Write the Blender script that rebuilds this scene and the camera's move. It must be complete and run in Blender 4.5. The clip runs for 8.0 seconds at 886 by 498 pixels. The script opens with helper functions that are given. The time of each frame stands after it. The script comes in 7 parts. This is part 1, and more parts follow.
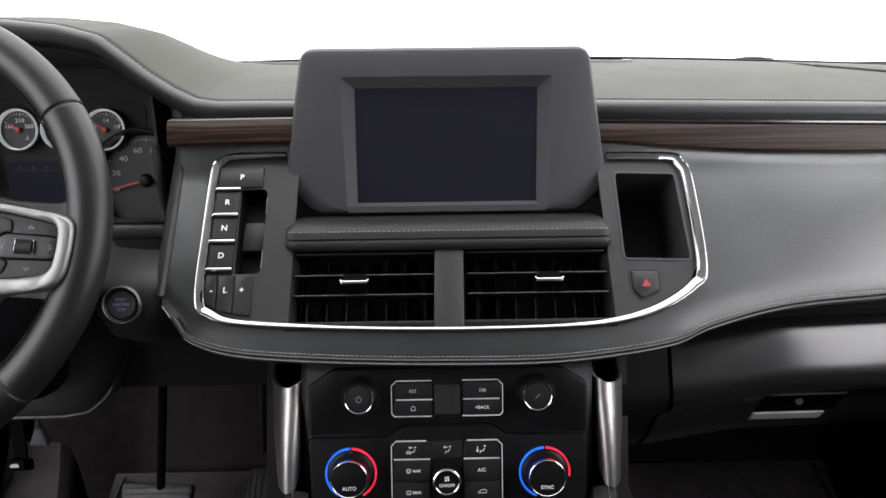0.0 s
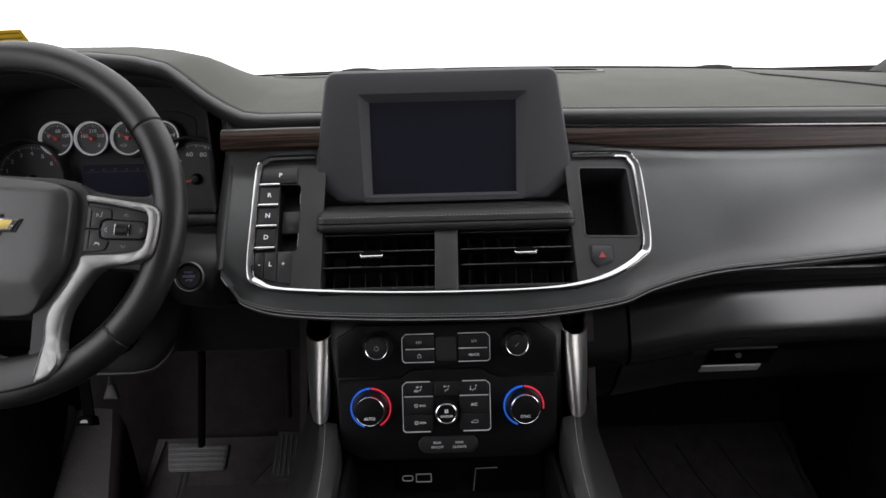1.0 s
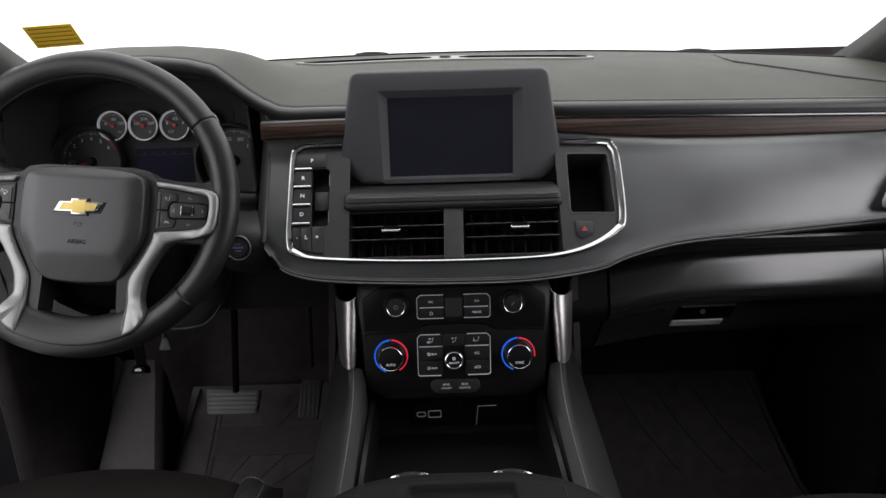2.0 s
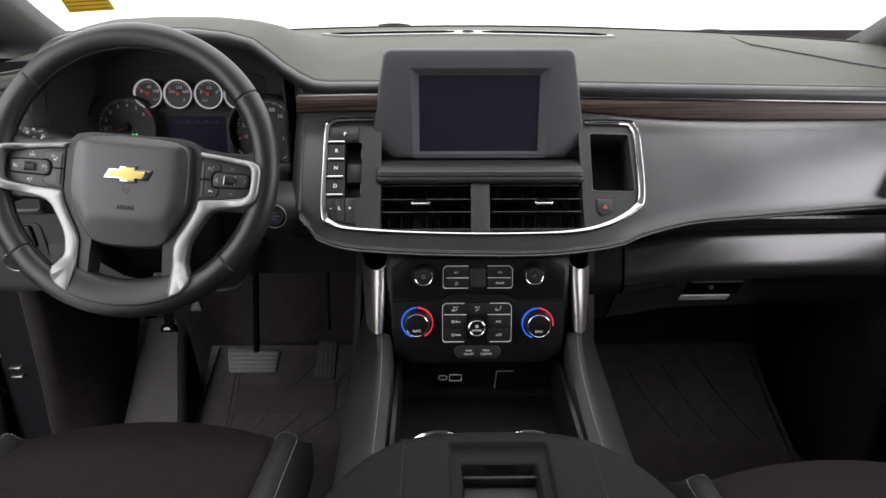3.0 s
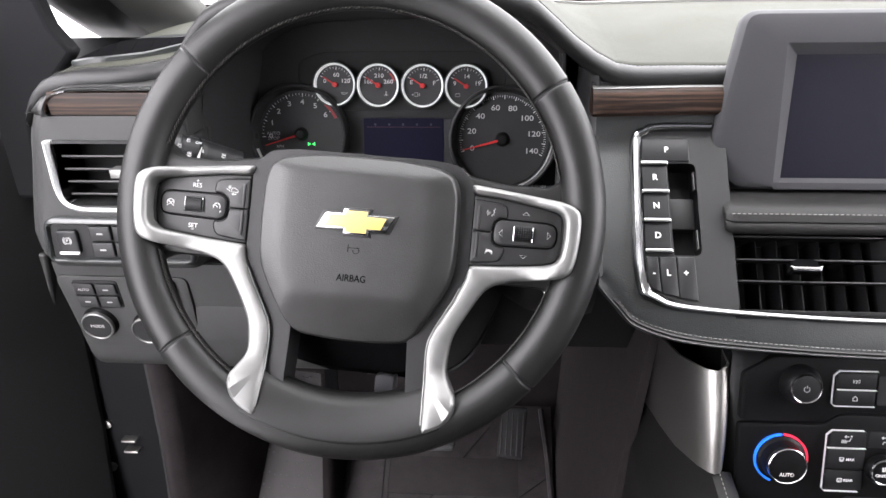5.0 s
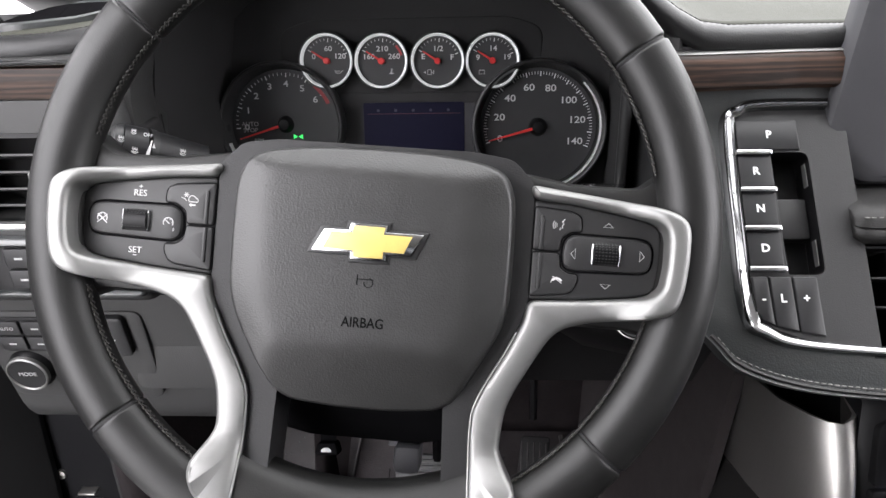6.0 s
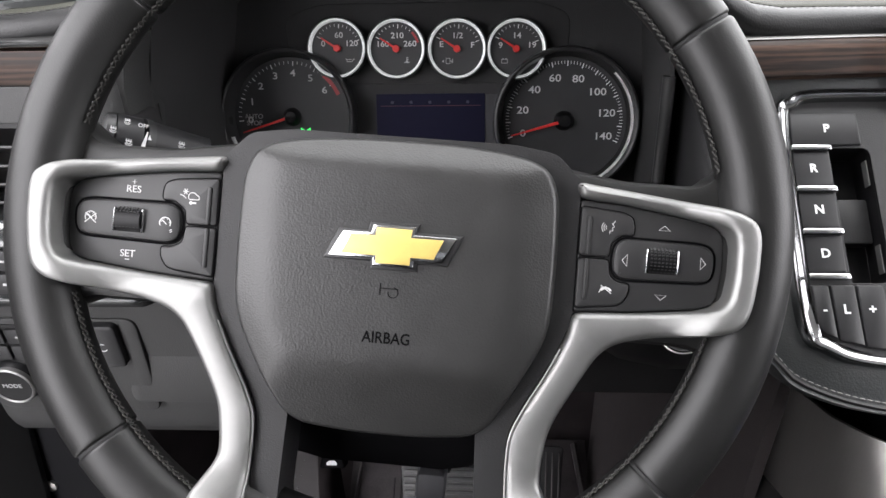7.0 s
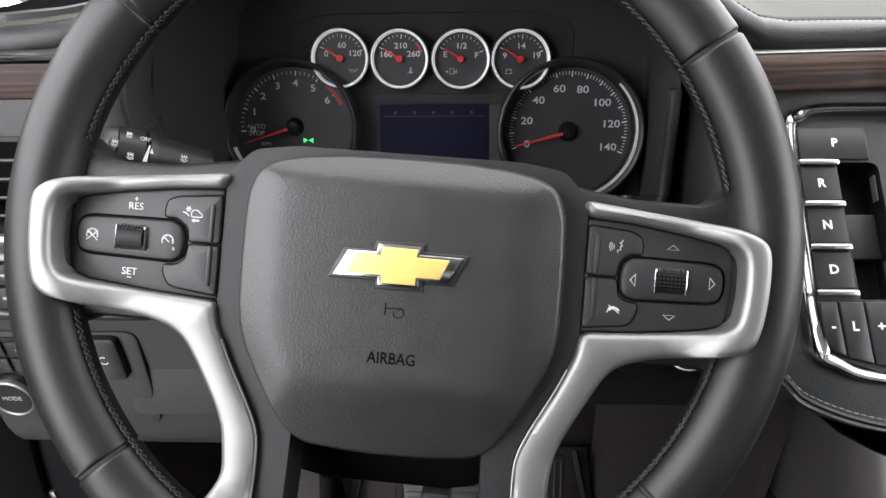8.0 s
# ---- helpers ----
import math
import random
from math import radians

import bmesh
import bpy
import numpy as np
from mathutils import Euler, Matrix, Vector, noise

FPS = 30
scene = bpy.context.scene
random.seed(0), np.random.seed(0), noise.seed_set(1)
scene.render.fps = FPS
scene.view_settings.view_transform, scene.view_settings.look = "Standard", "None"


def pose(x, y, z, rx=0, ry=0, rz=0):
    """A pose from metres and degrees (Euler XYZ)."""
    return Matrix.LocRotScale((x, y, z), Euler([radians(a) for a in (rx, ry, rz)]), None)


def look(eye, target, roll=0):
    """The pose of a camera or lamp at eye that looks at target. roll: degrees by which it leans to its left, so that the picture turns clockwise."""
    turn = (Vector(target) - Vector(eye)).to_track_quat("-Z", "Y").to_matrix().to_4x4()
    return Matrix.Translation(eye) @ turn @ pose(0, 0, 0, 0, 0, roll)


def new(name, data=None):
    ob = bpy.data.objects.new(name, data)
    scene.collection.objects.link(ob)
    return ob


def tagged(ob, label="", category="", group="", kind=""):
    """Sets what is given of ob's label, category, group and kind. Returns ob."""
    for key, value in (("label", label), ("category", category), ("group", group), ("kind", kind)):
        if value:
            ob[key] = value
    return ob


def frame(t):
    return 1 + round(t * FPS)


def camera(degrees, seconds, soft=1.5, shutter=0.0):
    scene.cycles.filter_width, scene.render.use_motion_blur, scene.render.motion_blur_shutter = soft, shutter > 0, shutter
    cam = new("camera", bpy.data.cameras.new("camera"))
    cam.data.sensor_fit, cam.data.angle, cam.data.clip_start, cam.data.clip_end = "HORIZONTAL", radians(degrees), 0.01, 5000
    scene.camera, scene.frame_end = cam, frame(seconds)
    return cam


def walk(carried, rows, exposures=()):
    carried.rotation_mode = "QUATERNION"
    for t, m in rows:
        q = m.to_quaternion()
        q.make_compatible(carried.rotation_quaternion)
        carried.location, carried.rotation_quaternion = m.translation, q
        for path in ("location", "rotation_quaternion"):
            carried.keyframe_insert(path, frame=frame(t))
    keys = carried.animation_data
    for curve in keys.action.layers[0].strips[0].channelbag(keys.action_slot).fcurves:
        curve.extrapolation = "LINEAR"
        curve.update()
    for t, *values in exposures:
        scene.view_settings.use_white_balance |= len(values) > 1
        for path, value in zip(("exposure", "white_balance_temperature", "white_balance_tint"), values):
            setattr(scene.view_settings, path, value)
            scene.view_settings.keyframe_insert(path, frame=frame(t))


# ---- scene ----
cam = camera(66.1, 8.0, soft=1.5)
PATH = [
    (0, (-0.013, 0.043, 0.935), (0.015, 1.954, 0.344), -0.6),
    (0.5, (-0.011, -0.041, 0.952), (0.002, 1.876, 0.38), -0.8),
    (1, (-0.008, -0.121, 0.966), (0.005, 1.787, 0.367), -1.4),
    (2.3, (-0.022, -0.306, 1.048), (-0.014, 1.546, 0.294), -1.6),
    (2.5, (-0.025, -0.331, 1.05), (-0.011, 1.514, 0.277), -1.1),
    (3, (-0.063, -0.295, 1.066), (-0.044, 1.53, 0.248), 0.0),
    (3.2, (-0.088, -0.258, 1.067), (-0.082, 1.565, 0.243), 0.7),
    (3.5, (-0.17, -0.183, 1.063), (-0.161, 1.635, 0.231), 1.7),
    (3.7, (-0.216, -0.137, 1.049), (-0.276, 1.675, 0.205), 1.5),
    (4, (-0.261, -0.084, 1.028), (-0.415, 1.721, 0.181), 0.9),
    (4.2, (-0.300, -0.043, 1.010), (-0.435, 1.764, 0.162), 1.1),
    (4.5, (-0.318, 0.008, 1.001), (-0.47, 1.809, 0.145), 0.0),
    (5, (-0.356, 0.078, 0.993), (-0.506, 1.886, 0.152), -1.1),
    (5.2, (-0.366, 0.114, 0.985), (-0.515, 1.925, 0.151), -1.6),
    (6.3, (-0.412, 0.244, 0.936), (-0.508, 2.051, 0.085), -1.4),
    (6.5, (-0.416, 0.251, 0.935), (-0.514, 2.059, 0.086), -1.2),
    (7, (-0.422, 0.264, 0.928), (-0.522, 2.072, 0.078), -1.3),
    (7.5, (-0.427, 0.269, 0.933), (-0.527, 2.078, 0.086), -1.3),
    (8, (-0.425, 0.271, 0.934), (-0.525, 2.08, 0.088), -1.2),
]
walk(cam, [(t, look(eye, target, roll)) for t, eye, target, roll in PATH], [(0.0, 0.41, 6500, 10), (0.5, 0.07, 6500, 10), (1.0, -0.27, 6500, 10), (2.4, -0.22, 6500, 11), (3.0, 0.35, 6500, 11), (3.5, 0.82, 6500, 12), (4.0, 1.18, 6500, 12), (4.5, 1.43, 6500, 12), (5.2, 1.29, 6500, 11.5), (6.5, 0.98, 6500, 10), (8.0, 0.95, 6500, 10)])

# ---- light: a bright white hall seen through the glass, a little brighter overhead, behind and on the open door's side ----
world = bpy.data.worlds.new("hall_light")
scene.world = world
world.use_nodes = True
wn, wl_ = world.node_tree.nodes, world.node_tree.links
wn.clear()
w_out = wn.new("ShaderNodeOutputWorld")
w_bg = wn.new("ShaderNodeBackground")
w_tc, w_dot, w_add = wn.new("ShaderNodeTexCoord"), wn.new("ShaderNodeVectorMath"), wn.new("ShaderNodeMath")
w_dot.operation, w_add.operation = "DOT_PRODUCT", "ADD"
w_dot.inputs[1].default_value = (0.3, -1.3, 0.9)
w_add.inputs[1].default_value = 4.15
w_bg.inputs["Color"].default_value = (1.0, 0.980, 1.015, 1)
wl_.new(w_tc.outputs["Generated"], w_dot.inputs[0])
wl_.new(w_dot.outputs["Value"], w_add.inputs[0])
wl_.new(w_add.outputs[0], w_bg.inputs["Strength"])
wl_.new(w_bg.outputs[0], w_out.inputs[0])
# ---- small tools ----
WORLD = {}


def thing(name, at, label, category, group="", kind=""):
    ob = new(name)
    ob.empty_display_size = 0.03
    ob.matrix_basis = at
    WORLD[ob] = at.copy()
    return tagged(ob, label, category, group, kind)


def mesh_of(name, bm, material, sharp=38):
    bmesh.ops.recalc_face_normals(bm, faces=bm.faces)
    lim = radians(sharp)
    for f in bm.faces:
        f.smooth = True
    for e in bm.edges:
        if len(e.link_faces) != 2 or e.calc_face_angle(0) > lim:
            e.smooth = False
    me = bpy.data.meshes.new(name)
    bm.to_mesh(me)
    bm.free()
    me.materials.append(material)
    return me


def part(name, bm, material, parent, label="", m=None, sharp=38, bevel=0.0, solid=0.0):
    """One mesh under a thing or a part; bm is in the frame m, or in the world."""
    if m is not None:
        bm.transform(m)
    base = WORLD[parent]
    bm.transform(base.inverted())
    ob = new(name, mesh_of(name, bm, material, sharp))
    ob.parent = parent
    WORLD[ob] = base
    extras(ob, bevel, solid)
    return tagged(ob, label)


def solo(name, bm, material, label, category, kind="", m=None, sharp=38, bevel=0.0, solid=0.0):
    if m is not None:
        bm.transform(m)
    ob = new(name, mesh_of(name, bm, material, sharp))
    WORLD[ob] = Matrix()
    extras(ob, bevel, solid)
    return tagged(ob, label, category, "", kind)


def extras(ob, bevel, solid):
    if solid:
        md = ob.modifiers.new("thick", "SOLIDIFY")
        md.thickness, md.offset = solid, -1
    if bevel:
        md = ob.modifiers.new("round", "BEVEL")
        md.width, md.segments, md.limit_method, md.angle_limit = bevel, 2, "ANGLE", radians(40)


def rrect(w, h, r, cx=0.0, cy=0.0, n=4):
    out = []
    for sx, sy, a0 in ((1, 1, 0), (-1, 1, 90), (-1, -1, 180), (1, -1, 270)):
        for k in range(n + 1):
            a = radians(a0 + 90 * k / n)
            out.append((cx + sx * (w / 2 - r) + r * math.cos(a), cy + sy * (h / 2 - r) + r * math.sin(a)))
    return out


def rounded(pts, r, n=4):
    """A polygon with its corners rounded; r is one radius or one for each corner."""
    out, c = [], len(pts)
    for k in range(c):
        p0, p, p1 = (Vector(pts[(k + d) % c]) for d in (-1, 0, 1))
        rk = r[k] if isinstance(r, (list, tuple)) else r
        a, b = (p0 - p), (p1 - p)
        d = min(rk, a.length * 0.48, b.length * 0.48)
        a, b = p + a.normalized() * d, p + b.normalized() * d
        for j in range(n + 1):
            s = j / n
            out.append(tuple(a * (1 - s) ** 2 + p * 2 * s * (1 - s) + b * s * s))
    return out


def spline(pts, n=6, closed=False):
    P = [Vector(p) for p in pts]
    c, out = len(P), []
    for k in range(c if closed else c - 1):
        if closed:
            a, b, d, e = (P[(k + j) % c] for j in (-1, 0, 1, 2))
        else:
            a, b, d, e = P[max(k - 1, 0)], P[k], P[k + 1], P[min(k + 2, c - 1)]
        for j in range(n):
            t = j / n
            out.append(0.5 * (2 * b + (d - a) * t + (2 * a - 5 * b + 4 * d - e) * t * t + (3 * b - a - 3 * d + e) * t ** 3))
    if not closed:
        out.append(P[-1].copy())
    return out


def interp(x, xs, ys):
    return float(np.interp(x, xs, ys))


def normals2(path, closed):
    P = [Vector(p[:2]) for p in path]
    c, out = len(P), []
    for k in range(c):
        a = P[k - 1] if (closed or k) else P[k]
        b = P[(k + 1) % c] if (closed or k < c - 1) else P[k]
        if k and (closed or k < c - 1) or closed:
            d = ((P[k] - a).normalized() + (b - P[k]).normalized())
        else:
            d = b - a
        d = d.normalized() if d.length > 1e-9 else Vector((1, 0))
        out.append(Vector((d.y, -d.x)))
    return out


def area2(o):
    return 0.5 * sum(o[k - 1][0] * o[k][1] - o[k][0] * o[k - 1][1] for k in range(len(o)))


def inset(outline, d):
    """The outline moved inwards by d."""
    s = 1 if area2(outline) > 0 else -1
    return [(p[0] - s * d * n.x, p[1] - s * d * n.y) for p, n in zip(outline, normals2(outline, True))]


def prism(outline, z0, z1, chamfer=0.0, bm=None, holes=()):
    """A slab between z0 and z1 over a 2D outline, its front edge eased, with openings."""
    bm = bm or bmesh.new()
    if holes:
        loops_t, loops_b = [], []
        for o in (outline, *holes):
            loops_t.append([bm.verts.new((p[0], p[1], z1)) for p in o])
            loops_b.append([bm.verts.new((p[0], p[1], z0)) for p in o])
        for loops in (loops_t, loops_b):
            es = [bm.edges.new((l[k - 1], l[k])) for l in loops for k in range(len(l))]
            bmesh.ops.triangle_fill(bm, edges=es, use_beauty=True)
        for a, b in zip(loops_t, loops_b):
            for k in range(len(a)):
                bm.faces.new((a[k - 1], a[k], b[k], b[k - 1]))
        return bm
    layers = [(outline, z0), (outline, z1 - chamfer)]
    if chamfer:
        layers += [(inset(outline, chamfer * 0.3), z1 - chamfer * 0.3), (inset(outline, chamfer), z1)]
    rows = [[bm.verts.new((p[0], p[1], z)) for p in o] for o, z in layers]
    for a, b in zip(rows, rows[1:]):
        for k in range(len(a)):
            bm.faces.new((a[k - 1], a[k], b[k], b[k - 1]))
    for r in (rows[0], rows[-1]):
        if len(r) <= 4:
            bm.faces.new(r)
        else:
            bmesh.ops.triangle_fill(bm, edges=[bm.edges.get((r[k - 1], r[k])) for k in range(len(r))], use_beauty=True)
    return bm


def sweep(path, prof, closed=True, bm=None, zf=None):
    """A 2D path in the plane swept with a profile of (outwards, up) points."""
    bm = bm or bmesh.new()
    N = normals2(path, closed)
    s = 1 if (not closed or area2(path) > 0) else -1
    rows = [[bm.verts.new((p[0] + s * n.x * a, p[1] + s * n.y * a, b + (zf(p) if zf else 0))) for a, b in prof] for p, n in zip(path, N)]
    c = len(rows)
    for k in range(c if closed else c - 1):
        a, b = rows[k], rows[(k + 1) % c]
        for j in range(len(prof)):
            bm.faces.new((a[j - 1], a[j], b[j], b[j - 1]))
    if not closed:
        bm.faces.new(rows[0])
        bm.faces.new(rows[-1])
    return bm


def tube(path, r, n=10, closed=False, bm=None, flat=1.0):
    """A round bar along 3D points; r is one radius or one a point."""
    bm = bm or bmesh.new()
    P = [Vector(p) for p in path]
    c = len(P)
    up, rows = Vector((0.0123, 0.0456, 1)).normalized(), []
    for k in range(c):
        a = P[k - 1] if (closed or k) else P[k]
        b = P[(k + 1) % c] if (closed or k < c - 1) else P[k]
        d = (b - a).normalized()
        u = up - d * up.dot(d)
        if u.length < 0.15:
            u = Vector((0, 1, 0)) - d * d.y
        u.normalize()
        v = d.cross(u)
        rk = r[k] if isinstance(r, (list, tuple)) else r
        rows.append([bm.verts.new(P[k] + (u * math.cos(t) * flat + v * math.sin(t)) * rk) for t in [2 * math.pi * j / n for j in range(n)]])
    for k in range(c if closed else c - 1):
        a, b = rows[k], rows[(k + 1) % c]
        for j in range(n):
            bm.faces.new((a[j - 1], a[j], b[j], b[j - 1]))
    if not closed:
        bm.faces.new(rows[0])
        bm.faces.new(rows[-1])
    return bm


def lathe(prof, n=36, bm=None, cx=0.0, cy=0.0):
    """Turned about z: prof is (radius, height) from the foot to the top."""
    bm = bm or bmesh.new()
    rows = [[bm.verts.new((cx + r * math.cos(2 * math.pi * k / n), cy + r * math.sin(2 * math.pi * k / n), z)) for k in range(n)] for r, z in prof]
    for a, b in zip(rows, rows[1:]):
        for k in range(n):
            bm.faces.new((a[k - 1], a[k], b[k], b[k - 1]))
    bm.faces.new(rows[0])
    bm.faces.new(rows[-1])
    return bm


def hoop(prof, n=40):
    """A turned ring with an open middle: prof is a closed section."""
    rows = [[(r * math.cos(2 * math.pi * k / n), r * math.sin(2 * math.pi * k / n), z) for r, z in prof] for k in range(n)]
    return loft(rows + [rows[0]], closed=True)


def carved(bm, cutter):
    """bm with the closed form cutter taken out of it."""
    a, b = (bpy.data.objects.new("tmp", bpy.data.meshes.new("tmp")) for _ in range(2))
    for o, m in ((a, bm), (b, cutter)):
        bmesh.ops.recalc_face_normals(m, faces=m.faces)
        m.to_mesh(o.data)
        m.free()
        scene.collection.objects.link(o)
    md = a.modifiers.new("cut", "BOOLEAN")
    md.operation, md.solver, md.object = "DIFFERENCE", "EXACT", b
    bpy.context.view_layer.update()
    me = bpy.data.meshes.new_from_object(a.evaluated_get(bpy.context.evaluated_depsgraph_get()))
    out = bmesh.new()
    out.from_mesh(me)
    for o in (a, b):
        d = o.data
        bpy.data.objects.remove(o)
        bpy.data.meshes.remove(d)
    bpy.data.meshes.remove(me)
    return out


def arc_band(r0, r1, a0, a1, z0, z1, n=32, cx=0.0, cy=0.0):
    o = [(cx + r1 * math.cos(radians(a0 + (a1 - a0) * k / n)), cy + r1 * math.sin(radians(a0 + (a1 - a0) * k / n))) for k in range(n + 1)]
    i = [(cx + r0 * math.cos(radians(a0 + (a1 - a0) * k / n)), cy + r0 * math.sin(radians(a0 + (a1 - a0) * k / n))) for k in range(n + 1)]
    bm = bmesh.new()
    ot, ob, it, ib = ([bm.verts.new((*p, z)) for p in q] for q, z in ((o, z1), (o, z0), (i, z1), (i, z0)))
    for k in range(n):
        for a, b in ((ot, it), (ob, ib), (ot, ob), (it, ib)):
            bm.faces.new((a[k], a[k + 1], b[k + 1], b[k]))
    for k in (0, n):
        bm.faces.new((ot[k], it[k], ib[k], ob[k]))
    return bm


def loft(rows, closed=False, bm=None, caps=False):
    bm = bm or bmesh.new()
    V = [[bm.verts.new(p) for p in r] for r in rows]
    for a, b in zip(V, V[1:]):
        for k in range(0 if closed else 1, len(a)):
            bm.faces.new((a[k - 1], a[k], b[k], b[k - 1]))
    if caps:
        bm.faces.new(V[0])
        bm.faces.new(V[-1])
    return bm


def box(x0, x1, y0, y1, z0, z1, bev=0.0, seg=2, bm=None):
    b2 = bmesh.new()
    bmesh.ops.create_cube(b2, size=1, matrix=Matrix.LocRotScale(((x0 + x1) / 2, (y0 + y1) / 2, (z0 + z1) / 2), None, (abs(x1 - x0), abs(y1 - y0), abs(z1 - z0))))
    if bev:
        bmesh.ops.bevel(b2, geom=b2.edges[:], offset=bev, segments=seg, affect="EDGES", profile=0.5)
    if bm is None:
        return b2
    return join(bm, b2)


def join(bm, *others):
    for o in others:
        me = bpy.data.meshes.new("tmp")
        o.to_mesh(me)
        o.free()
        bm.from_mesh(me)
        bpy.data.meshes.remove(me)
    return bm


def moved(bm, m):
    bm.transform(m)
    return bm


def words(body, size, x=0.0, y=0.0, z=0.0, depth=0.0002, bold=0.0, stretch=1.0, spin=0.0):
    """Built-in letters as a mesh, centred at x, y on the plane z."""
    cu = bpy.data.curves.new("letters", "FONT")
    cu.body, cu.size, cu.align_x, cu.align_y, cu.extrude, cu.offset = body, size, "CENTER", "CENTER", depth, bold
    cu.resolution_u = 3
    ob = bpy.data.objects.new("letters", cu)
    scene.collection.objects.link(ob)
    bpy.context.view_layer.update()
    me = bpy.data.meshes.new_from_object(ob.evaluated_get(bpy.context.evaluated_depsgraph_get()))
    bm = bmesh.new()
    bm.from_mesh(me)
    bpy.data.objects.remove(ob)
    bpy.data.curves.remove(cu)
    bpy.data.meshes.remove(me)
    bm.transform(Matrix.Translation((x, y, z)) @ pose(0, 0, 0, 0, 0, spin) @ Matrix.Diagonal((stretch, 1, 1, 1)))
    return bm


def stitches(path, step=0.0042, length=0.0030, r=0.00042, lift=Vector((0, 0, 0)), bm=None, slant=None):
    """A row of thread stitches along 3D points."""
    bm = bm or bmesh.new()
    P = [Vector(p) for p in path]
    acc, nxt = 0.0, 0.0
    for a, b in zip(P, P[1:]):
        seg = (b - a).length
        d = (b - a) / seg if seg else Vector()
        while nxt <= acc + seg:
            p = a + d * (nxt - acc) + lift
            e = d * length / 2 + (slant if slant else Vector())
            tube([p - e, p - e * 0.5 + lift * 0.2, p + e * 0.5 + lift * 0.2, p + e], [r * 0.5, r, r, r * 0.5], 5, bm=bm)
            nxt += step
        acc += seg
    return bm


def leaning(x, y, z, lean, roll=0.0):
    """A frame with x to the right, y up a face that leans back by so many degrees, z towards the seats."""
    return pose(x, y, z, 90 - lean) @ pose(0, 0, 0, 0, 0, roll)

# ---- materials ----
def material(name, base, rough, metal=0.0, vary=0.25, scale=40.0, bump=0.0, bump_scale=600.0, grain="noise", second=None, coat=0.0, spec=0.5, stretch=(1, 1, 1), rough_vary=0.12, emit=0.0):
    """Colour that varies at two scales, uneven gloss and fine relief."""
    m = bpy.data.materials.new(name)
    m.use_nodes = True
    n, l = m.node_tree.nodes, m.node_tree.links
    b = n["Principled BSDF"]
    b.inputs["Metallic"].default_value = metal
    b.inputs["Specular IOR Level"].default_value = spec
    b.inputs["Coat Weight"].default_value = coat
    tc, mp = n.new("ShaderNodeTexCoord"), n.new("ShaderNodeMapping")
    mp.inputs["Scale"].default_value = stretch
    l.new(tc.outputs["Object"], mp.inputs["Vector"])
    big, fine = n.new("ShaderNodeTexNoise"), n.new("ShaderNodeTexNoise")
    big.inputs["Scale"].default_value, big.inputs["Detail"].default_value = scale, 4
    fine.inputs["Scale"].default_value, fine.inputs["Detail"].default_value = scale * 14, 3
    mix = n.new("ShaderNodeMath")
    mix.operation = "MULTIPLY_ADD"
    mix.inputs[1].default_value = 0.65
    l.new(big.outputs["Fac"], mix.inputs[0])
    half = n.new("ShaderNodeMath")
    half.operation = "MULTIPLY"
    half.inputs[1].default_value = 0.35
    l.new(fine.outputs["Fac"], half.inputs[0])
    l.new(half.outputs[0], mix.inputs[2])
    ramp = n.new("ShaderNodeValToRGB")
    c2 = second or tuple(min(1, c * (1 + vary)) for c in base)
    c1 = base if second else tuple(c * (1 - vary) for c in base)
    ramp.color_ramp.elements[0].position, ramp.color_ramp.elements[1].position = 0.3, 0.7
    ramp.color_ramp.elements[0].color, ramp.color_ramp.elements[1].color = (*c1, 1), (*c2, 1)
    l.new(mix.outputs[0], ramp.inputs[0])
    l.new(ramp.outputs[0], b.inputs["Base Color"])
    rr = n.new("ShaderNodeMapRange")
    rr.inputs["To Min"].default_value, rr.inputs["To Max"].default_value = max(0.02, rough - rough_vary), min(1, rough + rough_vary)
    l.new(mix.outputs[0], rr.inputs["Value"])
    l.new(rr.outputs[0], b.inputs["Roughness"])
    for v in (big, fine):
        l.new(mp.outputs[0], v.inputs["Vector"])
    if bump:
        bp = n.new("ShaderNodeBump")
        bp.inputs["Strength"].default_value, bp.inputs["Distance"].default_value = bump, 0.0006
        if grain == "leather":
            g = n.new("ShaderNodeTexVoronoi")
            g.inputs["Scale"].default_value = bump_scale
            l.new(g.outputs["Distance"], bp.inputs["Height"])
        elif grain == "weave":
            g = n.new("ShaderNodeTexChecker")
            g.inputs["Scale"].default_value = bump_scale
            l.new(g.outputs["Fac"], bp.inputs["Height"])
        else:
            g = n.new("ShaderNodeTexNoise")
            g.inputs["Scale"].default_value, g.inputs["Detail"].default_value = bump_scale, 3
            l.new(g.outputs["Fac"], bp.inputs["Height"])
        l.new(mp.outputs[0], g.inputs["Vector"])
        l.new(bp.outputs[0], b.inputs["Normal"])
    if emit:
        b.inputs["Emission Color"].default_value = (*base, 1)
        b.inputs["Emission Strength"].default_value = emit
    return m


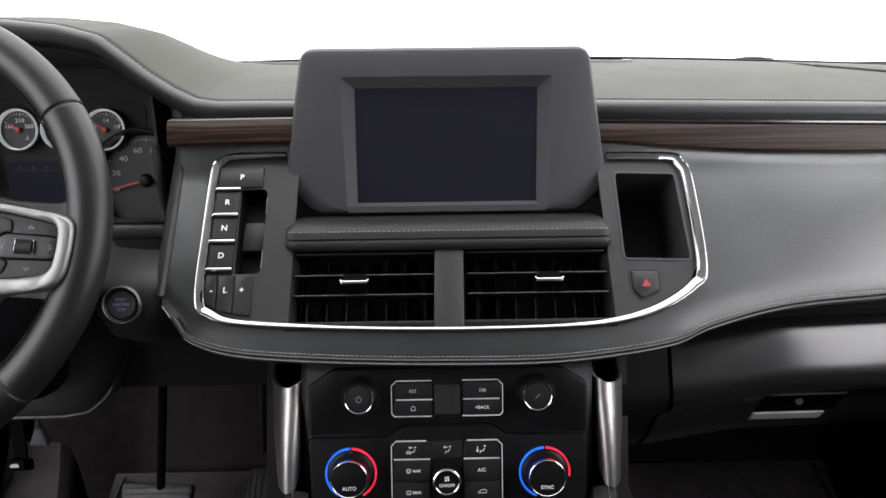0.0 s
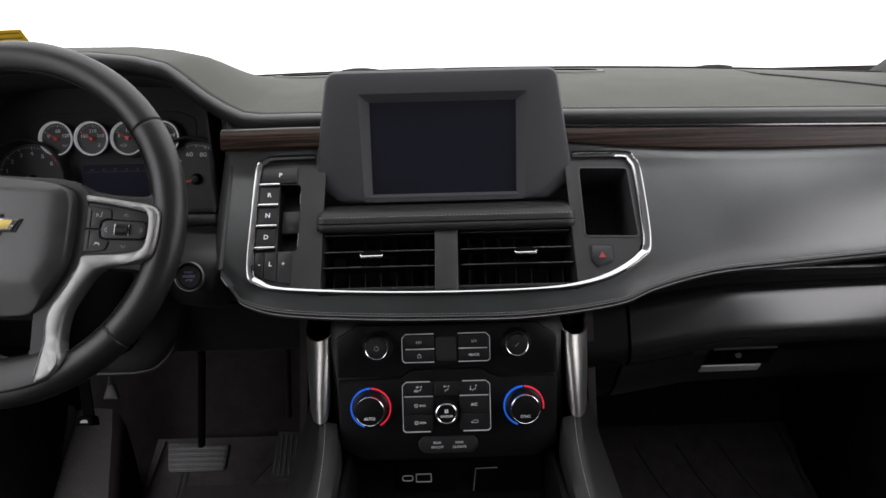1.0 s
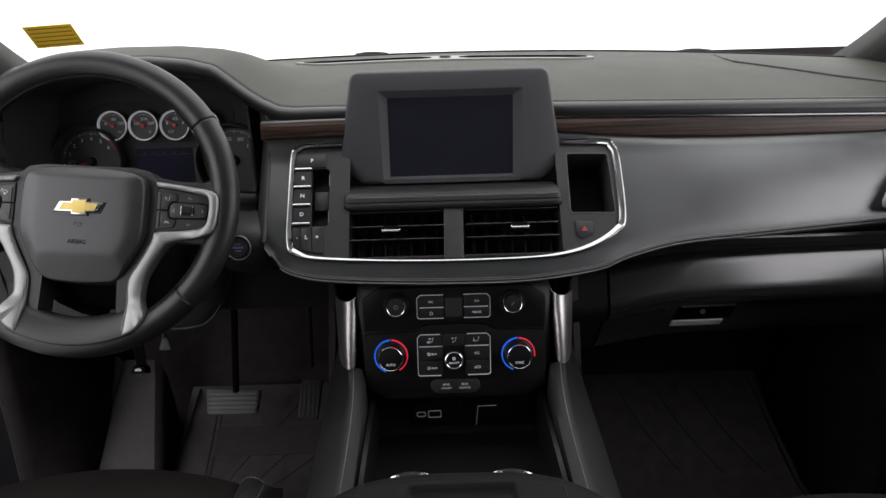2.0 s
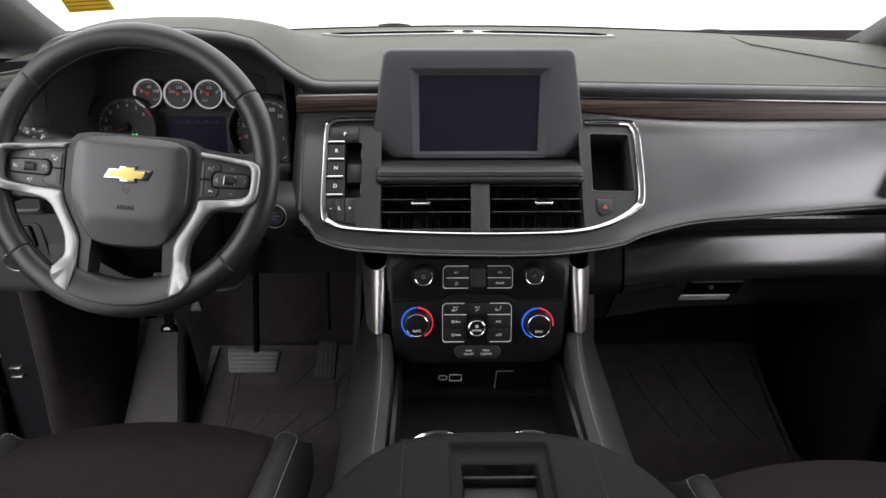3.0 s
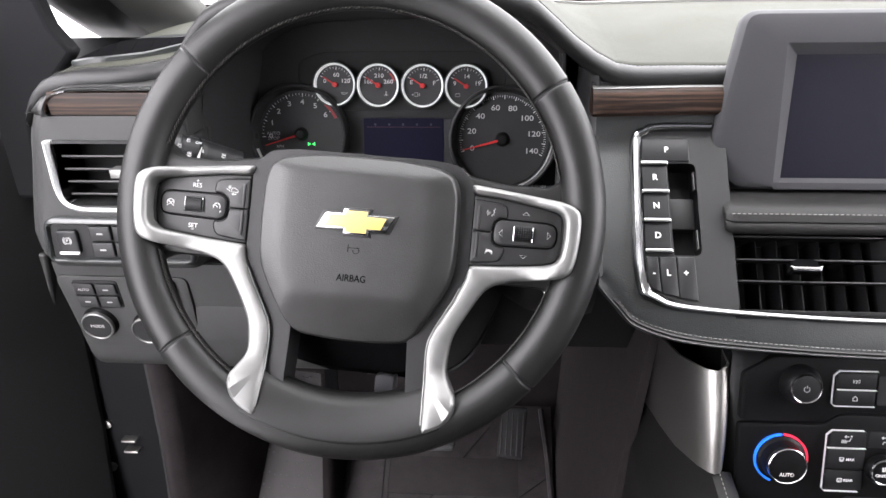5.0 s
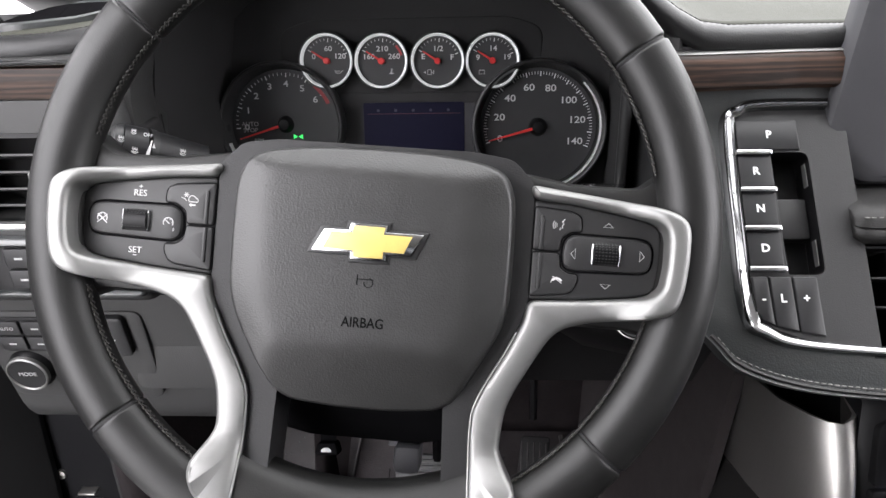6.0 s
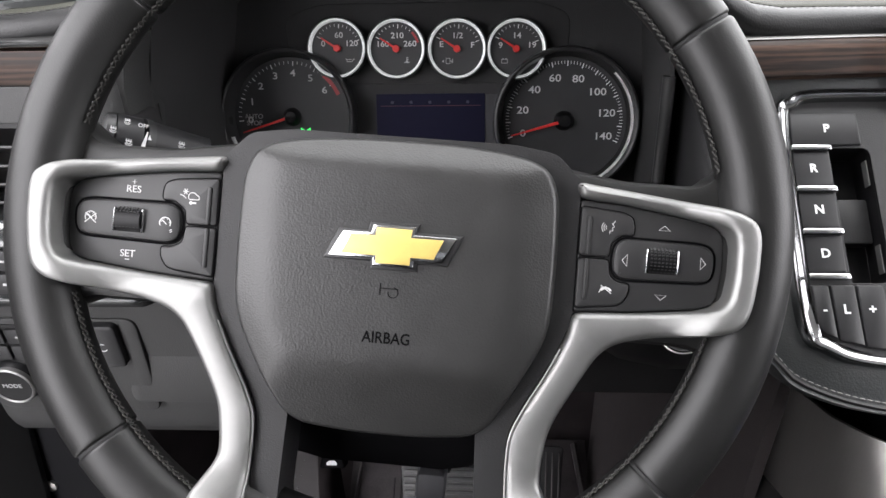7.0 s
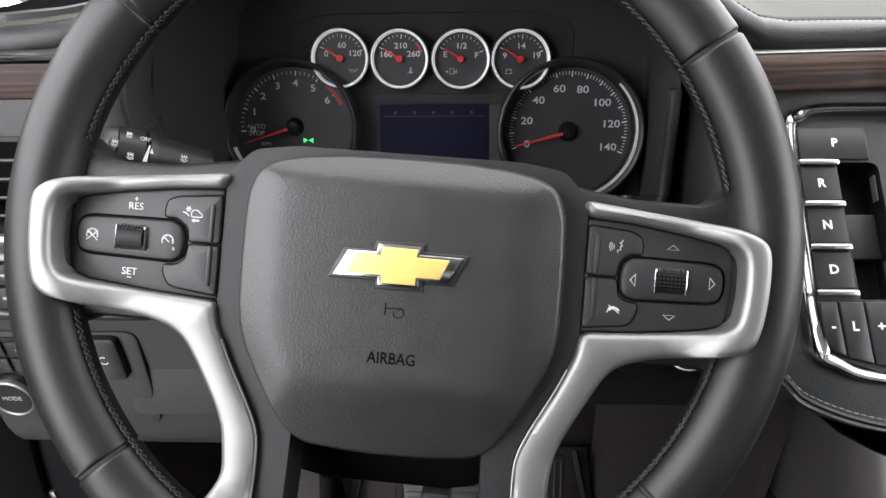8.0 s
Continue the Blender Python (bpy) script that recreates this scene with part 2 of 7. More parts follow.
M_leather = material("charcoal_leather", (0.0215, 0.0243, 0.0246), 0.34, vary=0.12, scale=22, bump=0.2, bump_scale=900, grain="leather", spec=1.0)
M_vinyl = material("armrest_vinyl", (0.0062, 0.0060, 0.0056), 0.68, vary=0.12, scale=22, bump=0.35, bump_scale=700, grain="leather", spec=0.12)
M_pad = material("dash_vinyl", (0.0318, 0.0327, 0.0246), 0.64, vary=0.10, scale=14, bump=0.3, bump_scale=800, grain="leather", spec=0.18)
M_pale = material("pale_vent_plastic", (0.15, 0.15, 0.14), 0.5, vary=0.06, scale=30, bump=0.1, bump_scale=1500)
M_hub = material("grained_vinyl", (0.0165, 0.0166, 0.0161), 0.43, vary=0.20, scale=70, bump=0.20, bump_scale=980, grain="leather", spec=0.6)
M_endskin = material("matt_end_plastic", (0.0300, 0.0302, 0.0300), 0.58, vary=0.10, scale=22, bump=0.15, bump_scale=900, grain="leather", spec=0.4)
M_rollskin = material("edge_leather", (0.0100, 0.0100, 0.0104), 0.46, vary=0.12, scale=22, bump=0.2, bump_scale=900, grain="leather", spec=0.4)
M_console = material("console_leather", (0.0150, 0.0145, 0.0142), 0.50, vary=0.15, scale=18, bump=0.2, bump_scale=900, grain="leather", spec=0.32)
M_rim = material("smooth_leather", (0.0088, 0.0088, 0.0086), 0.43, vary=0.14, scale=30, bump=0.07, bump_scale=1100, grain="leather", spec=0.42)
M_plastic = material("moulded_plastic", (0.0186, 0.0186, 0.0192), 0.42, vary=0.12, scale=30, bump=0.25, bump_scale=1500)
M_soft = material("dark_soft_plastic", (0.0110, 0.0110, 0.0116), 0.55, vary=0.15, scale=25, bump=0.25, bump_scale=1200)
M_black = material("black_plastic", (0.0060, 0.0060, 0.0066), 0.42, vary=0.2, scale=40, bump=0.1, bump_scale=1400, spec=0.2)
M_void = material("matt_black_plastic", (0.0105, 0.0102, 0.0110), 0.75, vary=0.2, scale=30)
# no-gloss near-black: shade put into the colour of recesses, shroud and levers
M_unlit = material("unlit_black", (0.0050, 0.0049, 0.0054), 1.0, vary=0.2, scale=30, spec=0.0)
M_house = material("display_housing_plastic", (0.049, 0.049, 0.053), 0.62, vary=0.06, scale=30, bump=0.2, bump_scale=1800, spec=0.28)
M_key = material("button_plastic", (0.0150, 0.0150, 0.0160), 0.42, vary=0.1, scale=50, bump=0.1, bump_scale=1800, spec=0.35)
M_padkey = material("grey_switch_plastic", (0.0235, 0.0235, 0.0240), 0.45, vary=0.08, scale=50, bump=0.1, bump_scale=1800, spec=0.4)
M_chrome = material("bright_chrome", (0.53, 0.535, 0.54), 0.17, metal=1.0, vary=0.04, scale=60, rough_vary=0.05)
M_dark_chrome = material("smoked_chrome", (0.36, 0.363, 0.367), 0.14, metal=1.0, vary=0.04, scale=60, rough_vary=0.04)
M_satin = material("satin_silver_paint", (0.255, 0.255, 0.250), 0.50, metal=0.9, vary=0.05, scale=120, bump=0.08, bump_scale=2500, rough_vary=0.06)
M_brushed = material("brushed_metal", (0.43, 0.418, 0.40), 0.40, metal=1.0, vary=0.04, scale=60, stretch=(8, 8, 0.6), bump=0.1, bump_scale=900)
M_screen = material("dark_display_glass", (0.009, 0.009, 0.017), 0.5, vary=0.1, scale=12, spec=0.22, rough_vary=0.05)
M_info = material("dark_blue_display", (0.0070, 0.0070, 0.0210), 0.5, vary=0.1, scale=12, spec=0.1, rough_vary=0.05)
M_lining = material("hood_lining", (0.024, 0.0238, 0.0246), 0.8, vary=0.12, scale=30, bump=0.3, bump_scale=1200)
M_dial = material("dial_face", (0.024, 0.0245, 0.026), 0.55, vary=0.15, scale=60)
M_white = material("white_print", (0.80, 0.80, 0.80), 0.55, vary=0.03)
M_print = material("worn_white_print", (0.55, 0.55, 0.55), 0.55, vary=0.1)
M_grey_print = material("grey_print", (0.36, 0.36, 0.36), 0.55, vary=0.03)
M_blue_print = material("pale_blue_print", (0.22, 0.25, 0.40), 0.55, vary=0.05)
M_red = material("red_needle", (0.58, 0.025, 0.025), 0.45, vary=0.08)
M_dim_red = material("dim_red_display", (0.060, 0.012, 0.018), 0.5, vary=0.08)
M_dim_blue = material("dim_blue_display", (0.020, 0.021, 0.040), 0.5, vary=0.08)
M_red_print = material("red_print", (0.3300, 0.0300, 0.0360), 0.5, vary=0.08)
M_blue_lit = material("blue_lit_ring", (0.02, 0.16, 0.95), 0.4, vary=0.03, emit=0.55)
M_red_lit = material("red_lit_ring", (0.85, 0.03, 0.07), 0.4, vary=0.03, emit=0.5)
M_green_lit = material("green_lit_lamp", (0.05, 0.85, 0.15), 0.4, vary=0.03, emit=0.7)
M_gold = material("gold_emblem_foil", (0.70, 0.53, 0.155), 0.42, metal=0.35, vary=0.08, scale=90, bump=0.4, bump_scale=2600, grain="weave")
M_thread = material("grey_thread", (0.24, 0.235, 0.225), 0.8, vary=0.15, scale=200)
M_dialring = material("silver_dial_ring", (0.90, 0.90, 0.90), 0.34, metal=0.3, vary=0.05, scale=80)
# emit stands in for the reflections on the small gauges' silver rings
M_gauge_ring = material("gauge_ring_glow", (0.90, 0.92, 0.93), 0.34, metal=0.2, vary=0.03, scale=80, emit=0.17)
M_thread_dark = material("dark_thread", (0.030, 0.029, 0.027), 0.85, vary=0.3, scale=200)
M_fabric = material("seat_cloth", (0.0122, 0.0094, 0.0092), 0.95, vary=0.3, scale=60, bump=0.8, bump_scale=420, grain="weave", spec=0.12)
M_carpet = material("black_carpet", (0.046, 0.042, 0.043), 1.0, vary=0.4, scale=80, bump=0.9, bump_scale=700, spec=0.1)
M_lid = material("satin_lid_plastic", (0.0105, 0.0108, 0.0106), 0.21, vary=0.12, scale=22, spec=0.85, rough_vary=0.03)
M_tunnel = material("brown_grey_carpet", (0.046, 0.0405, 0.0416), 1.0, vary=0.14, scale=50, bump=0.6, bump_scale=700, spec=0.1)
M_toe = material("toe_board_felt", (0.0225, 0.0192, 0.0202), 0.95, vary=0.3, scale=30, bump=0.5, bump_scale=500, spec=0.1)
M_rubber = material("rubber_mat", (0.0390, 0.0335, 0.0355), 0.52, vary=0.5, scale=32, bump=0.9, bump_scale=500)
M_pedal = material("worn_rubber", (0.065, 0.065, 0.066), 0.5, vary=0.3, scale=60, bump=0.3, bump_scale=900)
M_trim = material("grey_pillar_cloth", (0.075, 0.075, 0.072), 0.9, vary=0.1, scale=40, bump=0.4, bump_scale=900, spec=0.2)
M_sticker = material("yellow_sticker", (0.88, 0.56, 0.035), 0.6, vary=0.08, scale=30)
M_sticker_ink = material("brown_ink", (0.20, 0.12, 0.02), 0.6, vary=0.1)
M_ground = material("pale_hall_floor", (0.55, 0.545, 0.54), 0.6, vary=0.06, scale=0.7, bump=0.1, bump_scale=30)
M_seal = material("rubber_seal", (0.012, 0.012, 0.012), 0.7, vary=0.2, scale=30)
M_jamb = material("black_primed_metal", (0.005, 0.005, 0.006), 0.7, vary=0.3, scale=20, spec=0.15)
M_roof = material("pale_roof_cloth", (0.68, 0.67, 0.66), 0.95, vary=0.08, scale=30, bump=0.3, bump_scale=900, spec=0.1)
M_footpad = material("speckled_rubber", (0.0265, 0.0222, 0.0233), 0.6, vary=0.35, scale=45, bump=0.7, bump_scale=900)
# pale colour carries the sheen on the glove handle's lower lip
M_lipsheen = material("pale_lip_sheen", (0.55, 0.55, 0.53), 0.35, vary=0.05, scale=60)


def wood_material():
    m = material("open_pore_wood", (0.0050, 0.0028, 0.0022), 0.42, second=(0.056, 0.035, 0.026), vary=0.3, scale=34, stretch=(0.09, 1, 1.9), bump=0.35, bump_scale=240, spec=0.25)
    n, l = m.node_tree.nodes, m.node_tree.links
    tc, mp = n.new("ShaderNodeTexCoord"), n.new("ShaderNodeMapping")
    mp.inputs["Scale"].default_value = (1.1, 14, 30)
    w = n.new("ShaderNodeTexWave")
    w.wave_type, w.bands_direction = "BANDS", "Z"
    w.inputs["Scale"].default_value, w.inputs["Distortion"].default_value = 2.2, 9.0
    w.inputs["Detail"].default_value, w.inputs["Detail Scale"].default_value = 4.0, 1.6
    l.new(tc.outputs["Object"], mp.inputs["Vector"])
    l.new(mp.outputs[0], w.inputs["Vector"])
    mx = n.new("ShaderNodeMix")
    mx.data_type, mx.blend_type = "RGBA", "MULTIPLY"
    mx.inputs["Factor"].default_value = 0.75
    ramp = [x for x in n if x.bl_idname == "ShaderNodeValToRGB"][0]
    rw = n.new("ShaderNodeValToRGB")
    rw.color_ramp.elements[0].color, rw.color_ramp.elements[1].color = (0.18, 0.14, 0.12, 1), (1.6, 1.4, 1.25, 1)
    l.new(w.outputs["Fac"], rw.inputs[0])
    l.new(ramp.outputs[0], mx.inputs["A"])
    l.new(rw.outputs[0], mx.inputs["B"])
    l.new(mx.outputs["Result"], n["Principled BSDF"].inputs["Base Color"])
    return m


M_wood = wood_material()


def glass_material(name="thin_clear_glass", tint=(0.96, 0.97, 0.96, 1)):
    m = bpy.data.materials.new(name)
    m.use_nodes = True
    n, l = m.node_tree.nodes, m.node_tree.links
    n.clear()
    o, mx = n.new("ShaderNodeOutputMaterial"), n.new("ShaderNodeMixShader")
    t, g = n.new("ShaderNodeBsdfTransparent"), n.new("ShaderNodeBsdfGlossy")
    t.inputs["Color"].default_value = tint
    g.inputs["Roughness"].default_value = 0.02
    mx.inputs[0].default_value = 0.03
    l.new(t.outputs[0], mx.inputs[1])
    l.new(g.outputs[0], mx.inputs[2])
    l.new(mx.outputs[0], o.inputs["Surface"])
    return m


M_glass = glass_material()
M_privacy = glass_material("dark_privacy_glass", (0.22, 0.225, 0.23, 1))

# ---- the car body round the seats ----
def slab(pts, x0, x1):
    """A flat panel from a (y, z) outline, thick from x0 to x1."""
    bm = bmesh.new()
    a = [bm.verts.new((x0, *p)) for p in pts]
    b = [bm.verts.new((x1, *p)) for p in pts]
    bm.faces.new(a)
    bm.faces.new(b)
    for k in range(len(a)):
        bm.faces.new((a[k - 1], a[k], b[k], b[k - 1]))
    return bm


solo("ground", box(-60, 60, -60, 60, -0.62, -0.55), M_ground, "pale smooth hall floor round the car", "floor", "structure")
solo("floor", box(-0.93, 0.93, -2.4, 1.36, -0.05, -0.012), M_carpet, "black carpeted car floor", "floor", "structure")
# bulkhead and toe board in front of the feet
solo("wall_front", loft([[(x, y, z) for x in (-0.93, -0.2, 0.2, 0.93)] for y, z in ((1.10, -0.01), (1.20, 0.06), (1.30, 0.30), (1.32, 0.60), (1.34, 0.885))]), M_toe, "black padded toe board and bulkhead", "bulkhead", "structure", solid=0.03)
solo("ceiling", box(-0.79, 0.79, -2.4, 0.55, 1.445, 1.485), M_roof, "grey cloth roof lining", "ceiling", "structure")
for sx, nm in ((1, "wall_right"), (-1, "wall_left")):
    bm = slab([(-2.4, -0.05), (-0.22, -0.05), (-0.22, 0.86), (-2.4, 0.88)], sx * 0.88, sx * 0.94)
    if sx > 0:
        join(bm, slab([(-0.22, -0.05), (1.36, -0.05), (1.36, 0.84), (1.0, 0.84), (0.92, 0.78), (-0.22, 0.78)], 0.88, 0.94))
    join(bm, moved(slab([(-2.4, 1.37), (0.66, 1.37), (0.56, 1.46), (-2.4, 1.46)], sx * 0.77, sx * 0.81), Matrix()))
    for ya, yb in ((-0.32, -0.20), (-1.35, -1.25), (-2.4, -2.25)):
        join(bm, slab([(ya, 0.84), (yb, 0.84), (yb, 1.39), (ya, 1.39)], sx * 0.82, sx * 0.87))
    solo(nm, bm, M_soft, "dark side of the cabin below open window glass", "car side", "structure")
bm = box(-0.94, 0.94, -2.46, -2.40, -0.05, 0.80)
join(bm, box(-0.8, 0.8, -2.46, -2.40, 1.37, 1.47))
solo("wall_rear", bm, M_soft, "dark tailgate below the rear window", "tailgate", "structure")

for k, sx in enumerate((1, -1)):
    for ya, yb in ((-2.28, -1.32), (-1.28, -0.30)):
        p = solo("window_%d" % (1 + k), slab([(ya, 0.84), (yb, 0.84), (yb, 1.39), (ya, 1.39)], sx * 0.842, sx * 0.847), M_privacy, "dark privacy glass of the rear doors", "window", "structure")
p = solo("window_3", box(-0.8, 0.8, -2.44, -2.435, 0.78, 1.39), M_privacy, "dark privacy glass of the tailgate", "window", "structure")

# windscreen, its black border and the pillars beside it
def ws(x, s):
    """A point of the windscreen: s runs from the foot (0) to the roof (1)."""
    q = (x / 0.86) ** 2
    return Vector((x * (1 - 0.10 * s), 1.262 - 0.15 * q - 0.60 * s + 0.05 * q * s, 0.902 - 0.022 * q + 0.46 * s))


glass = loft([[ws(x, s) for x in np.linspace(-0.86, 0.86, 25)] for s in np.linspace(-0.03, 1.19, 10)])
g = solo("windshield", glass, M_glass, "clear raked windscreen glass", "windscreen", "structure", solid=0.004)
g.visible_shadow = False
solo("glass_border", loft([[ws(x, s) + Vector((0, -0.006, 0)) for x in np.linspace(-0.85, 0.85, 41)] for s in (-0.03, -0.008 , 0.008)]), M_void, "black printed border along the foot of the windscreen", "glass border", "structure", solid=0.002)
def pillar_edge(sx, s):
    """The inner edge of the pillar: it leaves the dash at a low rake and steepens to the roof."""
    return Vector((sx * (0.790 - 0.03 * s), 1.09 - 0.60 * s, 0.898 + 0.30 * s + 0.16 * s * s))


for sx in (-1, 1):
    cloth, seal = [], []
    for s in np.linspace(-0.14, 1.05, 16):
        e = pillar_edge(sx, s)
        cloth.append([e + Vector((sx * a, b, d)) for a, b, d in ((0.0, 0.0, 0.0), (0.003, -0.010, -0.007), (0.016, -0.024, -0.015), (0.042, -0.034, -0.020), (0.068, -0.036, -0.021), (0.070, 0.03, 0.015), (0.010, 0.03, 0.015))])
        seal.append([e + Vector((sx * a, b, d)) for a, b, d in ((0.071, -0.032, -0.018), (0.090, -0.040, -0.024), (0.140, -0.040, -0.022), (0.174, -0.026, -0.012), (0.184, 0.0, 0.004), (0.174, 0.03, 0.016), (0.071, 0.03, 0.016))])
    solo("trim", loft(cloth, closed=True, caps=True), M_trim, "grey cloth-covered windscreen pillar", "pillar trim", "structure")
    solo("pillar_seal", loft(seal, closed=True, caps=True), M_seal, "black door seal on the outside of the pillar", "door seal", "structure")

for x in (-0.155, 0.525):
    p = ws(x, 0.0)
    solo("windscreen_wiper", tube([p + Vector((-0.034, 0.012, 0.001)), p + Vector((-0.012, 0.011, 0.0040)), p + Vector((0.012, 0.011, 0.0040)), p + Vector((0.036, 0.012, 0.001))], 0.003, 8), M_seal, "black wiper resting outside the foot of the windscreen", "wiper")

# driver's door, standing open
door = thing("open_car_door", pose(-0.985, 0.935, 0.0, 0, 0, -22), "dark open driver's door with moulded inner panel", "car door")
D = WORLD[door]
part("door_shell", slab([(-1.05, 0.03), (-0.02, 0.03), (0.0, 0.30), (0.0, 0.84), (-0.03, 0.90), (-1.05, 0.90)], -0.05, 0.012), M_jamb, door, m=D, bevel=0.01)
part("upper_panel", slab([(-1.02, 0.815), (-0.012, 0.812), (-0.020, 0.875), (-0.075, 0.935), (-1.02, 0.945)], 0.012, 0.046), M_soft, door, "dark soft upper door panel", m=D, bevel=0.012)
part("lower_panel", slab([(-1.02, 0.08), (-0.055, 0.08), (-0.03, 0.30), (-0.012, 0.60), (-0.012, 0.808), (-1.02, 0.811)], 0.012, 0.044), M_soft, door, "dark moulded lower door panel", m=D, bevel=0.012)
part("window_frame", tube([(-0.01, -0.015, 0.80), (-0.012, -0.06, 0.90), (-0.02, -0.16, 0.99), (-0.05, -0.42, 1.16), (-0.08, -0.66, 1.27), (-0.09, -1.0, 1.30)], [0.020, 0.030, 0.032, 0.028, 0.026, 0.026], 12), M_seal, door, "black window frame and seal", m=pose(-0.985, 0.935, 0.0, 0, 0, -30))
part("door_edge", slab([(-1.24, 0.0), (-1.24, 0.70), (-0.9579, 0.6096), (-0.9689, 0.4970), (-0.9888, 0.3722), (-1.0170, 0.2330), (-1.0597, 0.0487)], 0.862, 0.884), M_hub, door, "dark forward edge of the door", m=Matrix(((0, 1, 0, 0), (1, 0, 0, 0), (0, 0, 1, 0), (0, 0, 0, 1))), bevel=0.004)
sail = slab([(-1.24, 0.70), (-0.9375, 0.69), (-0.925, 0.79), (-0.912, 0.812), (-0.850, 0.874), (-0.872, 0.905), (-0.886, 0.96), (-0.92, 1.06), (-1.24, 1.06)], 0.86, 0.885)
part("mirror_cover", sail, M_jamb, door, "black sail cover at the window corner", m=Matrix(((0, 1, 0, 0), (1, 0, 0, 0), (0, 0, 1, 0), (0, 0, 0, 1))), bevel=0.006)

# hinge post in the door opening
jamb = thing("hinge_post", pose(-0.90, 0.95, 0.0), "black painted door post with bolts and a check strap", "door post")
part("post", slab([(0.905, -0.05), (0.895, 0.30), (0.905, 0.60), (0.93, 0.84), (1.05, 0.87), (1.10, -0.05)], -1.20, -0.80), M_jamb, jamb, bevel=0.01)
for x, z in ((-0.960, 0.300), (-0.972, 0.212)):
    part("bolt", moved(lathe([(0.0075, 0), (0.0075, 0.006), (0.004, 0.007), (0.001, 0.007)], 8), leaning(x, 0.897, z, 0)), M_brushed, jamb, "bright bolt head")
for z in (0.273, 0.252):
    part("strap", box(-0.938, -0.914, 0.882, 0.898, z, z + 0.004, 0.0015), M_brushed, jamb, "bright metal strap")

# kick panels and sills
def kick(sx):
    ez = (0.0, 0.14, 0.25, 0.36, 0.47, 0.58)
    rows = []
    for z in np.linspace(0.0, 0.58, 14):
        ex = interp(z, ez, (-0.845, -0.850, -0.832, -0.812, -0.806, -0.800))
        ey = interp(z, ez, (0.835, 0.840, 0.825, 0.802, 0.798, 0.790))
        rows.append([(sx * -x, y, z) for x, y in ((ex - 0.006, ey + 0.030), (ex - 0.007, ey + 0.008), (ex - 0.003, ey + 0.001), (ex + 0.006, ey), (ex + 0.018, ey + 0.012), (-0.790, 0.88), (-0.768, 0.95), (-0.757, 1.02), (-0.75, 1.16))])
    solo("kick_panel", loft(rows), M_toe, "dark moulded kick panel beside the footwell", "kick panel", "structure", sharp=60, solid=0.004)
    solo("door_seal", tube([r[1] for r in rows], 0.007, 8), M_seal, "black rubber door seal", "door seal", "structure")
    solo("door_sill", box(min(sx * 0.79, sx * 1.06), max(sx * 0.79, sx * 1.06), -0.3, 0.90, -0.03, 0.03, 0.012), M_soft, "dark plastic door sill plate", "door sill", "structure")
kick(-1)
kick(1)

# ---- dashboard ----
dash = thing("dashboard", pose(0, 0.80, 0.55), "charcoal leather-clad dashboard with wood and chrome trim", "dashboard")
HX = (-0.802, -0.795, -0.788, -0.780, -0.768, -0.748, -0.70, -0.664, -0.650, -0.638, -0.622, -0.600, -0.565, -0.50, -0.41, -0.36, -0.325, -0.305, -0.285, -0.264, -0.245, -0.225, -0.15)
HB = (-0.038, -0.023, -0.014, -0.007, -0.002, 0.002, 0.004, 0.009, 0.019, 0.038, 0.054, 0.066, 0.074, 0.078, 0.078, 0.073, 0.064, 0.047, 0.029, 0.014, 0.004, 0.001, 0)


def front_z(x):
    return 0.875 - (0.019 * x if x > 0 else -0.012 * min(0, x + 0.25) * -1)


def front_y(x):
    return interp(x, (-0.82, -0.70, -0.64, -0.5, -0.33, -0.26, -0.18, 0.1, 0.82), (0.685, 0.690, 0.705, 0.700, 0.708, 0.722, 0.730, 0.736, 0.740))


def smooth01(s):
    s = min(1, max(0, s))
    return s * s * (3 - 2 * s)


def top_z(x, y):
    yf, yb = front_y(x), 1.262 - 0.15 * (x / 0.86) ** 2
    s = (y - yf) / (yb - yf)
    base = front_z(x) * (1 - s) + (0.902 - 0.022 * (x / 0.86) ** 2) * s + 0.010 * math.sin(math.pi * min(1, max(0, s)))
    return base + interp(x, HX, HB) * (1 - smooth01((y - 0.80) / 0.36)) * (1 - 0.05 * smooth01((y - 0.72) / 0.1))


XS = sorted(set([round(v, 4) for v in np.linspace(-0.80, 0.82, 56)] + [-0.797, -0.793, -0.789, -0.785, -0.780, -0.774] + [round(v, 4) for v in np.linspace(-0.68, -0.22, 56)]))
cols, rolls = [], []
for x in XS:
    yf, zf = front_y(x), top_z(x, front_y(x))
    yb = 1.268 - 0.15 * (x / 0.86) ** 2
    roll = [(x, yf + 0.030, zf - 0.021), (x, yf + 0.006, zf - 0.020), (x, yf - 0.001, zf - 0.015), (x, yf - 0.003, zf - 0.008), (x, yf, zf - 0.002)]
    roll += [(x, yf + d, top_z(x, yf + d)) for d in (0.005, 0.010, 0.0145)] + [(x, yf + 0.0165, top_z(x, yf + 0.0165) - 0.0022)]
    rolls.append(roll)
    col = [(x, yf + 0.0165, top_z(x, yf + 0.0165) - 0.0022), (x, yf + 0.0180, top_z(x, yf + 0.0180))]
    for s in (0.05, 0.08, 0.13, 0.19, 0.26, 0.34, 0.43, 0.53, 0.64, 0.76, 0.88, 1.0):
        y = yf + s * (yb - yf)
        col.append((x, y, top_z(x, y)))
    cols.append(col)
part("top_pad", loft(cols), M_pad, dash, "charcoal stitched dash top", sharp=60, solid=0.004)
part("front_roll", loft(rolls), M_rollskin, dash, "dark leather roll along the dash edge", sharp=60, solid=0.004)
